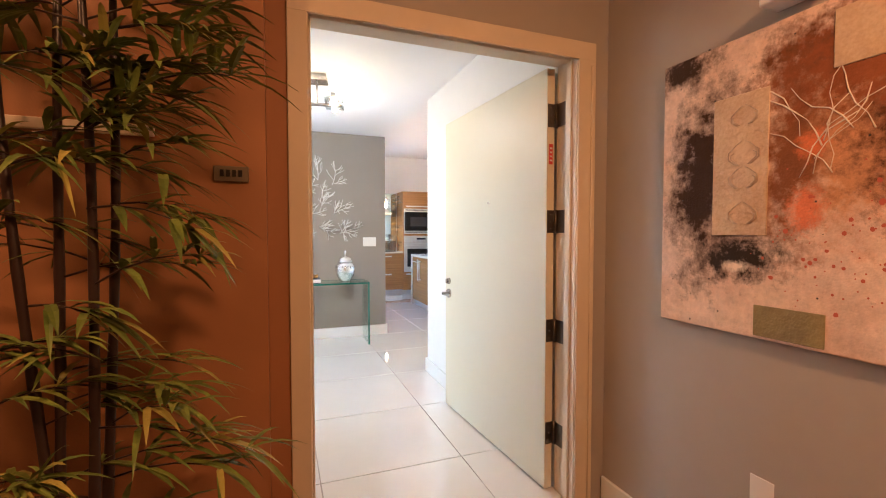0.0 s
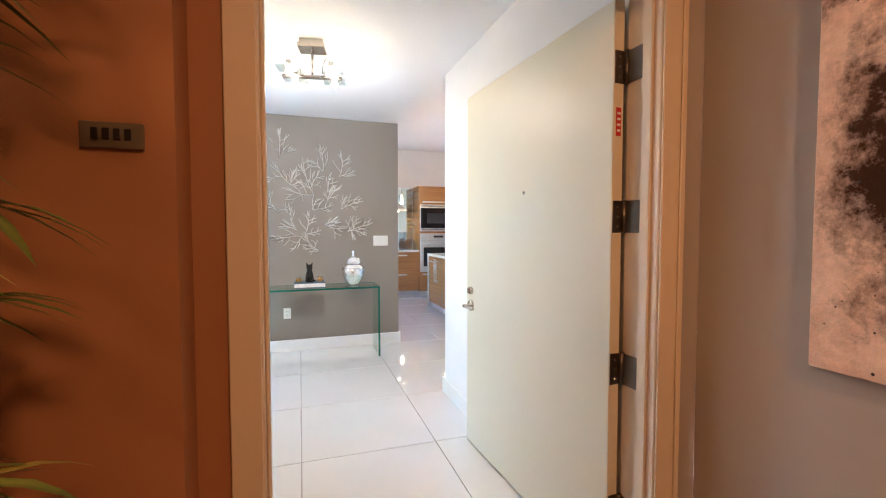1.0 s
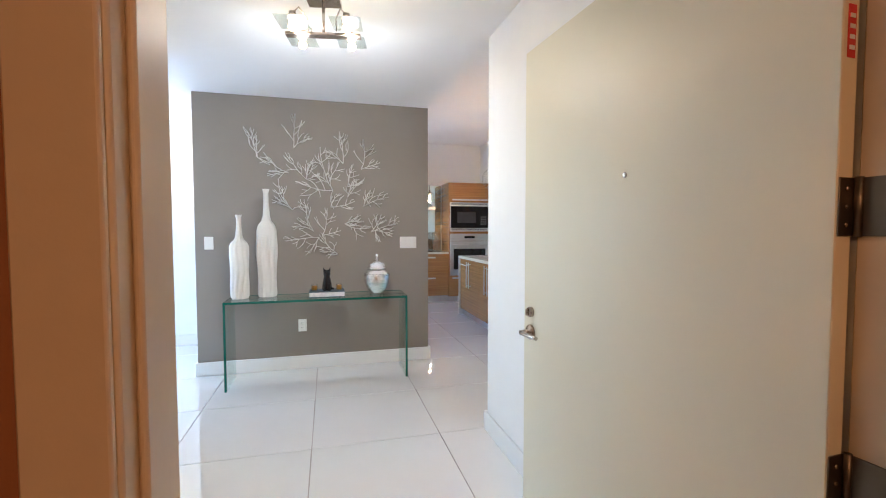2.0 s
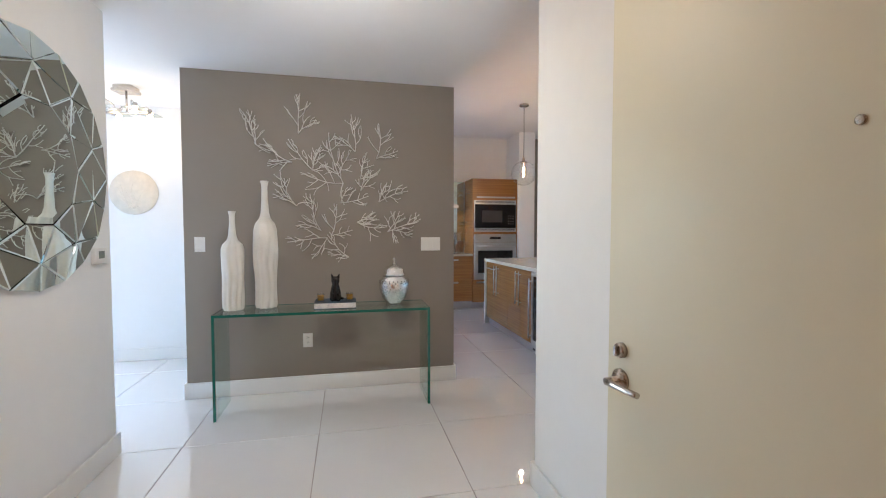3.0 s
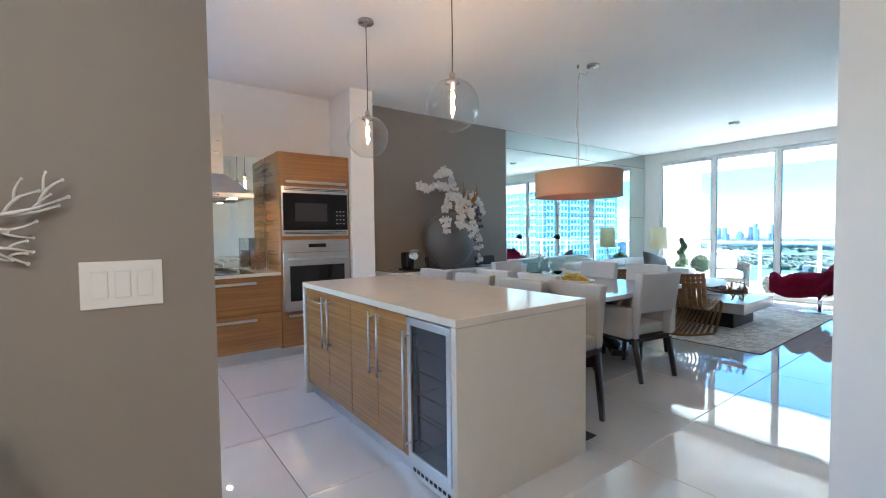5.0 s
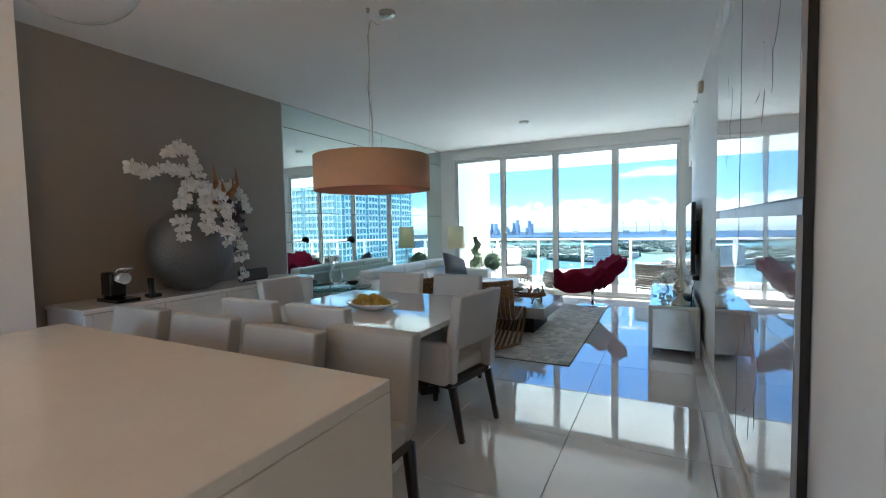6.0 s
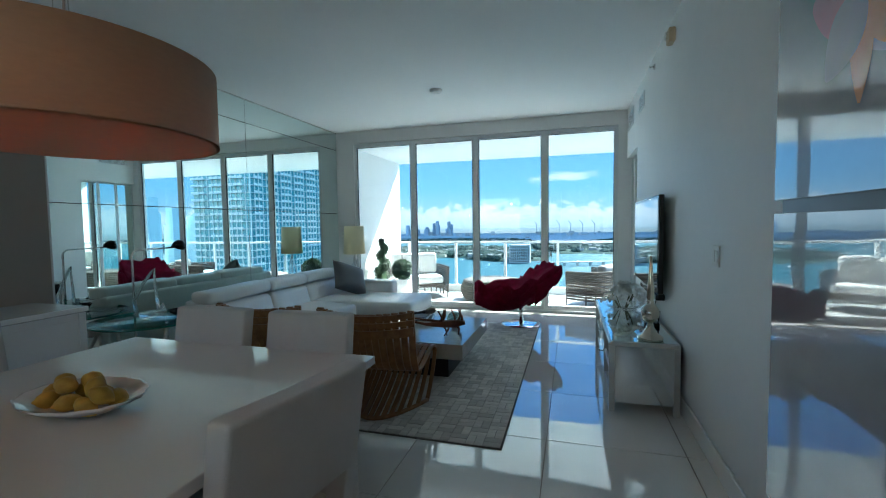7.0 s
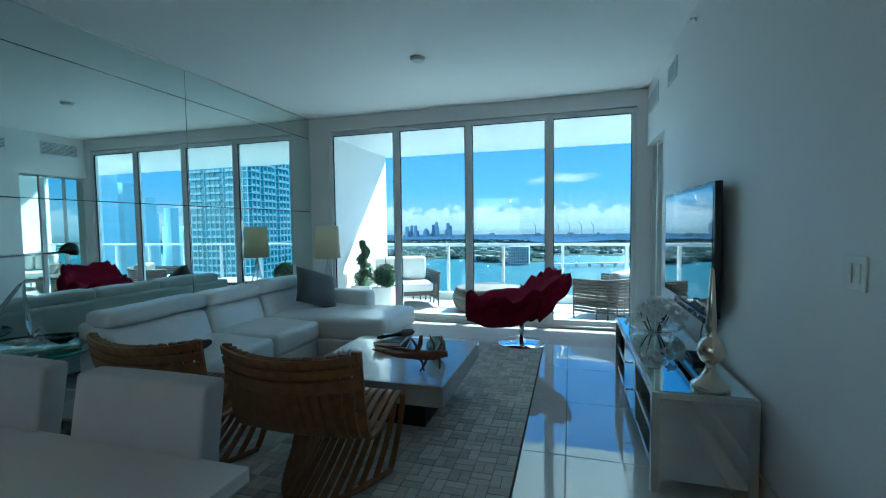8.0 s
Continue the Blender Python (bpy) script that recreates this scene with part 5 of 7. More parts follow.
def orchid_vase():
    t = thing("orchid_arrangement", (5.62, 10.06, 0.831), "dark scaled moon vase with cascading white orchids and brown twigs", "plant")
    black = material("black_scaled_ceramic", (0.13, 0.126, 0.122), 0.34, scale=20, bump=0.6, bump_scale=42, stretch=(1, 1, 2.4))
    bm = bmesh.new()
    n = 72
    prof = [(0.14, 0.0)] + [(0.40 * math.sin(a) ** 0.9, 0.385 - 0.385 * math.cos(a)) for a in [math.pi * (0.12 + 0.76 * k / 46) for k in range(47)]] + [(0.13, 0.77), (0.11, 0.70), (0, 0.68)]
    add_lathe(bm, [(0, 0)] + prof, n, (0, 0, 0), lambda a, z: 1 + 0.012 * math.sin(z * 150 + 3 * math.sin(a * 9)) * (1 if 0.03 < z < 0.74 else 0))
    sculpt(bm, lambda v: Vector((v.x, v.y * 0.72, v.z)))
    part("vase", bm, black, t)
    rnd = random.Random(9)
    stems = (((-0.02, 0, 0.74), (-0.10, -0.05, 1.10), (-0.25, -0.10, 1.12), (-0.45, -0.14, 1.06), (-0.62, -0.16, 1.08)), ((0.02, 0, 0.74), (0.05, -0.03, 1.12), (-0.04, -0.06, 1.29), (-0.15, -0.08, 1.33), (-0.25, -0.10, 1.24)),
             ((0, 0, 0.74), (-0.06, -0.12, 1.00), (-0.20, -0.26, 0.94), (-0.29, -0.30, 0.74), (-0.33, -0.32, 0.50)), ((0, 0, 0.74), (0.02, -0.12, 0.98), (-0.05, -0.28, 0.90), (-0.08, -0.34, 0.72), (-0.07, -0.35, 0.56)),
             ((0.03, 0, 0.74), (0.10, -0.10, 0.98), (0.12, -0.26, 0.86), (0.13, -0.33, 0.66), (0.12, -0.34, 0.47)), ((0.06, 0, 0.74), (0.20, -0.05, 0.92), (0.32, -0.12, 0.75), (0.38, -0.16, 0.45), (0.40, -0.18, 0.10)),
             ((0.06, 0, 0.74), (0.25, -0.02, 1.0), (0.40, -0.04, 0.99), (0.50, -0.06, 0.90), (0.54, -0.07, 0.76)))
    for s in stems:
        pts = [Vector(p) for p in s]
        fine = []
        for a, b in zip(pts, pts[1:]):
            fine += [a.lerp(b, k / 4) for k in range(4)]
        fine.append(pts[-1])
        part("orchid_stem", tube(fine, 0.004, 6), STEM, t)
        for k in range(4, len(fine)):
            for _ in range(2 if k % 3 else 1):
                fl = bmesh.new()
                c = fine[k] + Vector((rnd.uniform(-0.035, 0.035), rnd.uniform(-0.05, 0.0), rnd.uniform(-0.03, 0.03)))
                petals(fl, c, Vector((rnd.uniform(-0.7, 0.5), -1, rnd.uniform(-0.3, 0.4))), Vector((rnd.uniform(-0.4, 0.4), 0, 1)), rnd.uniform(0.052, 0.068))
                part("flower", fl, PETAL, t)
    twig = material("rust_twig", (0.42, 0.18, 0.06), 0.65, second=(0.22, 0.08, 0.025), scale=22)
    for dx, dz, w in ((0.16, 1.20, 0.030), (0.24, 1.06, 0.034), (0.40, 1.20, 0.026), (0.36, 1.10, 0.032), (0.30, 0.94, 0.034), (0.36, 0.45, 0.026)):
        sheath = tube([(0.06, -0.02, 0.72), (dx * 0.7, -0.10, 0.72 + (dz - 0.72) * 0.25), (dx + 0.03, -0.20, 0.72 + (dz - 0.72) * 0.65), (dx, -0.22, dz)], [0.012, w, w * 0.9, 0.003], 8)
        part("dry_sheath", sculpt(sheath, lambda v: Vector((v.x, v.y * 0.6, v.z))), twig, t, "curled rust-brown dry sheath")
    purple = material("dark_purple_flower", (0.035, 0.015, 0.035), 0.6, random_by="island")
    for k in range(26):
        fl = bmesh.new()
        petals(fl, Vector((0.30 + rnd.uniform(-0.10, 0.12), -0.16 + rnd.uniform(-0.08, 0.06), 0.70 + rnd.uniform(-0.35, 0.18))), Vector((rnd.uniform(-0.6, 0.6), -1, rnd.uniform(-0.4, 0.4))), Vector((0, 0, 1)), 0.045)
        part("dark_flower", fl, purple, t)


orchid_vase()
cm = thing("coffee_machine", (4.93, 10.0, 0.831), "small black capsule coffee machine with a chrome head", "coffee machine")
part("tray", box(-0.09, 0.09, -0.16, 0.14, 0, 0.03, 0.006), BLACKGLASS, cm)
part("body", box(-0.06, 0.06, -0.02, 0.14, 0.031, 0.24, 0.02), BLACKGLASS, cm)
part("head", tube([(0, -0.12, 0.19), (0, 0.05, 0.20)], 0.045, 18), CHROME, cm, "chrome brewing head")
part("lever", tube([(-0.05, -0.05, 0.23), (-0.05, -0.13, 0.27), (0.05, -0.13, 0.27), (0.05, -0.05, 0.23)], 0.007, 8), CHROME, cm)
ph = thing("cordless_phone", (5.16, 9.92, 0.831), "black cordless phone standing in its cradle", "phone")
part("cradle", box(-0.05, 0.05, -0.04, 0.05, 0, 0.035, 0.01), BLACKGLASS, ph)
part("handset", box(-0.024, 0.024, -0.012, 0.014, 0.02, 0.17, 0.008, 2, Matrix.Rotation(radians(-12), 4, "X")), BLACKGLASS, ph)
sp = thing("speaker_dock", (6.25, 10.0, 0.831), "low dark grey speaker dock on the sideboard", "speaker")
part("housing", box(-0.16, 0.16, -0.05, 0.05, 0.0, 0.13, 0.02, 3, Matrix.Rotation(radians(-10), 4, "X") @ Matrix.Translation((0, 0, 0.008))), material("grey_speaker_cloth", (0.06, 0.062, 0.068), 0.85, bump=0.3, bump_scale=300), sp)
part("base_ring", box(-0.14, 0.14, -0.06, 0.05, 0, 0.012, 0.004), STEEL, sp)
tagged(link("floor_mat", box(4.115, 4.33, 6.86, 7.5, 0.0005, 0.008, 0.003, 1), material("dark_mat", (0.05, 0.04, 0.04), 0.9)), "thin dark mat on the floor by the island", "mat")

# ---- living room ----
def mirror_wall():
    t = thing("mirror_wall", (7.09, YM, 0), "floor-to-ceiling wall of large silver mirror panels with thin joints", "mirror")
    xs = (0.0, 2.205, 4.425)
    zs = (0.0, 1.60, 2.70, H)
    for a, b in zip(xs, xs[1:]):
        for c, d in zip(zs, zs[1:]):
            part("mirror_panel", box(a + 0.0025, b - 0.0025, 0.0, 0.012, c + 0.0025, d - 0.0025, 0.0015, 1), MIRROR, t)
    part("backing_board", box(0.0, 4.425, 0.0125, 0.0185, 0.0, H - 0.001), DARKWOOD, t)
    part("edge_strip", box(-0.012, 0.0, -0.004, 0.012, 0, H), STEEL, t)
    part("top_channel", box(0.0, 4.425, -0.006, -0.0005, H - 0.014, H - 0.001), STEEL, t, "thin steel channel along the ceiling")


mirror_wall()


def mirrored_door():
    t = thing("sliding_mirror_door", (10.50, YR - 0.07, 0), "sliding mirrored closet door with white stiles", "door")
    for k in range(3):
        a, b = 0.34 * k, 0.34 * (k + 1)
        p = part("mirror_leaf", box(a + 0.03, b - 0.03, 0, 0.008, 0.05, 2.27), MIRROR, t)
        for q in (a, b - 0.03):
            part("stile", box(q + 0.001, q + 0.029, -0.01, 0.014, 0.02, 2.295, 0.002, 1), ALU, p)
    part("track", box(0.0, 1.02, -0.02, 0.03, 0.0, 0.02), ALU, t)
    part("back", box(0.0, 1.02, -0.06, -0.03, 0, 2.3), TRIM, t)


mirrored_door()


def art_panels():
    t = thing("orchid_wall_panels", (4.53, YR, 0), "four glossy grey acrylic panels printed with pale orchids", "wall art")
    base = material("grey_acrylic", (0.27, 0.27, 0.30), 0.10, var=0.15, scale=0.8, coat=1.0, spec=0.9)
    bd = base.node_tree.nodes["Principled BSDF"]
    bd.inputs["Coat Roughness"].default_value, bd.inputs["Coat IOR"].default_value = 0.01, 2.3
    n, l = base.node_tree.nodes, base.node_tree.links
    wv, bp = n.new("ShaderNodeTexNoise"), n.new("ShaderNodeBump")
    wv.inputs["Scale"].default_value = 1.6
    bp.inputs["Strength"].default_value, bp.inputs["Distance"].default_value = 0.14, 0.02
    l.new(n["Texture Coordinate"].outputs["Object"], wv.inputs["Vector"])
    l.new(wv.outputs["Fac"], bp.inputs["Height"])
    l.new(bp.outputs["Normal"], bd.inputs["Coat Normal"])
    for k in range(2):
        for j in range(2):
            x0, z0 = 1.045 * k, 0.305 + 1.135 * j
            part("panel", box(x0 + 0.008, x0 + 1.03, 0.03, 0.045, z0 + 0.012, z0 + 1.10, 0.002, 1), base, t)
    part("backing_frame", box(0.03, 2.05, 0.002, 0.028, 0.345, 2.50), DARKWOOD, t)
    cols = []
    for name, lo, hi in (("orange_petal_print", (0.66, 0.20, 0.07), (0.85, 0.42, 0.16)), ("pink_petal_print", (0.52, 0.20, 0.30), (0.60, 0.36, 0.42)), ("lilac_petal_print", (0.36, 0.31, 0.42), (0.42, 0.38, 0.46))):
        pm = base.copy()
        pm.name = name
        el = pm.node_tree.nodes["Color Ramp"].color_ramp.elements
        el[0].color, el[1].color = rgb(lo), rgb(hi)
        cols.append(pm)

    def print_petal(x, z, ang, ln, w, m):
        bm = bmesh.new()
        a = radians(ang)
        d, s = Vector((math.cos(a), 0, math.sin(a))), Vector((-math.sin(a), 0, math.cos(a)))
        c, prev = Vector((x, 0.0453 + 0.00012 * (ang % 360) / 36, z)), None
        for k in range(21):
            f = 0.02 + 0.96 * k / 20
            half = w * math.sin(math.pi * f ** 0.8) ** 0.8
            row = [bm.verts.new(c + d * ln * f + s * half * q) for q in (-0.9, 0.0, 1.0)]
            if prev:
                bm.faces.new((prev[0], prev[1], row[1], row[0]))
                bm.faces.new((prev[1], prev[2], row[2], row[1]))
            prev = row
        part("printed_petal", bm, m, t)

    # each printed flower: five broad pale petals round a warm throat with drooping tongues
    for x, z, size in ((1.58, 1.98, 0.26), (0.98, 1.02, 0.28), (0.76, 0.72, 0.26), (0.50, 2.05, 0.26)):
        for a, ln, w, m in ((90, 1.0, 0.34, 2), (18, 1.05, 0.46, 1), (162, 1.05, 0.46, 1), (232, 1.0, 0.34, 2), (308, 1.0, 0.34, 2), (270, 1.15, 0.20, 0), (250, 0.75, 0.17, 0), (290, 0.75, 0.17, 0), (80, 0.45, 0.16, 0)):
            print_petal(x, z, a + 9 * math.sin(40 * x + a), ln * size, w * size, cols[m])


art_panels()


def rug():
    t = thing("patchwork_rug", (7.24, 6.84, 0.001), "grey patchwork hide rug of small stitched rectangles", "rug")
    W, L = 3.40, 2.36
    part("backing", box(0, W, 0, L, 0, 0.004), material("rug_backing", (0.10, 0.095, 0.09), 0.95), t)
    m = material("grey_hide", (0.72, 0.69, 0.64), 0.75, second=(0.52, 0.49, 0.455), scale=9, bump=0.35, bump_scale=220, stretch=(1, 4, 1), random_by="island", sheen=0.15)
    m2 = material("grey_hide_patch", (0.72, 0.69, 0.64), 0.75, second=(0.52, 0.49, 0.455), scale=9, bump=0.35, bump_scale=220, stretch=(4, 1, 1), random_by="object", sheen=0.15)
    rnd = random.Random(6)
    rest = bmesh.new()
    # basket weave of paired strips
    s, made = 0.112, 0
    shapes = {}
    for i in range(int(W / s)):
        for j in range(int(L / s)):
            x, y = i * s + 0.012, j * s + 0.012
            for k in range(2):
                if (i + j) % 2:
                    b = (x, x + s - 0.003, y + k * s / 2, y + (k + 1) * s / 2 - 0.003)
                else:
                    b = (x + k * s / 2, x + (k + 1) * s / 2 - 0.003, y, y + s - 0.003)
                h = 0.009
                if i < 16 and j < 10 and made < 290:
                    key = (i + j) % 2
                    if key not in shapes:
                        ob = part("patch", box(0, b[1] - b[0], 0, b[3] - b[2], 0.0035, h, 0.0015, 1), m2, t)
                        shapes[key] = ob.data
                    else:
                        ob = new("patch", shapes[key])
                        ob.parent = t
                    ob.location = (b[0], b[2], rnd.uniform(0, 0.0015))
                    made += 1
                else:
                    add_box(rest, b[0], b[1], b[2], b[3], 0.0035, h + rnd.uniform(0, 0.0015))
    part("joined_patching", rest, m, t)["kind"] = "stuff"


rug()


def coffee_table():
    t = thing("coffee_table", (8.71, 7.85, 0.011), "low square coffee table in pale silvery stone on a dark plinth", "table")
    m = material("silver_travertine", (0.52, 0.50, 0.47), 0.14, second=(0.40, 0.385, 0.36), scale=5, coat=0.3, fine=0.8, bump=0.03)
    part("slab", box(-0.54, 0.54, -0.54, 0.54, 0.22, 0.355, 0.005), m, t)
    part("plinth", box(-0.36, 0.36, -0.36, 0.36, 0, 0.219, 0.004), DARKWOOD, t)
    z = 0.367
    for k, (x, y, a, w, d, col) in enumerate(((9.00, 7.98, 12, 0.34, 0.26, (0.02, 0.025, 0.04)), (8.98, 7.99, 6, 0.30, 0.23, (0.05, 0.05, 0.06)), (8.55, 8.16, 30, 0.28, 0.2, (0.55, 0.56, 0.58)))):
        b = thing("art_book", (x, y, z + (0.032 if k == 1 else 0)), "closed hardcover art book on the coffee table", "book", "books on the coffee table", a)
        cov = material("book_cover", col, 0.35)
        part("page_block", box(-w / 2, w / 2 - 0.004, -d / 2 + 0.003, d / 2 - 0.003, 0.003, 0.028), TRIM, b)
        part("cover", box(-w / 2 - 0.002, w / 2, -d / 2, d / 2, 0.028, 0.0315, 0.001, 1), cov, b)
        part("cover", box(-w / 2 - 0.002, w / 2, -d / 2, d / 2, 0, 0.003, 0.001, 1), cov, b)
    br = thing("decorative_brush", (8.98, 7.98, z + 0.064 + 0.02), "large dark ink brush lying on the books", "brush", turn=-40)
    part("handle", lathe([(0, 0), (0.012, 0.01), (0.017, 0.06), (0.011, 0.12), (0.015, 0.19), (0.02, 0.2), (0.02, 0.22)], 16), DARKWOOD, br).matrix_basis = pose(-0.15, 0, 0, 0, 90)
    part("bristle_head", lathe([(0.02, 0.22), (0.034, 0.27), (0.026, 0.33), (0, 0.36)], 16), material("grey_bristles", (0.16, 0.14, 0.12), 0.9, bump=0.5), br).matrix_basis = pose(-0.15, 0, 0, 0, 90)
    g = thing("glass_orb", (8.74, 7.53, z), "clear bubbled glass sphere", "ornament")
    bm = bmesh.new()
    bmesh.ops.create_uvsphere(bm, u_segments=28, v_segments=16, radius=0.075, matrix=Matrix.Translation((0, 0, 0.088)))
    part("orb", smooth_all(bm), material("bubbled_glass", (0.50, 0.72, 0.66), 0.03, transmission=0.7, bump=0.5, bump_scale=60, scale=14), g)
    part("base_ring", lathe([(0.035, 0), (0.04, 0.008), (0.03, 0.016), (0.03, 0)], 20), CHROME, g)
    d = thing("driftwood", (8.40, 7.61, z), "reddish gnarled driftwood branch", "ornament", turn=-82)
    m = material("red_driftwood", (0.24, 0.085, 0.04), 0.6, second=(0.14, 0.05, 0.025), scale=14, bump=0.4)
    rnd = random.Random(31)
    part("branch", tube([(-0.28, 0.05, 0.13), (-0.1, 0.02, 0.10), (0.05, 0.0, 0.11), (0.16, -0.01, 0.12), (0.26, 0.0, 0.13)], [0.007, 0.014, 0.03, 0.036, 0.02], 8), m, d)
    part("branch", tube([(-0.28, 0.10, 0.145), (-0.05, 0.05, 0.13), (0.1, 0.0, 0.13)], [0.007, 0.012, 0.018], 8), m, d)
    for k in range(9):
        a = rnd.uniform(0, 6.28)
        up = 1 if k % 3 else -1
        p = Vector((rnd.uniform(0.02, 0.24), 0, 0.12))
        e = p + Vector((0.05 * math.cos(a), 0.06 * math.sin(a), 0.12 if up > 0 else -0.116))
        part("root", tube([p, p.lerp(e, 0.5) + Vector((0.012, 0.01, 0)), e], [0.014, 0.010, 0.006], 6), m, d)
    c = thing("coral_piece", (8.42, 8.15, z), "pale branching coral piece on the coffee table", "ornament")
    m = material("pale_coral", (0.55, 0.52, 0.48), 0.8, bump=0.4, scale=20)
    for k in range(46):
        a, e = rnd.uniform(0, 6.28), rnd.uniform(0.25, 1.4)
        q = Vector((math.cos(a) * math.cos(e), math.sin(a) * math.cos(e), math.sin(e) * 0.8)) * rnd.uniform(0.09, 0.14)
        part("coral_tip", tube([(0, 0, 0.002), q * 0.55, q], [0.012, 0.011, 0.008], 6), m, c)


coffee_table()
TEAK = material("teak_slat", (0.33, 0.165, 0.06), 0.38, second=(0.18, 0.085, 0.03), scale=4, stretch=(1, 6, 6), bump=0.05)


def slat_chair(y):
    """Slatted lounge chair; each slat runs down the back, along the seat and under to the floor ring."""
    t = thing("slatted_armchair", (7.25, y, 0.011), "bentwood teak lounge chair of curved slats", "chair", "teak slat chairs", 2)
    n = 15
    prof = [(-0.01, 0.80), (0.025, 0.67), (0.065, 0.54), (0.11, 0.43), (0.18, 0.36), (0.30, 0.355), (0.44, 0.39), (0.56, 0.425), (0.635, 0.415), (0.668, 0.37)]
    nb = len(prof)

    def foot_x(u):
        return 0.14 + 0.40 * u * u
    for k in range(n):
        u = 2 * k / (n - 1) - 1
        pts = []
        for i, (x, z) in enumerate(prof):
            f = i / (nb - 1)
            bow = 0.10 * u * u * (1 - min(1, f / 0.6))          # wings of the back come forward
            pts.append(Vector((x + bow, u * 0.335, z - 0.02 * (1 - u * u) * (1 if f < 0.4 else 0))))
        # from the seat's front edge the slat sweeps down and back to the curved floor rail
        for s in (0.2, 0.45, 0.7, 0.88, 1.0):
            cx, cz = 0.67 - 0.06 * (1 - u * u), 0.20
            pts.append(Vector((0.668 * (1 - s) ** 2 + 2 * s * (1 - s) * cx + s * s * foot_x(u), u * (0.335 - 0.03 * s), 0.37 * (1 - s) ** 2 + 2 * s * (1 - s) * cz + s * s * 0.022)))
        fine = []
        for i in range(len(pts) - 1):
            p0, p1, p2, p3 = pts[max(0, i - 1)], pts[i], pts[i + 1], pts[min(len(pts) - 1, i + 2)]
            for s in range(3):
                q = s / 3
                fine.append(0.5 * ((2 * p1) + (p2 - p0) * q + (2 * p0 - 5 * p1 + 4 * p2 - p3) * q * q + (3 * p1 - p0 - 3 * p2 + p3) * q ** 3))
        fine.append(pts[-1])
        bm = bmesh.new()
        prev = None
        for i, p in enumerate(fine):
            d = (fine[min(i + 1, len(fine) - 1)] - fine[max(i - 1, 0)]).normalized()
            side = Vector((0, 1, 0)) - d * d.y
            side.normalize()
            nn = d.cross(side)
            g = i / (len(fine) - 1)
            hw, ht = (0.0222 if g < 0.24 else max(0.0145, 0.0222 - 0.12 * (g - 0.24))), 0.008
            ring = [bm.verts.new(p + side * a * hw + nn * b * ht) for a, b in ((-1, -1), (1, -1), (1, 1), (-1, 1))]
            if prev:
                for q in range(4):
                    bm.faces.new((prev[q], prev[(q + 1) % 4], ring[(q + 1) % 4], ring[q]))
            else:
                bm.faces.new(ring)
            prev = ring
        bm.faces.new(prev)
        part("slat", bm, TEAK, t)
    for za, zb in ((0.757, 0.794), (0.706, 0.742), (0.63, 0.690)):
        bm = bmesh.new()
        prev = None
        for k in range(21):
            u = k / 10 - 1
            ring = []
            for z, off in ((za, -0.011), (zb, -0.011), (zb, -0.026), (za, -0.026)):
                ring.append(bm.verts.new((-0.01 + (0.80 - z) * 0.27 + 0.10 * u * u * (1 - (0.80 - z)) + off, u * 0.352, z - 0.02 * (1 - u * u))))
            if prev:
                for q in range(4):
                    bm.faces.new((prev[q], prev[(q + 1) % 4], ring[(q + 1) % 4], ring[q]))
            else:
                bm.faces.new(ring)
            prev = ring
        bm.faces.new(prev)
        part("back_rail", bm, TEAK, t)
    ring = [Vector((foot_x(u), u * 0.306, 0.014)) for u in [k / 10 - 1 for k in range(21)]]
    part("floor_rail", tube(ring, 0.016, 6), TEAK, t)
    pts = [Vector((0.66, u * 0.32, 0.375)) for u in (-1, -0.5, 0, 0.5, 1)]
    part("front_rail", tube(pts, 0.009, 6), TEAK, t)


slat_chair(7.79)
slat_chair(8.66)


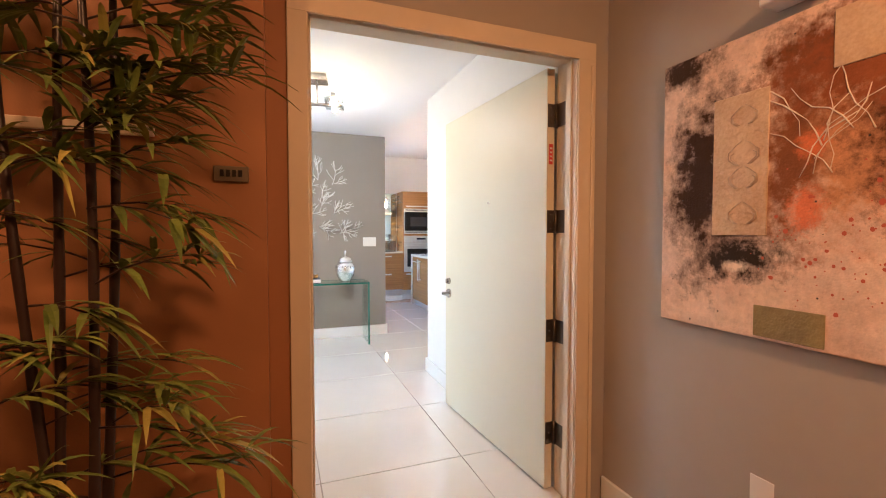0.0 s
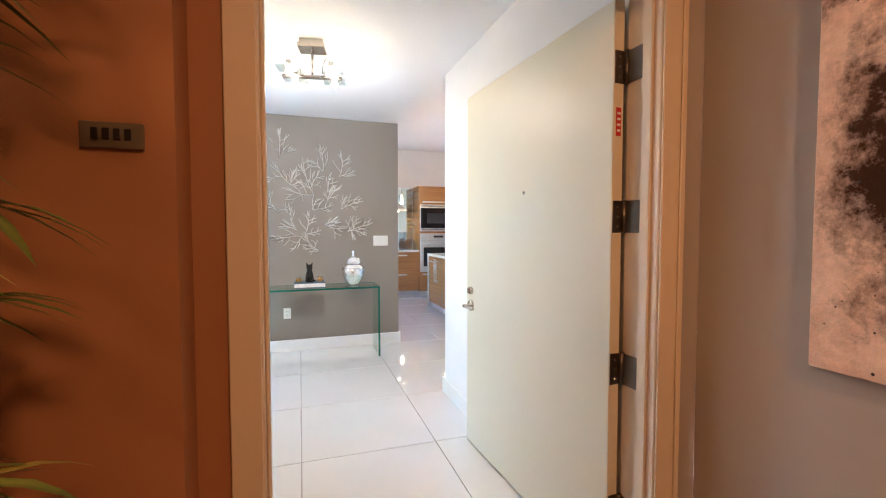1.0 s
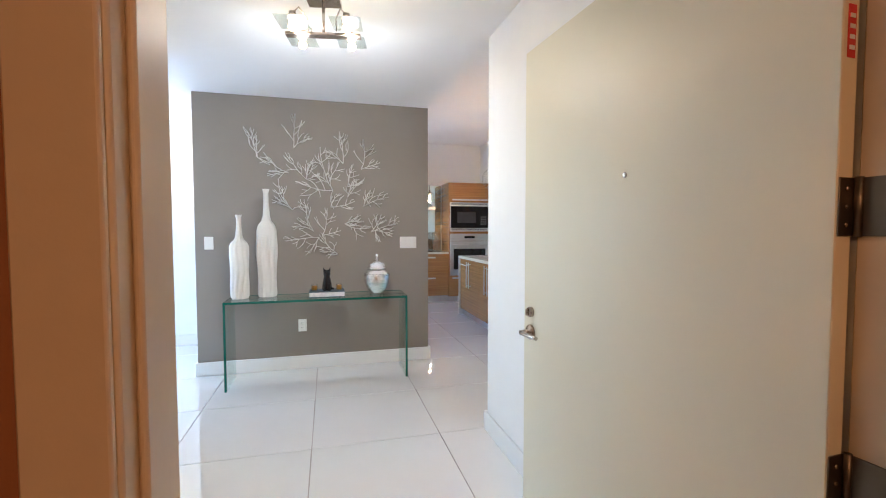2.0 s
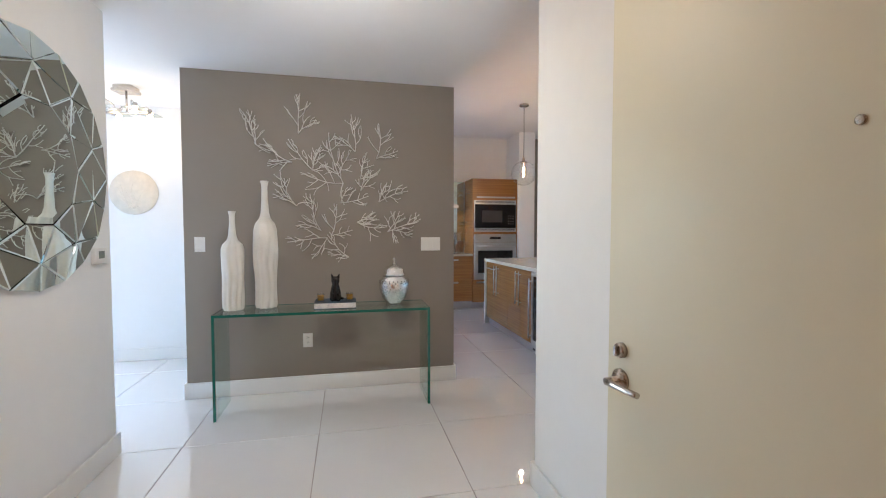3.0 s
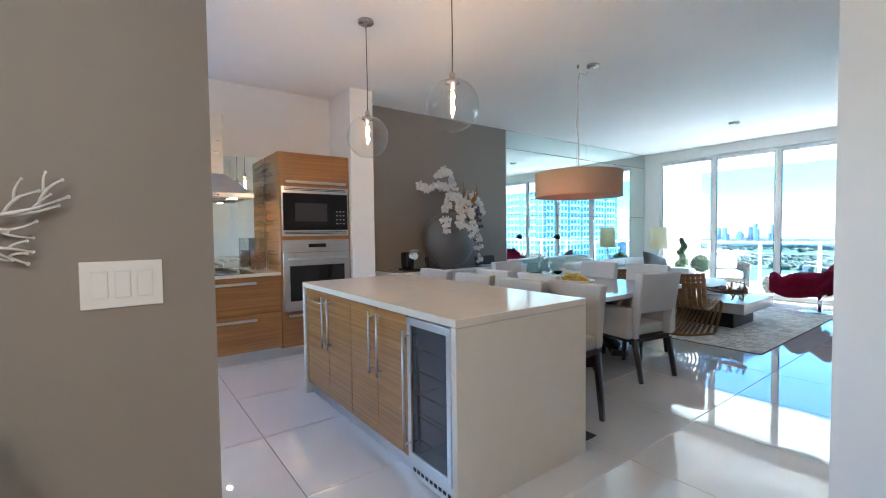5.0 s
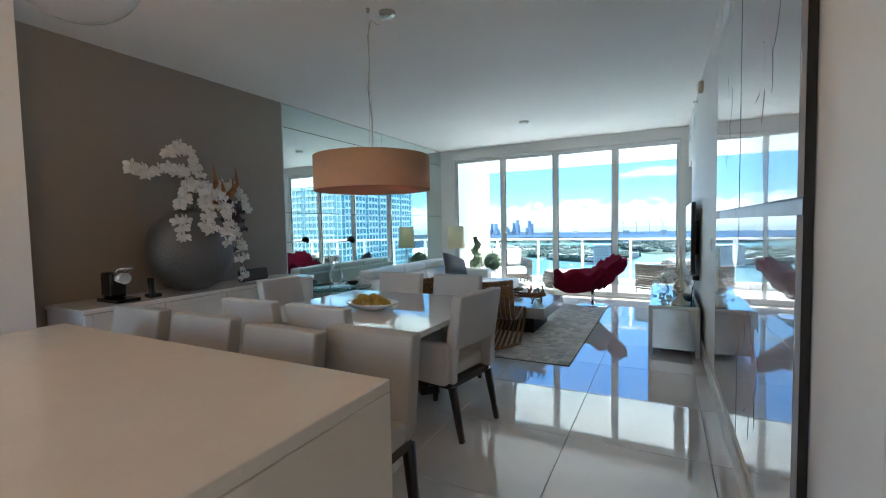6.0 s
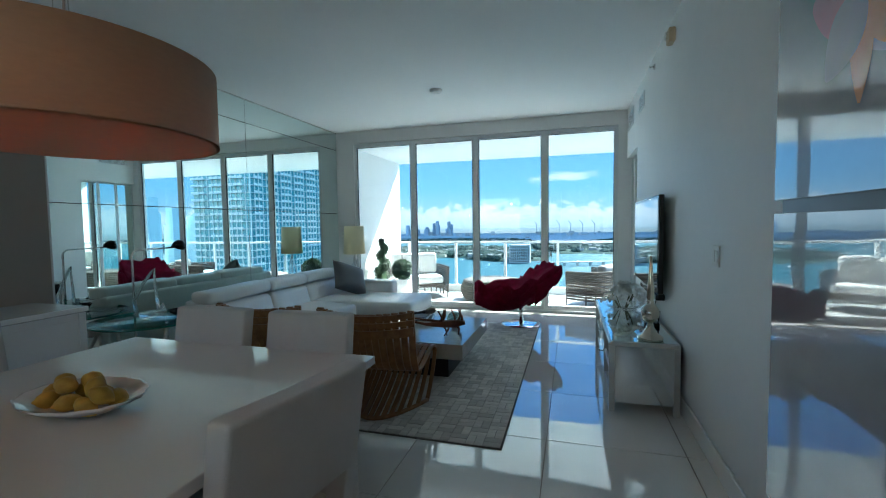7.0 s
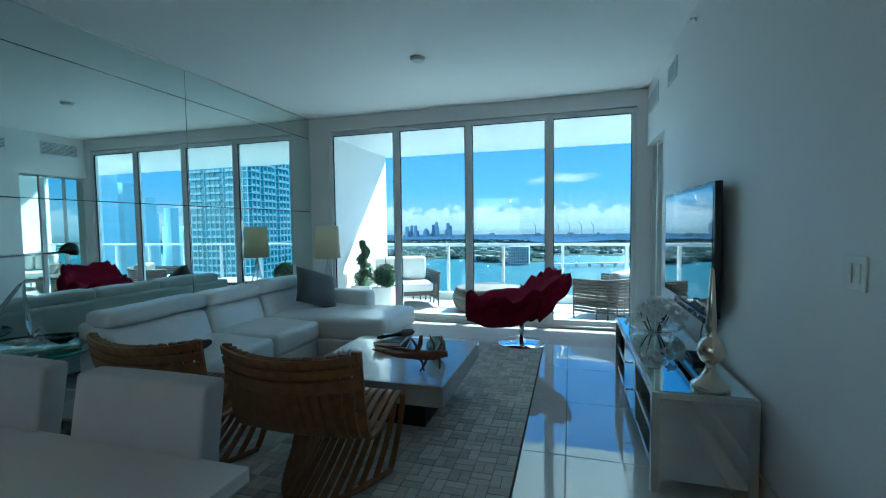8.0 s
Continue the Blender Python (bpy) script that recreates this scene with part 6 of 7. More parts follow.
def sofa():
    t = thing("sectional_sofa", (8.0, 8.25, 0), "white leather sectional sofa with a chaise and ratchet headrests", "sofa")
    def soft(s, k=0.01):
        def f(v):
            q = noise.noise(v * 3.1 + Vector((s, 0, 0))) * k + noise.noise(v * 9 + Vector((0, s, 0))) * k * 0.35
            return v + Vector((0, 0, q))
        return f
    # seat modules along the wall: local x from 0 to 1.42, the chaise beyond
    xs = (-0.16, 0.72, 1.40)
    for k, (a, b) in enumerate(zip(xs, xs[1:])):
        part("seat_base", padded(a, b - 0.004, 0.72, 1.50, 0.06, 0.25, 0.02), LEATHER, t)
        part("seat_cushion", padded(a + 0.003, b - 0.007, 0.68, 1.36, 0.252, 0.45, 0.05, soft(k, 0.016), 5), LEATHER, t)
    def lean(v):
        v.y += 0.30 * max(0, v.z - 0.40)
        return v
    bx = (-0.16, 0.72, 1.40, 2.22)
    for k, (a, b) in enumerate(zip(bx, bx[1:])):
        part("back_cushion", padded(a + 0.003, b - 0.007, 1.30, 1.52, 0.38, 0.66, 0.05, lambda v, s=k: soft(s + 9, 0.015)(lean(v)), 5), LEATHER, t)
        part("headrest", padded(a + 0.004, b - 0.008, 1.36, 1.60, 0.665, 0.79, 0.045, lambda v, s=k: soft(s + 19, 0.012)(v), 5), LEATHER, t)
    part("back_frame", padded(-0.16, 2.30, 1.52, 1.66, 0.06, 0.70, 0.03), LEATHER, t)
    part("chaise_base", padded(1.41, 2.26, 0.04, 1.50, 0.06, 0.25, 0.02), LEATHER, t)
    part("chaise_cushion", padded(1.405, 2.27, 0.0, 1.36, 0.252, 0.455, 0.055, soft(30, 0.016), 6), LEATHER, t)
    part("armrest", padded(2.275, 2.50, 0.60, 1.62, 0.06, 0.60, 0.05, soft(40, 0.01), 4), LEATHER, t)
    for x, y in ((-0.1, 0.8), (1.5, 0.1), (2.2, 0.1), (2.4, 1.5), (-0.1, 1.5)):
        part("foot", tube([(x, y, 0), (x, y, 0.06)], 0.02, 10), CHROME, t)
    # cushion leaning in the corner
    c = bmesh.new()
    bmesh.ops.create_grid(c, x_segments=16, y_segments=16, size=0.25)
    for v in c.verts:
        u, w = v.co.x / 0.25, v.co.y / 0.25
        v.co.z = 0.085 * max(0, (1 - u ** 4) * (1 - w ** 4)) ** 0.6
        v.co.x *= 1 - 0.06 * (1 - w * w)
        v.co.y *= 1 - 0.06 * (1 - u * u)
    g = c.copy()
    for v in g.verts:
        v.co.z *= -1
    join(c, g)
    bmesh.ops.remove_doubles(c, verts=c.verts[:], dist=0.001)
    cu = link("throw_pillow", smooth_all(c), material("grey_velvet", (0.10, 0.098, 0.10), 0.75, scale=14, bump=0.2, sheen=0.4))
    cu.matrix_basis = pose(10.0, 9.36, 0.66, 48, 20, -35)
    tagged(cu, "grey square velvet pillow leaning on the sofa", "pillow")
    th = link("folded_throw", padded(-0.2, 0.2, -0.13, 0.13, 0, 0.05, 0.02, soft(3, 0.02), 4), material("dark_throw", (0.03, 0.035, 0.04), 0.8, bump=0.3))
    th.matrix_basis = pose(8.06, 9.22, 0.462, 0, 0, 20)
    tagged(th, "dark folded throw on the sofa seat", "blanket")


sofa()


def floor_lamp():
    t = thing("tripod_lamp", (10.98, 9.80, 0), "tripod lamp with a cream drum shade behind the sofa", "floor lamp")
    sh = translucent(material("cream_shade", (0.72, 0.68, 0.58), 0.8, scale=20, bump=0.1), (0.95, 0.90, 0.74), 0.75)
    part("shade", lathe([(0.175, 0.93), (0.155, 1.38), (0.151, 1.38), (0.171, 0.93)], 40), sh, t, "cream fabric shade")
    part("pole", tube([(0, 0, 0.86), (0, 0, 1.15)], 0.008, 8), STEEL, t)
    for a in (80, 200, 320):
        d = Vector((math.cos(radians(a)), math.sin(radians(a)), 0))
        part("leg", tube([d * 0.01 + Vector((0, 0, 0.88)), d * 0.22], [0.008, 0.007], 8), STEEL, t)
    part("collar", lathe([(0.02, 0.84), (0.022, 0.87), (0.012, 0.9), (0, 0.9)], 16), STEEL, t)


floor_lamp()


def side_table():
    t = thing("glass_side_table", (7.50, 9.91, 0.03), "round glass side table on curved dark legs", "table")
    part("top", lathe([(0, 0.568), (0.435, 0.568), (0.44, 0.574), (0.435, 0.58), (0, 0.58)], 56), GREENGLASS, t)
    part("rim", lathe([(0.434, 0.566), (0.441, 0.566), (0.441, 0.582), (0.434, 0.582), (0.434, 0.566)], 56), GLASSEDGE, t)
    for a in (20, 140, 260):
        d = Vector((math.cos(radians(a)), math.sin(radians(a)), 0))
        part("leg", tube([d * 0.24 + Vector((0, 0, 0.567)), d * 0.22 + Vector((0, 0, 0.4)), d * 0.12 + Vector((0, 0, 0.2)), d * 0.26 + Vector((0, 0, 0.015))], 0.016, 10), STEEL, t)
    part("lower_ring", lathe([(0.20, -0.03), (0.27, -0.03), (0.27, 0.014), (0.20, 0.014), (0.20, -0.03)], 40), DARKWOOD, t)
    s = thing("glass_sailboat", (7.50, 9.90, 0.613), "clear crystal sailboat sculpture", "sculpture", turn=-20)
    cr = material("crystal", (0.80, 0.86, 0.88), 0.03, transmission=0.85, coat=0.3)
    hull = lathe([(0, 0), (0.05, 0.004), (0.10, 0.03), (0.115, 0.055), (0.10, 0.055), (0, 0.03)], 24)
    sculpt(hull, lambda v: Vector((v.x * 1.15, v.y * 0.5, v.z)))
    part("hull", hull, cr, s)
    part("sail", tube([(-0.10, 0, 0.05), (-0.12, 0, 0.16), (-0.06, 0, 0.28), (0.02, 0, 0.40), (0.045, 0, 0.43), (0.04, 0, 0.36), (0.05, 0, 0.2), (0.06, 0, 0.06)], [0.016, 0.017, 0.014, 0.009, 0.005, 0.009, 0.013, 0.015], 10), cr, s)
    part("sail", tube([(0.06, 0, 0.055), (0.10, 0, 0.10), (0.11, 0, 0.06)], [0.018, 0.02, 0.012], 10), cr, s)
    b = thing("small_bowl", (7.68, 9.80, 0.613), "small dark glass bowl", "bowl")
    part("bowl", lathe([(0, 0), (0.03, 0), (0.06, 0.02), (0.075, 0.05), (0.071, 0.05), (0.055, 0.024), (0, 0.01)], 28), BLACKGLASS, b)


side_table()


def reading_lamp():
    t = thing("reading_lamp", (7.42, 9.98, 0), "chrome reading floor lamp with a small egg-shaped head", "floor lamp")
    part("base", lathe([(0, 0), (0.13, 0), (0.13, 0.012), (0.02, 0.02), (0, 0.02)], 36), CHROME, t)
    pts = [(0, 0, 0.02), (0, 0, 1.15)] + [(0.05 - 0.05 * math.cos(a), -0.0, 1.15 + 0.05 * math.sin(a)) for a in (0.4, 0.8, 1.2, 1.57)] + [(0.40, -0.02, 1.205)]
    part("pole", tube(pts, 0.009, 10), CHROME, t)
    hd = bmesh.new()
    add_lathe(hd, [(0.0, 0.075), (0.03, 0.068), (0.052, 0.035), (0.056, 0), (0.052, 0), (0.045, 0.035), (0, 0.06)], 24)
    part("head", hd, BLACKGLASS, t, "dark polished lamp head").matrix_basis = pose(0.43, -0.02, 1.20, 0, 25)


reading_lamp()


def petal_chair():
    t = thing("swivel_petal_chair", (10.60, 7.09, 0.011), "crimson pleated swivel chair like an open flower on a chrome disc", "chair")
    part("base_disc", lathe([(0, 0), (0.268, 0), (0.273, 0.006), (0.258, 0.012), (0.04, 0.02), (0, 0.02)], 48), CHROME, t)
    part("post", lathe([(0.03, 0.018), (0.028, 0.30), (0, 0.30)], 24), CHROME, t)
    red = material("crimson_wool", (0.21, 0.004, 0.032), 1.0, second=(0.12, 0.002, 0.017), scale=14, bump=0.3, bump_scale=160, spec=0.08)
    rnd = random.Random(12)
    # a scooped shell of overlapping pleated petals; the long axis runs from the low foot rest to the high back
    axis = Vector((0.35, -0.94, 0)).normalized()
    cross = Vector((-axis.y, axis.x, 0))
    spine = [(-0.62, 0.36), (-0.45, 0.36), (-0.25, 0.41), (-0.05, 0.45), (0.12, 0.53), (0.26, 0.63), (0.38, 0.72), (0.48, 0.76)]

    def at_spine(f):
        g = f * (len(spine) - 1)
        i = min(int(g), len(spine) - 2)
        a, b = spine[i], spine[i + 1]
        return a[0] + (b[0] - a[0]) * (g - i), a[1] + (b[1] - a[1]) * (g - i)

    def shell(f0, f1, w0, lift, seed, name, thick=0.04):
        bm = bmesh.new()
        nu, nv = 22, 26
        grid = []
        for i in range(nu):
            f = f0 + (f1 - f0) * i / (nu - 1)
            x, z = at_spine(f)
            wid = w0 * (0.40 + 0.60 * min(1, f / 0.28) ** 0.6) * (0.62 + 0.38 * math.sin(math.pi * min(1, max(0, f * 0.8 + 0.18))))
            row = []
            for j in range(nv):
                u = 2 * j / (nv - 1) - 1
                ruff = 0.010 * math.sin(8 * u + seed + 3 * f) + 0.022 * math.sin(23 * f + 5 * u + seed) + 0.02 * noise.noise(Vector((u * 3, f * 6, seed)))
                edge = abs(u) ** 3
                p = axis * (x + ruff * 0.6) + cross * (u * wid * (1 + 0.05 * math.sin(17 * f + seed))) + Vector((0, 0, z + lift + 0.16 * u * u * (1 - 0.75 * f) + ruff * (0.6 + edge) + 0.03 * edge * math.sin(29 * f + seed)))
                row.append(bm.verts.new(p))
            grid.append(row)
        for a, b in zip(grid, grid[1:]):
            for k in range(nv - 1):
                bm.faces.new((a[k], a[k + 1], b[k + 1], b[k]))
        r = bmesh.ops.extrude_face_region(bm, geom=bm.faces[:])
        for v in r["geom"]:
            if isinstance(v, bmesh.types.BMVert):
                g = min(1, max(0, (v.co.dot(axis) + 0.62) / 1.09))
                v.co.z -= thick * (0.25 + 0.75 * math.sin(math.pi * (0.08 + 0.84 * g))) + 0.01 * noise.noise(v.co * 8)
        part(name, smooth_all(bm), red, t)

    shell(0.0, 1.0, 0.38, 0.03, 1.0, "seat_shell", 0.25)
    shell(0.0, 0.45, 0.42, -0.01, 2.2, "petal", 0.10)
    shell(0.55, 1.0, 0.44, -0.03, 4.1, "petal", 0.24)
    shell(0.30, 0.72, 0.44, -0.04, 6.4, "petal", 0.10)


petal_chair()


def tv_cabinet():
    x0, x1, y0, y1, h = 8.0, 9.80, 5.70, 6.17, 0.515
    t = thing("media_cabinet", (x0, y0, 0), "low mirrored media cabinet with open shelves and drawers", "cabinet")
    w, d = x1 - x0, y1 - y0
    silver = material("antique_mirror_panel", (0.62, 0.64, 0.64), 0.10, 1.0, scale=4, fine=0.7)
    edge = material("silver_leaf_trim", (0.55, 0.54, 0.50), 0.3, 0.9, scale=12)
    part("top", box(0, w, 0, d, h - 0.03, h, 0.003), edge, t)
    part("top_mirror", box(0.02, w - 0.02, 0.02, d - 0.02, h + 0.0005, h + 0.004), MIRROR, t)
    part("bottom", box(0.02, w - 0.02, 0.02, d - 0.02, 0.07, 0.10), edge, t)
    for x in (0.0, w - 0.04):
        for y in (0.0, d - 0.04):
            part("corner_post", box(x, x + 0.04, y, y + 0.04, 0, h - 0.031, 0.002, 1), edge, t)
        part("end_panel", box(x + 0.008, x + 0.032, 0.041, d - 0.041, 0.07, h - 0.032), silver, t, "mirrored end panel")
    part("back", box(0.04, w - 0.04, 0.01, 0.02, 0.07, h - 0.032), DARKWOOD, t)
    for x in (0.60, 1.18):
        part("divider", box(x, x + 0.02, 0.03, d - 0.01, 0.10, h - 0.032), edge, t)
    for a, b in ((0.041, 0.598), (1.202, w - 0.041)):
        part("shelf", box(a, b, 0.03, d - 0.03, 0.275, 0.292), silver, t)
        part("shelf_edge", box(a, b, d - 0.03, d - 0.012, 0.268, 0.298, 0.002, 1), edge, t)
    for z0, z1 in ((0.102, 0.285), (0.29, h - 0.034)):
        dr = part("drawer", box(0.622, 1.178, 0.05, d - 0.006, z0, z1, 0.002, 1), MIRROR, t, "mirrored drawer")
        part("knob", lathe([(0.006, 0), (0.006, 0.012), (0.013, 0.018), (0.011, 0.026), (0, 0.028)], 16), CHROME, dr).matrix_basis = pose(0.90, d - 0.006, (z0 + z1) / 2, -90)
    for k in range(9):
        a = 0.06 + 0.055 * k
        bk = thing("magazine", (x0 + a, y0 + 0.1, 0.1005), "upright magazine on the lower shelf", "magazine", "magazines in the media cabinet")
        part("cover", box(0, 0.012, 0, 0.24, 0, 0.16, 0.001, 1), material("magazine_paper", (0.6, 0.6, 0.58), 0.5) if k == 0 else bpy.data.materials["magazine_paper"], bk)
    dv = thing("media_player", (x0 + 1.3, y0 + 0.08, 0.293), "slim black media player on the shelf", "media player")
    part("case", box(0, 0.36, 0, 0.28, 0, 0.05, 0.004), BLACKGLASS, dv)
    part("display", box(0.12, 0.24, 0.281, 0.2825, 0.015, 0.03), material("key_grey_panel", (0.2, 0.2, 0.22), 0.3), dv)
    f = thing("silver_finial", (8.12, 5.88, h + 0.0045), "tall silver finial with a ball and spire on a round foot", "ornament")
    gold = material("champagne_silver", (0.70, 0.62, 0.50), 0.18, 1.0, scale=8, bump=0.1)
    part("finial", lathe([(0, 0), (0.088, 0), (0.09, 0.018), (0.082, 0.026), (0.05, 0.05), (0.028, 0.09), (0.02, 0.125), (0.045, 0.14), (0.06, 0.17), (0.064, 0.195), (0.058, 0.225), (0.035, 0.255),
                              (0.022, 0.265), (0.027, 0.278), (0.018, 0.29), (0.027, 0.305), (0.018, 0.44), (0.009, 0.60), (0, 0.615)], 36), gold, f)
    o = thing("orchid_bowl", (9.28, 5.94, h + 0.0045), "low glass bowl of white orchids", "plant")
    part("glass_bowl", lathe([(0, 0), (0.12, 0), (0.165, 0.03), (0.18, 0.06), (0.175, 0.06), (0.155, 0.03), (0, 0.008)], 36), CLEAR, o)
    rnd = random.Random(77)
    for k in range(64):
        a, e = rnd.uniform(0, 6.28), rnd.uniform(-0.1, 1.5)
        n = Vector((math.cos(a) * math.cos(e), math.sin(a) * math.cos(e), math.sin(e)))
        fl = bmesh.new()
        q = rnd.uniform(0.75, 1.3)
        petals(fl, Vector((n.x * 0.15 * q, n.y * 0.17 * q, 0.08 + n.z * 0.16 * q)), n + Vector((rnd.gauss(0, 0.5), rnd.gauss(0, 0.5), rnd.gauss(0, 0.3))), Vector((rnd.gauss(0, 0.4), 0.2, 1)), rnd.uniform(0.036, 0.052))
        part("flower", fl, PETAL, o)
    for k in range(10):
        a = rnd.uniform(0, 6.28)
        part("stem", tube([(0.04 * math.cos(a), 0.04 * math.sin(a), 0.012), (0.11 * math.cos(a), 0.11 * math.sin(a), 0.14)], 0.004, 6), STEM, o)
    r = thing("router_box", (8.62, 5.80, h + 0.0045), "small black router with a stubby antenna", "router")
    part("case", box(-0.09, 0.09, -0.06, 0.06, 0, 0.03, 0.006), BLACKGLASS, r)
    part("antenna", tube([(-0.07, -0.05, 0.03), (-0.07, -0.06, 0.13)], 0.006, 8), BLACKGLASS, r)


tv_cabinet()


def television():
    t = thing("television", (8.53, 5.662, 0.79), "wall-mounted flat television, switched off", "television")
    part("wall_mount", box(0.45, 0.90, 0.001, 0.055, 0.2, 0.6), BLACKGLASS, t)
    part("bezel", box(0.0, 1.345, 0.056, 0.098, 0.0, 0.81, 0.006), BLACKGLASS, t, "glossy black frame")
    part("screen", box(0.03, 1.315, 0.0985, 0.1005, 0.05, 0.78), material("dark_screen", (0.008, 0.009, 0.01), 0.03, coat=1.0, spec=1.0), t, "dark glossy screen")
    b = thing("sound_bar", (8.75, 5.662, 0.70), "slim black sound bar under the television", "speaker")
    part("housing", box(0, 0.9, 0.0, 0.07, 0, 0.055, 0.01), BLACKGLASS, b)
    part("cable", tube([(0.2, 0.03, 0), (0.19, 0.05, -0.08), (0.22, 0.04, -0.17)], 0.004, 6), BLACKGLASS, b)


television()


def vent(x0, x1, z0, z1, label):
    t = thing("air_vent", (x0, YR, z0), label, "air vent", "wall vents")
    w, h = x1 - x0, z1 - z0
    bm = box(0, w, 0.001, 0.012, 0, 0.02, 0.002, 1)
    add_box(bm, 0, w, 0.001, 0.012, h - 0.02, h, 0.002, 1)
    add_box(bm, 0, 0.02, 0.001, 0.012, 0.02, h - 0.02, 0.002, 1)
    add_box(bm, w - 0.02, w, 0.001, 0.012, 0.02, h - 0.02, 0.002, 1)
    part("frame", bm, ALU, t)
    part("backing", box(0.02, w - 0.02, 0.001, 0.003, 0.02, h - 0.02), DARKWOOD, t)
    k = 0.03
    while k < h - 0.03:
        part("slat", box(0.02, w - 0.02, -0.004, 0.004, -0.002, 0.012, 0, 1, Matrix.Translation((0, 0.008, k)) @ Matrix.Rotation(radians(35), 4, "X")), ALU, t)
        k += 0.022


vent(9.99, 10.36, 2.66, 2.84, "white louvred air vent high on the wall")
vent(10.82, 11.40, 2.66, 2.88, "wide white louvred air vent near the window")
vent(6.35, 6.75, 2.70, 2.90, "white louvred air vent above the panels")
a = thing("alarm_strobe", (8.56, YR + 0.001, 2.84), "cream fire alarm strobe high on the wall", "alarm")
part("housing", box(-0.06, 0.06, 0, 0.05, -0.055, 0.055, 0.012), material("ivory_plastic", (0.55, 0.44, 0.28), 0.4), a)
part("lens", box(-0.03, 0.03, 0.05, 0.07, -0.02, 0.03, 0.008), CLEAR, a)
a = thing("sprinkler_head", (9.38, YR + 0.001, 2.88), "small chrome sidewall sprinkler head", "sprinkler")
part("escutcheon", lathe([(0, 0), (0.03, 0), (0.022, 0.012), (0, 0.014)], 20), CHROME, a).matrix_basis = pose(0, 0, 0, -90)
part("nozzle", tube([(0, 0.01, 0), (0, 0.05, 0)], 0.009, 10), CHROME, a)
part("deflector", box(-0.02, 0.02, 0.05, 0.053, -0.012, 0.012, 0.001, 1), CHROME, a)
a = thing("smoke_detector", (9.75, 8.0, H), "flat white ceiling smoke detector", "smoke detector")
part("housing", lathe([(0, 0), (0.075, 0), (0.07, -0.022), (0.04, -0.03), (0, -0.03)], 32), PLATE, a)
part("grille_ring", lathe([(0.055, -0.0255), (0.06, -0.030), (0.05, -0.033), (0.048, -0.0285)], 32), ALU, a)

# ---- balcony ----
def railing():
    t = thing("balcony_railing", (BALC_X - 0.12, 0, 0), "white metal balcony railing with clear glass panels", "railing")
    part("top_rail", box(-0.03, 0.03, 1.2, 10.10, 0.985, 1.03, 0.006), ALU, t)
    part("curb", box(-0.06, 0.06, 1.2, 10.10, -0.03, 0.10, 0.004, 1), TRIM, t)
    y = 1.415
    while y < 10.05:
        part("post", box(-0.025, 0.025, y, y + 0.05, 0.10, 0.985, 0.003, 1), ALU, t)
        part("glass_panel", box(-0.004, 0.004, y + 0.065, y + 1.035, 0.14, 0.95), PANE, t)
        y += 1.05


railing()
WICKER = material("grey_wicker", (0.12, 0.10, 0.085), 0.7, second=(0.07, 0.06, 0.05), scale=40, bump=0.6, bump_scale=120)
# darker copy of the white canvas: shade on the armchair pillow is painted in
SHADED_CANVAS = material("shaded_canvas", (0.30, 0.29, 0.28), 0.85, bump=0.1, bump_scale=80)
CANVAS = material("white_canvas", (0.72, 0.71, 0.69), 0.85, bump=0.1, bump_scale=80)


def wicker_seat(name, x, y, turn, width, label):
    """Faces local -y; woven tub with loose cushions."""
    t = thing(name, (x, y, -0.03), label, "sofa" if width > 1 else "chair", turn=turn)
    w = width / 2
    for z in [0.12 + 0.045 * k for k in range(12)]:
        pts = []
        for k in range(25):
            u = k / 24
            a = math.pi * u
            flare = 1 + 0.12 * (z - 0.12)
            drop = 0.18 * max(0, (z - 0.40)) * (abs(math.cos(a)) ** 2)
            pts.append((w * flare * math.cos(a) * (abs(math.cos(a)) ** -0.35 if abs(math.cos(a)) > 0.02 else 1) if abs(math.cos(a)) > 0.02 else 0, -0.34 + 0.74 * flare * math.sin(a) ** 0.55, z - drop))
        part("woven_band", tube(pts, 0.019, 6), WICKER, t)
    for k in range(13):
        a = math.pi * k / 12
        c = math.cos(a)
        px = w * c * (abs(c) ** -0.35) if abs(c) > 0.02 else 0
        part("rib", tube([(px, -0.34 + 0.74 * math.sin(a) ** 0.55, 0.0), (px * 1.06, -0.34 + 0.78 * math.sin(a) ** 0.55, 0.62 - 0.04 * abs(c))], 0.012, 6), WICKER, t)
    part("seat_deck", box(-w + 0.06, w - 0.06, -0.36, 0.30, 0.20, 0.27, 0.01), WICKER, t)
    part("seat_cushion", padded(-w + 0.08, w - 0.08, -0.38, 0.26, 0.272, 0.42, 0.05), CANVAS, t)
    n = 2 if width > 1 else 1
    for k in range(n):
        a = -w + 0.1 + (2 * w - 0.2) * k / n
        part("back_pillow", padded(a, a + (2 * w - 0.2) / n - 0.02, 0.12, 0.30, 0.43, 0.84 if n > 1 else 0.70, 0.06), CANVAS if n > 1 else SHADED_CANVAS, t)


wicker_seat("wicker_loveseat", 12.80, 9.42, -62, 1.15, "grey wicker outdoor loveseat with white cushions on the balcony")
wicker_seat("wicker_armchair", 12.55, 6.00, 150, 0.85, "dark grey wicker armchair on the balcony, back pillow greyed for shade")
ot = thing("wicker_ottoman", (12.65, 7.85, -0.03), "round woven wicker ottoman on the balcony", "ottoman")
for k in range(8):
    z = 0.06 + k * 0.042
    r = 0.52 + 0.05 * math.sin(math.pi * k / 7)
    part("woven_ring", tube([(r * math.cos(a), r * math.sin(a), z) for a in [2 * math.pi * q / 40 for q in range(41)]], 0.024, 6), WICKER, ot)
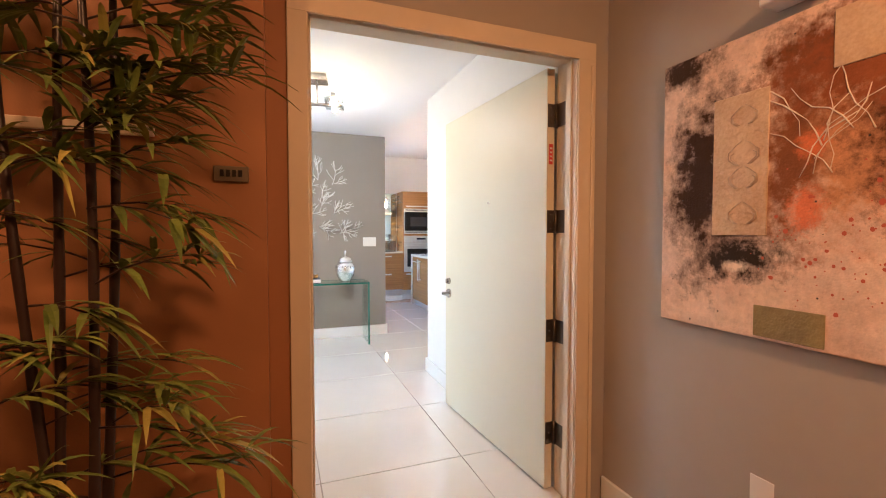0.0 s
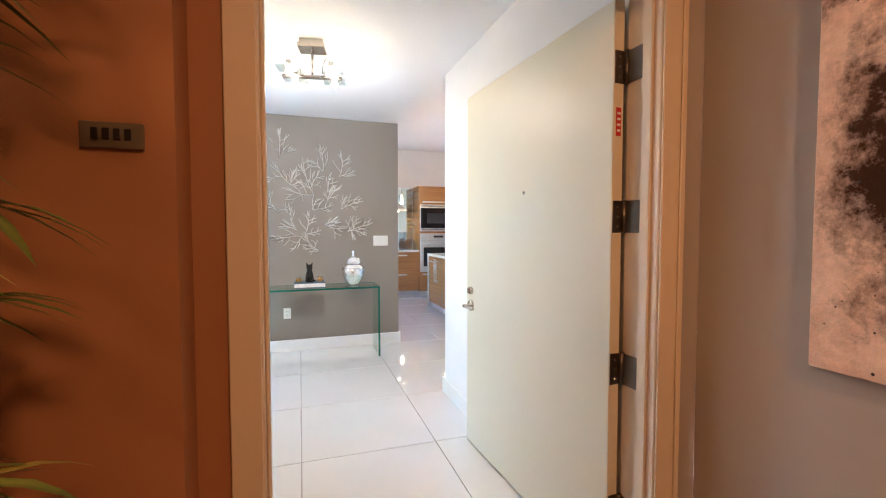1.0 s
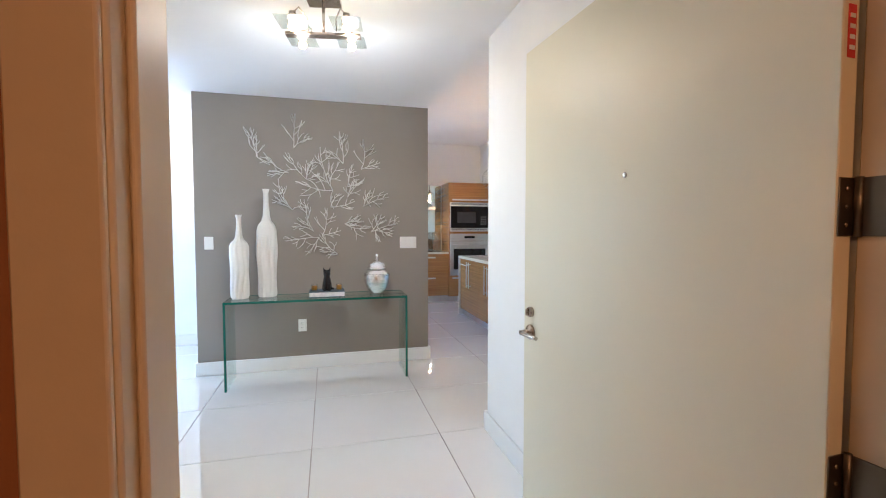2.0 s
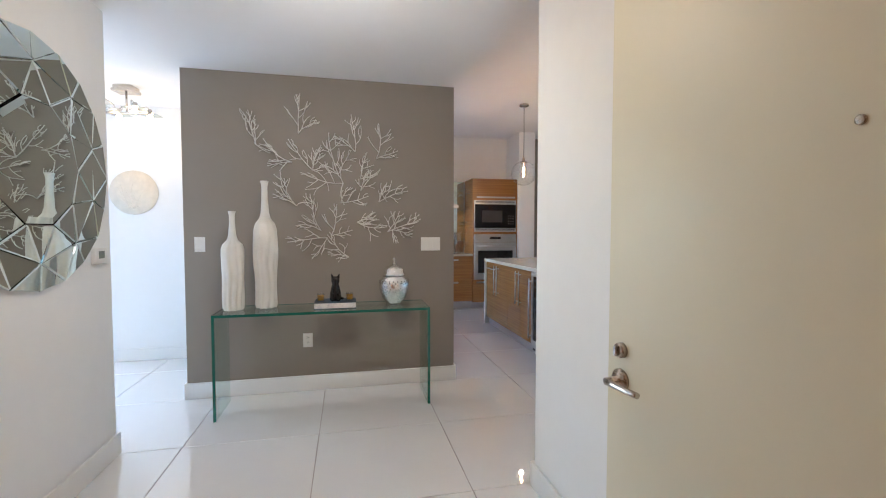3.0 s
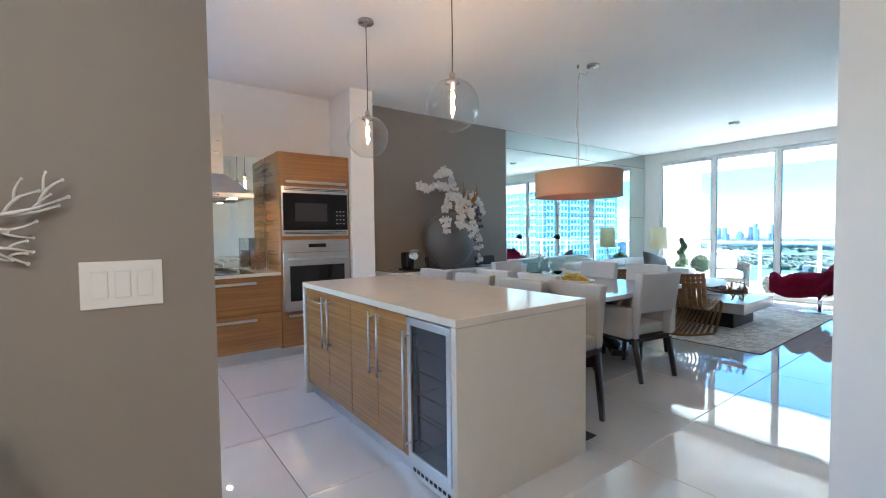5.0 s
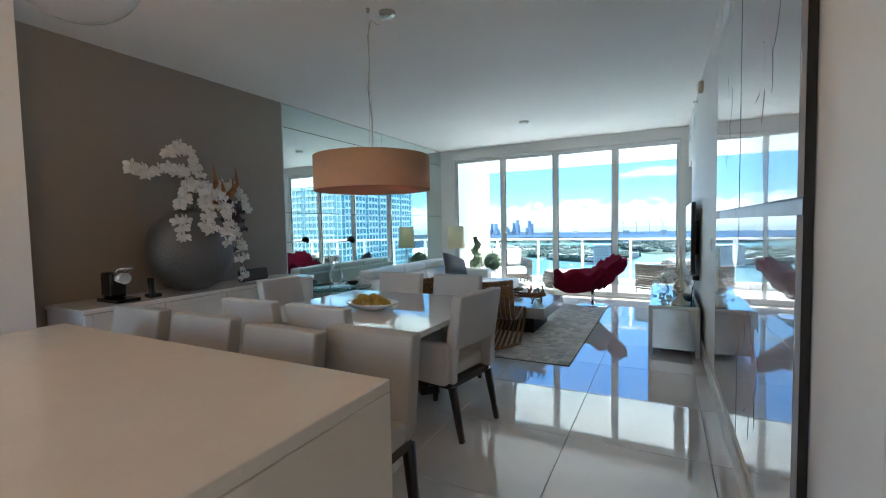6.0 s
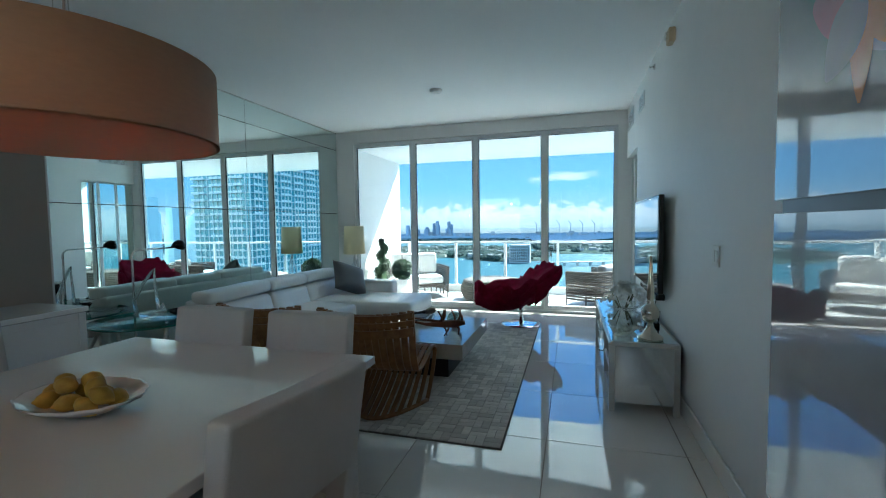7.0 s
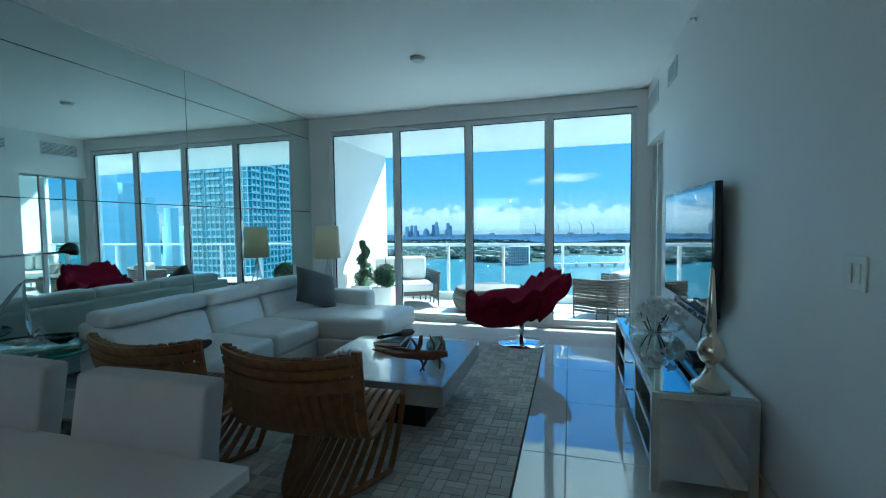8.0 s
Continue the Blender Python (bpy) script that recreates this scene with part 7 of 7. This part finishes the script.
part("top", lathe([(0, 0.39), (0.50, 0.39), (0.54, 0.37), (0.50, 0.35), (0, 0.35)], 40), WICKER, ot)
for a in (0, 90, 180, 270):
    part("foot", tube([(0.4 * math.cos(radians(a)), 0.4 * math.sin(radians(a)), 0), (0.4 * math.cos(radians(a)), 0.4 * math.sin(radians(a)), 0.06)], 0.03, 8), WICKER, ot)
LEAFD = material("dark_boxwood", (0.095, 0.165, 0.075), 0.6, second=(0.05, 0.095, 0.045), scale=12, random_by="island")


def topiary(x, y, spiral, label, h):
    t = thing("topiary_planter", (x, y, -0.03), label, "potted plant", "topiaries on the balcony")
    bm = bmesh.new()
    v0 = [bm.verts.new((a * 0.12, b * 0.12, 0)) for a, b in ((-1, -1), (1, -1), (1, 1), (-1, 1))]
    v1 = [bm.verts.new((a * 0.17, b * 0.17, h)) for a, b in ((-1, -1), (1, -1), (1, 1), (-1, 1))]
    v2 = [bm.verts.new((a * 0.15, b * 0.15, h)) for a, b in ((-1, -1), (1, -1), (1, 1), (-1, 1))]
    v3 = [bm.verts.new((a * 0.145, b * 0.145, h - 0.05)) for a, b in ((-1, -1), (1, -1), (1, 1), (-1, 1))]
    for a, b in ((v0, v1), (v1, v2), (v2, v3)):
        for k in range(4):
            bm.faces.new((a[k], a[(k + 1) % 4], b[(k + 1) % 4], b[k]))
    bm.faces.new(v0[::-1])
    bm.faces.new(v3)
    part("planter", bm, LACQUER, t, "tapered white square planter")
    part("trunk", tube([(0, 0, h - 0.05), (0.01, 0, h + 0.5)], [0.015, 0.008], 6), DARKWOOD, t)
    rnd = random.Random(int(x * 100))
    bm = bmesh.new()
    for k in range(2600):
        u = rnd.random()
        if spiral:
            z = h + 0.02 + 0.70 * u
            a = u * 15
            r0 = 0.12 * (1 - 0.7 * u)
            c = Vector((0.6 * r0 * math.cos(a), 0.6 * r0 * math.sin(a), z)) + Vector((rnd.gauss(0, 1), rnd.gauss(0, 1), rnd.gauss(0, 0.6))).normalized() * r0 * rnd.uniform(0.7, 1.05)
        else:
            d = Vector((rnd.gauss(0, 1), rnd.gauss(0, 1), rnd.gauss(0, 1))).normalized()
            c = Vector((0, 0, h + 0.17)) + d * 0.17 * rnd.uniform(0.85, 1.06)
        d = Vector((rnd.uniform(-1, 1), rnd.uniform(-1, 1), rnd.uniform(-0.5, 1))).normalized() * 0.040
        s = d.orthogonal().normalized() * 0.016
        bm.faces.new([bm.verts.new(c), bm.verts.new(c + d * 0.5 + s), bm.verts.new(c + d), bm.verts.new(c + d * 0.5 - s)])
    core = tube([(0, 0, h - 0.02), (0, 0, h + 0.35), (0, 0, h + 0.68)], [0.085, 0.06, 0.02], 10) if spiral else lathe([(0, h + 0.02), (0.10, h + 0.07), (0.145, h + 0.17), (0.10, h + 0.27), (0, h + 0.315)], 16)
    part("inner_twigs", core, LEAFD, t)
    part("foliage", bm, LEAFD, t)["kind"] = "stuff"


topiary(12.2, 9.86, True, "spiral clipped topiary in a white planter", 0.42)
topiary(12.12, 9.44, False, "ball clipped topiary in a white planter", 0.42)

# ---- distance: bay, islands, skyline, tower ----
SEA = -95.0
structure("water", box(20, 4600, -4200, 4600, SEA - 1, SEA), material("bay_water", (0.012, 0.070, 0.092), 0.5, second=(0.009, 0.050, 0.072), scale=0.004, stretch=(1, 0.35, 1), bump=0.1, bump_scale=0.3, spec=0.15), "turquoise bay water", "water")
GREENLAND = material("wooded_island", (0.014, 0.034, 0.028), 0.95, second=(0.040, 0.056, 0.055), scale=0.06, fine=0.9, bump=0.3, spec=0.1)
# distance haze over the far shore is put into this pale blue colour
FARLAND = material("haze_tinted_far_shore", (0.17, 0.24, 0.28), 0.95, second=(0.22, 0.28, 0.31), scale=0.02, spec=0.1)
# skyline towers and cranes: haze is painted in as pale blue
FAR = material("haze_tinted_skyline", (0.21, 0.28, 0.36), 0.7, var=0.1, scale=0.02, random_by="object")
PALE = material("pale_building", (0.22, 0.25, 0.27), 0.7, var=0.1, scale=0.05, random_by="object")
PALE_STONE = material("pale_bridge_concrete", (0.34, 0.36, 0.36), 0.8, var=0.1, scale=0.05)
rnd = random.Random(40)


def island_land(name, x, y, rx, ry, h, label):
    bm = bmesh.new()
    n = 56
    rows = []
    for q, hh in ((1.0, 0), (0.97, 0.35), (0.85, 0.8), (0.5, 1.0)):
        rows.append([bm.verts.new((x + rx * q * (1 + 0.22 * noise.noise(Vector((math.cos(a) * 2.5 + x, math.sin(a) * 2.5, y)))) * math.cos(a),
                                   y + ry * q * (1 + 0.22 * noise.noise(Vector((math.cos(a) * 2.5 + x, math.sin(a) * 2.5, y)))) * math.sin(a),
                                   SEA + h * hh * (0.7 + 0.6 * rnd.random()))) for a in [2 * math.pi * k / n for k in range(n)]])
    for a, b in zip(rows, rows[1:]):
        for k in range(n):
            bm.faces.new((a[k], a[(k + 1) % n], b[(k + 1) % n], b[k]))
    bm.faces.new(rows[-1])
    # islands beyond 2500 m get the haze-tinted colour
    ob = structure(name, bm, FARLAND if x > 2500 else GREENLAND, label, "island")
    return ob


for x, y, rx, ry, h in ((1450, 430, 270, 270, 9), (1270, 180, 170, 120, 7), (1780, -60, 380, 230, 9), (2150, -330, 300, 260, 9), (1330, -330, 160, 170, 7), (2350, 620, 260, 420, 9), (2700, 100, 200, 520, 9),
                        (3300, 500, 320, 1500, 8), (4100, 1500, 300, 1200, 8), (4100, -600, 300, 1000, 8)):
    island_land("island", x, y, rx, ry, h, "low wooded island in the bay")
CANOPY = material("far_tree_canopy", (0.030, 0.052, 0.045), 0.95, second=(0.014, 0.030, 0.026), scale=0.05, spec=0.1, random_by="island")
ROOFS = material("far_pale_roofs", (0.20, 0.215, 0.22), 0.8, var=0.2, scale=0.05, random_by="island")
trees, roofs = bmesh.new(), bmesh.new()
for ix, iy, irx, iry, count in ((1450, 430, 270, 270, 520), (1270, 180, 170, 120, 220), (1780, -60, 380, 230, 560), (2150, -330, 300, 260, 320), (2350, 620, 260, 420, 320), (1330, -330, 160, 170, 120)):
    for k in range(count):
        q, a = rnd.random() ** 0.5 * 0.95, rnd.uniform(0, 6.283)
        x, y = ix + irx * q * math.cos(a), iy + iry * q * math.sin(a)
        if k % 15 == 0:
            w, d = rnd.uniform(5, 10), rnd.uniform(6, 15)
            quick_box(roofs, x - w, x + w, y - d, y + d, SEA + 3, SEA + rnd.uniform(11, 17))
        elif noise.noise(Vector((x * 0.009, y * 0.009, 3))) > -0.18:
            r = rnd.uniform(6, 15)
            rings = [[trees.verts.new((x + f * r * math.cos(b), y + f * r * math.sin(b), SEA + 4 + zz)) for b in (0, 1.05, 2.09, 3.14, 4.19, 5.24)] for f, zz in ((1.0, 0), (1.1, 5), (0.55, 11))]
            for lo, up in zip(rings, rings[1:]):
                for q in range(6):
                    trees.faces.new((lo[q], lo[(q + 1) % 6], up[(q + 1) % 6], up[q]))
            trees.faces.new(rings[-1])
tagged(part("tree_clumps", trees, CANOPY, bpy.data.objects["island"]), "", "", "", "stuff")
tagged(part("low_roofs", roofs, ROOFS, bpy.data.objects["island"]), "", "", "", "stuff")
# causeway on piers
cw = thing("causeway", (1000, 60, SEA), "pale low causeway bridge on piers over the bay", "bridge", turn=-70)
part("deck", box(0, 420, -5, 5, 7, 9), PALE_STONE, cw)
for k in range(14):
    part("pier", box(10 + k * 30, 14 + k * 30, -4, 4, -1, 7), PALE_STONE, cw)


def far_tower(name, x, y, w, d, h, mat, label, group):
    t = tagged(link(name, box(x - w / 2, x + w / 2, y - d / 2, y + d / 2, SEA, SEA + h), mat), label, "building", group)
    return t


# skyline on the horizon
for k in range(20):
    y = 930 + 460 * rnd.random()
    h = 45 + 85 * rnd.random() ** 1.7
    far_tower("far_tower", 3600 + rnd.uniform(-60, 60), y, 30, 12 + 14 * rnd.random(), h + 10, FAR, "far shore tower with haze put into its blue colour", "far shore towers")
for k in range(44):
    y = rnd.uniform(-700, 1500)
    far_tower("far_house", rnd.choice((3250, 3900, 3500, 2700)) + rnd.uniform(-80, 80), y, 30, rnd.uniform(14, 50), rnd.uniform(14, 34), PALE, "pale low building on an island", "island buildings")
for k in range(6):
    y = -180 + 95 * k
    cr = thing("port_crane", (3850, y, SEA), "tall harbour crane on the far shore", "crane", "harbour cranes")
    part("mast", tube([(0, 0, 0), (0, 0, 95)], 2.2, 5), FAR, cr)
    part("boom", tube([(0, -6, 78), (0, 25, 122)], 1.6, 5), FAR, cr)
ap = far_tower("apartment_block", 1090, 128, 30, 50, 44, PALE, "grey apartment block on the near island", "")
for k in range(11):
    for j in range(9):
        part("window_band", box(1090 - 15.3, 1090 - 15.0, 128 - 23 + j * 5.2, 128 - 23 + j * 5.2 + 3.6, SEA + 3 + k * 3.7, SEA + 5 + k * 3.7), BLACKGLASS, ap)
bm = bmesh.new()
for k in range(160):
    x, y = rnd.uniform(900, 2600), rnd.uniform(-500, 1600)
    add_box(bm, x, x + 6, y, y + 3, SEA, SEA + 3)
tagged(part("boat_hulls", bm, TRIM, bpy.data.objects["water"]), "", "", "", "stuff")


def glass_tower():
    """High-rise beside the building, seen in the mirrors."""
    t = thing("high_rise", (158, -116, SEA), "teal glass high-rise with white balconies floor on floor", "building")
    glassy = material("teal_curtain_glass", (0.10, 0.34, 0.40), 0.08, second=(0.04, 0.18, 0.23), scale=0.25, coat=0.6)
    # pale blue base colour carries the haze in front of the city towers
    HAZY = material("haze_tinted_city", (0.52, 0.64, 0.68), 0.7, second=(0.40, 0.53, 0.58), scale=0.12, stretch=(0.2, 0.2, 3), random_by="object")
    conc = material("white_concrete", (0.62, 0.70, 0.72), 0.7, scale=0.5)
    # the near corner stands at the origin: one face looks along -x, the other along +y
    part("core", box(0, 62, -30, 0, 0, 127), glassy, t)
    part("roof_crown", box(6, 40, -24, -5, 127, 132), conc, t)
    bm, sl, ml = bmesh.new(), bmesh.new(), bmesh.new()
    z = 46.0
    while z < 127:
        quick_box(sl, -0.5, 62.5, -30.5, 0.5, z, z + 0.35)
        for k in range(12):
            y = -29.6 + k * 2.5
            if k % 4 != 3:
                quick_box(bm, -1.9, 0.0, y, y + 2.2, z, z + 0.22)
                quick_box(bm, -1.9, -1.8, y, y + 2.2, z + 0.2, z + 1.0)
            quick_box(ml, -0.35, 0.0, y + 2.2, y + 2.5, z, z + 3.1)
        for k in range(24):
            x = 0.3 + k * 2.55
            if k % 4 != 2:
                quick_box(bm, x, x + 2.2, 0.0, 1.9, z, z + 0.22)
                quick_box(bm, x, x + 2.2, 1.8, 1.9, z + 0.2, z + 1.0)
            quick_box(ml, x + 2.2, x + 2.5, 0.0, 0.35, z, z + 3.1)
        quick_box(bm, 4.0, 14.0, -34.5, -30.0, z, z + 0.3)
        z += 3.1
    part("floor_slab", sl, conc, t)["kind"] = "stuff"
    part("balcony", bm, conc, t)["kind"] = "stuff"
    part("mullion", ml, conc, t)["kind"] = "stuff"
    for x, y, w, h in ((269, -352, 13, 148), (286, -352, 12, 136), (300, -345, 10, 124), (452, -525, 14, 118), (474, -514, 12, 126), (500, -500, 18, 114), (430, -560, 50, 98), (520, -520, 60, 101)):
        far_tower("city_tower", x, y, w, w, h, HAZY, "city tower, pale blue from painted haze", "city towers")


glass_tower()


def sky_backdrop():
    bm = bmesh.new()
    R, n = 4700, 64
    zs = [-160, -60, 0, 100, 250, 450, 700, 1000, 1400, 1900, 2600]
    rows = [[bm.verts.new((R * math.cos(a), R * math.sin(a), z)) for a in [radians(-80 + 160 * k / n) for k in range(n + 1)]] for z in zs]
    for a, b in zip(rows, rows[1:]):
        for k in range(n):
            bm.faces.new((a[k], a[k + 1], b[k + 1], b[k]))
    m = bpy.data.materials.new("sky_glow")
    m.use_nodes = True
    nd, l = m.node_tree.nodes, m.node_tree.links
    nd.remove(nd["Principled BSDF"])
    em, co, sp = nd.new("ShaderNodeEmission"), nd.new("ShaderNodeTexCoord"), nd.new("ShaderNodeSeparateXYZ")
    l.new(co.outputs["Object"], sp.inputs[0])
    mr = nd.new("ShaderNodeMapRange")
    mr.inputs["From Min"].default_value, mr.inputs["From Max"].default_value = -100, 1500
    l.new(sp.outputs["Z"], mr.inputs["Value"])
    rp = nd.new("ShaderNodeValToRGB")
    e = rp.color_ramp.elements
    # distant sea up to the horizon, pale haze above it, deeper blue higher up
    e[0].position, e[0].color = 0.0, (0.25, 0.36, 0.43, 1)
    e[1].position, e[1].color = 1.0, (0.10, 0.28, 0.66, 1)
    for p, c in ((0.024, (0.26, 0.38, 0.45, 1)), (0.029, (0.24, 0.40, 0.54, 1)), (0.0338, (0.26, 0.43, 0.57, 1)), (0.0363, (0.40, 0.55, 0.68, 1)), (0.15, (0.34, 0.55, 0.77, 1)), (0.3, (0.23, 0.49, 0.82, 1))):
        q = e.new(p)
        q.color = c
    l.new(mr.outputs["Result"], rp.inputs["Fac"])

    def field(scale, stretch, detail):
        mp, ns = nd.new("ShaderNodeMapping"), nd.new("ShaderNodeTexNoise")
        mp.inputs["Scale"].default_value = stretch
        l.new(co.outputs["Object"], mp.inputs["Vector"])
        ns.inputs["Scale"].default_value, ns.inputs["Detail"].default_value, ns.inputs["Roughness"].default_value = scale, detail, 0.6
        l.new(mp.outputs["Vector"], ns.inputs["Vector"])
        return ns.outputs["Fac"]

    def calc(op, a, b, c=None):
        nn = nd.new("ShaderNodeMath")
        nn.operation = op
        for i, v in enumerate((a, b, c)):
            if v is None:
                continue
            if isinstance(v, (int, float)):
                nn.inputs[i].default_value = v
            else:
                l.new(v, nn.inputs[i])
        return nn.outputs[0]

    def span(v, a, b, c, d):
        r = nd.new("ShaderNodeMapRange")
        for key, x in (("From Min", a), ("From Max", b), ("To Min", c), ("To Max", d)):
            r.inputs[key].default_value = x
        l.new(v, r.inputs["Value"])
        return r.outputs["Result"]
    # cumulus bank with billowing tops low over the horizon
    tops = calc("MULTIPLY_ADD", field(0.0075, (1, 1, 1.5), 9), -420, calc("ADD", sp.outputs["Z"], 210))
    bank = calc("MULTIPLY", span(tops, 205, 160, 0, 0.95), span(sp.outputs["Z"], -44, 110, 0.30, 1))
    bank = calc("MULTIPLY", bank, span(field(0.011, (1, 1, 2.2), 8), 0.30, 0.60, 0.55, 1))
    # one thin streak high up
    sy, sz = calc("MULTIPLY_ADD", sp.outputs["Y"], 1 / 430, -0.15), calc("MULTIPLY_ADD", sp.outputs["Z"], 1 / 62, -7.7)
    away = calc("SQRT", calc("ADD", calc("MULTIPLY", sy, sy), calc("MULTIPLY", sz, sz)), 0)
    streak = span(calc("MULTIPLY_ADD", field(0.004, (1, 1, 4), 8), 2.2, away), 2.05, 1.35, 0, 0.85)
    cloud = calc("MAXIMUM", bank, streak)
    mx = nd.new("ShaderNodeMix")
    mx.data_type = "RGBA"
    mx.inputs[7].default_value = (0.72, 0.80, 0.90, 1)
    l.new(cloud, mx.inputs[0])
    l.new(rp.outputs["Color"], mx.inputs[6])
    l.new(mx.outputs[2], em.inputs["Color"])
    em.inputs["Strength"].default_value = SKY_GLOW
    l.new(em.outputs[0], nd["Material Output"].inputs["Surface"])
    structure("backdrop_sky", bm, m, "blue sky with a bank of white cumulus on the horizon", "sky")


SKY_GLOW = 0.29
sky_backdrop()

# ---- floor tiles ----
tile_mesh = None
PITCH = 0.803
for i in range(-4, 13):
    for j in range(0, 10):
        x0, y0 = 0.216 + PITCH * i + 0.0025, 2.57 + PITCH * j + 0.0025
        x1, y1 = x0 + PITCH - 0.005, y0 + PITCH - 0.005
        if y0 < 2.742:
            ob = link("tile", box(x0, x1, 2.742, y1, -0.012, 0, 0.0012, 1), TILE)
        elif x1 > XW:
            if x0 > XW - 0.05:
                continue
            ob = link("tile", box(x0, XW - 0.003, y0, y1, -0.012, 0, 0.0012, 1), TILE)
        else:
            if tile_mesh is None:
                ob = link("tile", box(0, PITCH - 0.005, 0, PITCH - 0.005, -0.012, 0, 0.0012, 1), TILE)
                tile_mesh = ob.data
            else:
                ob = new("tile", tile_mesh)
            ob.location = (x0, y0, 0)
        ob.parent = floor
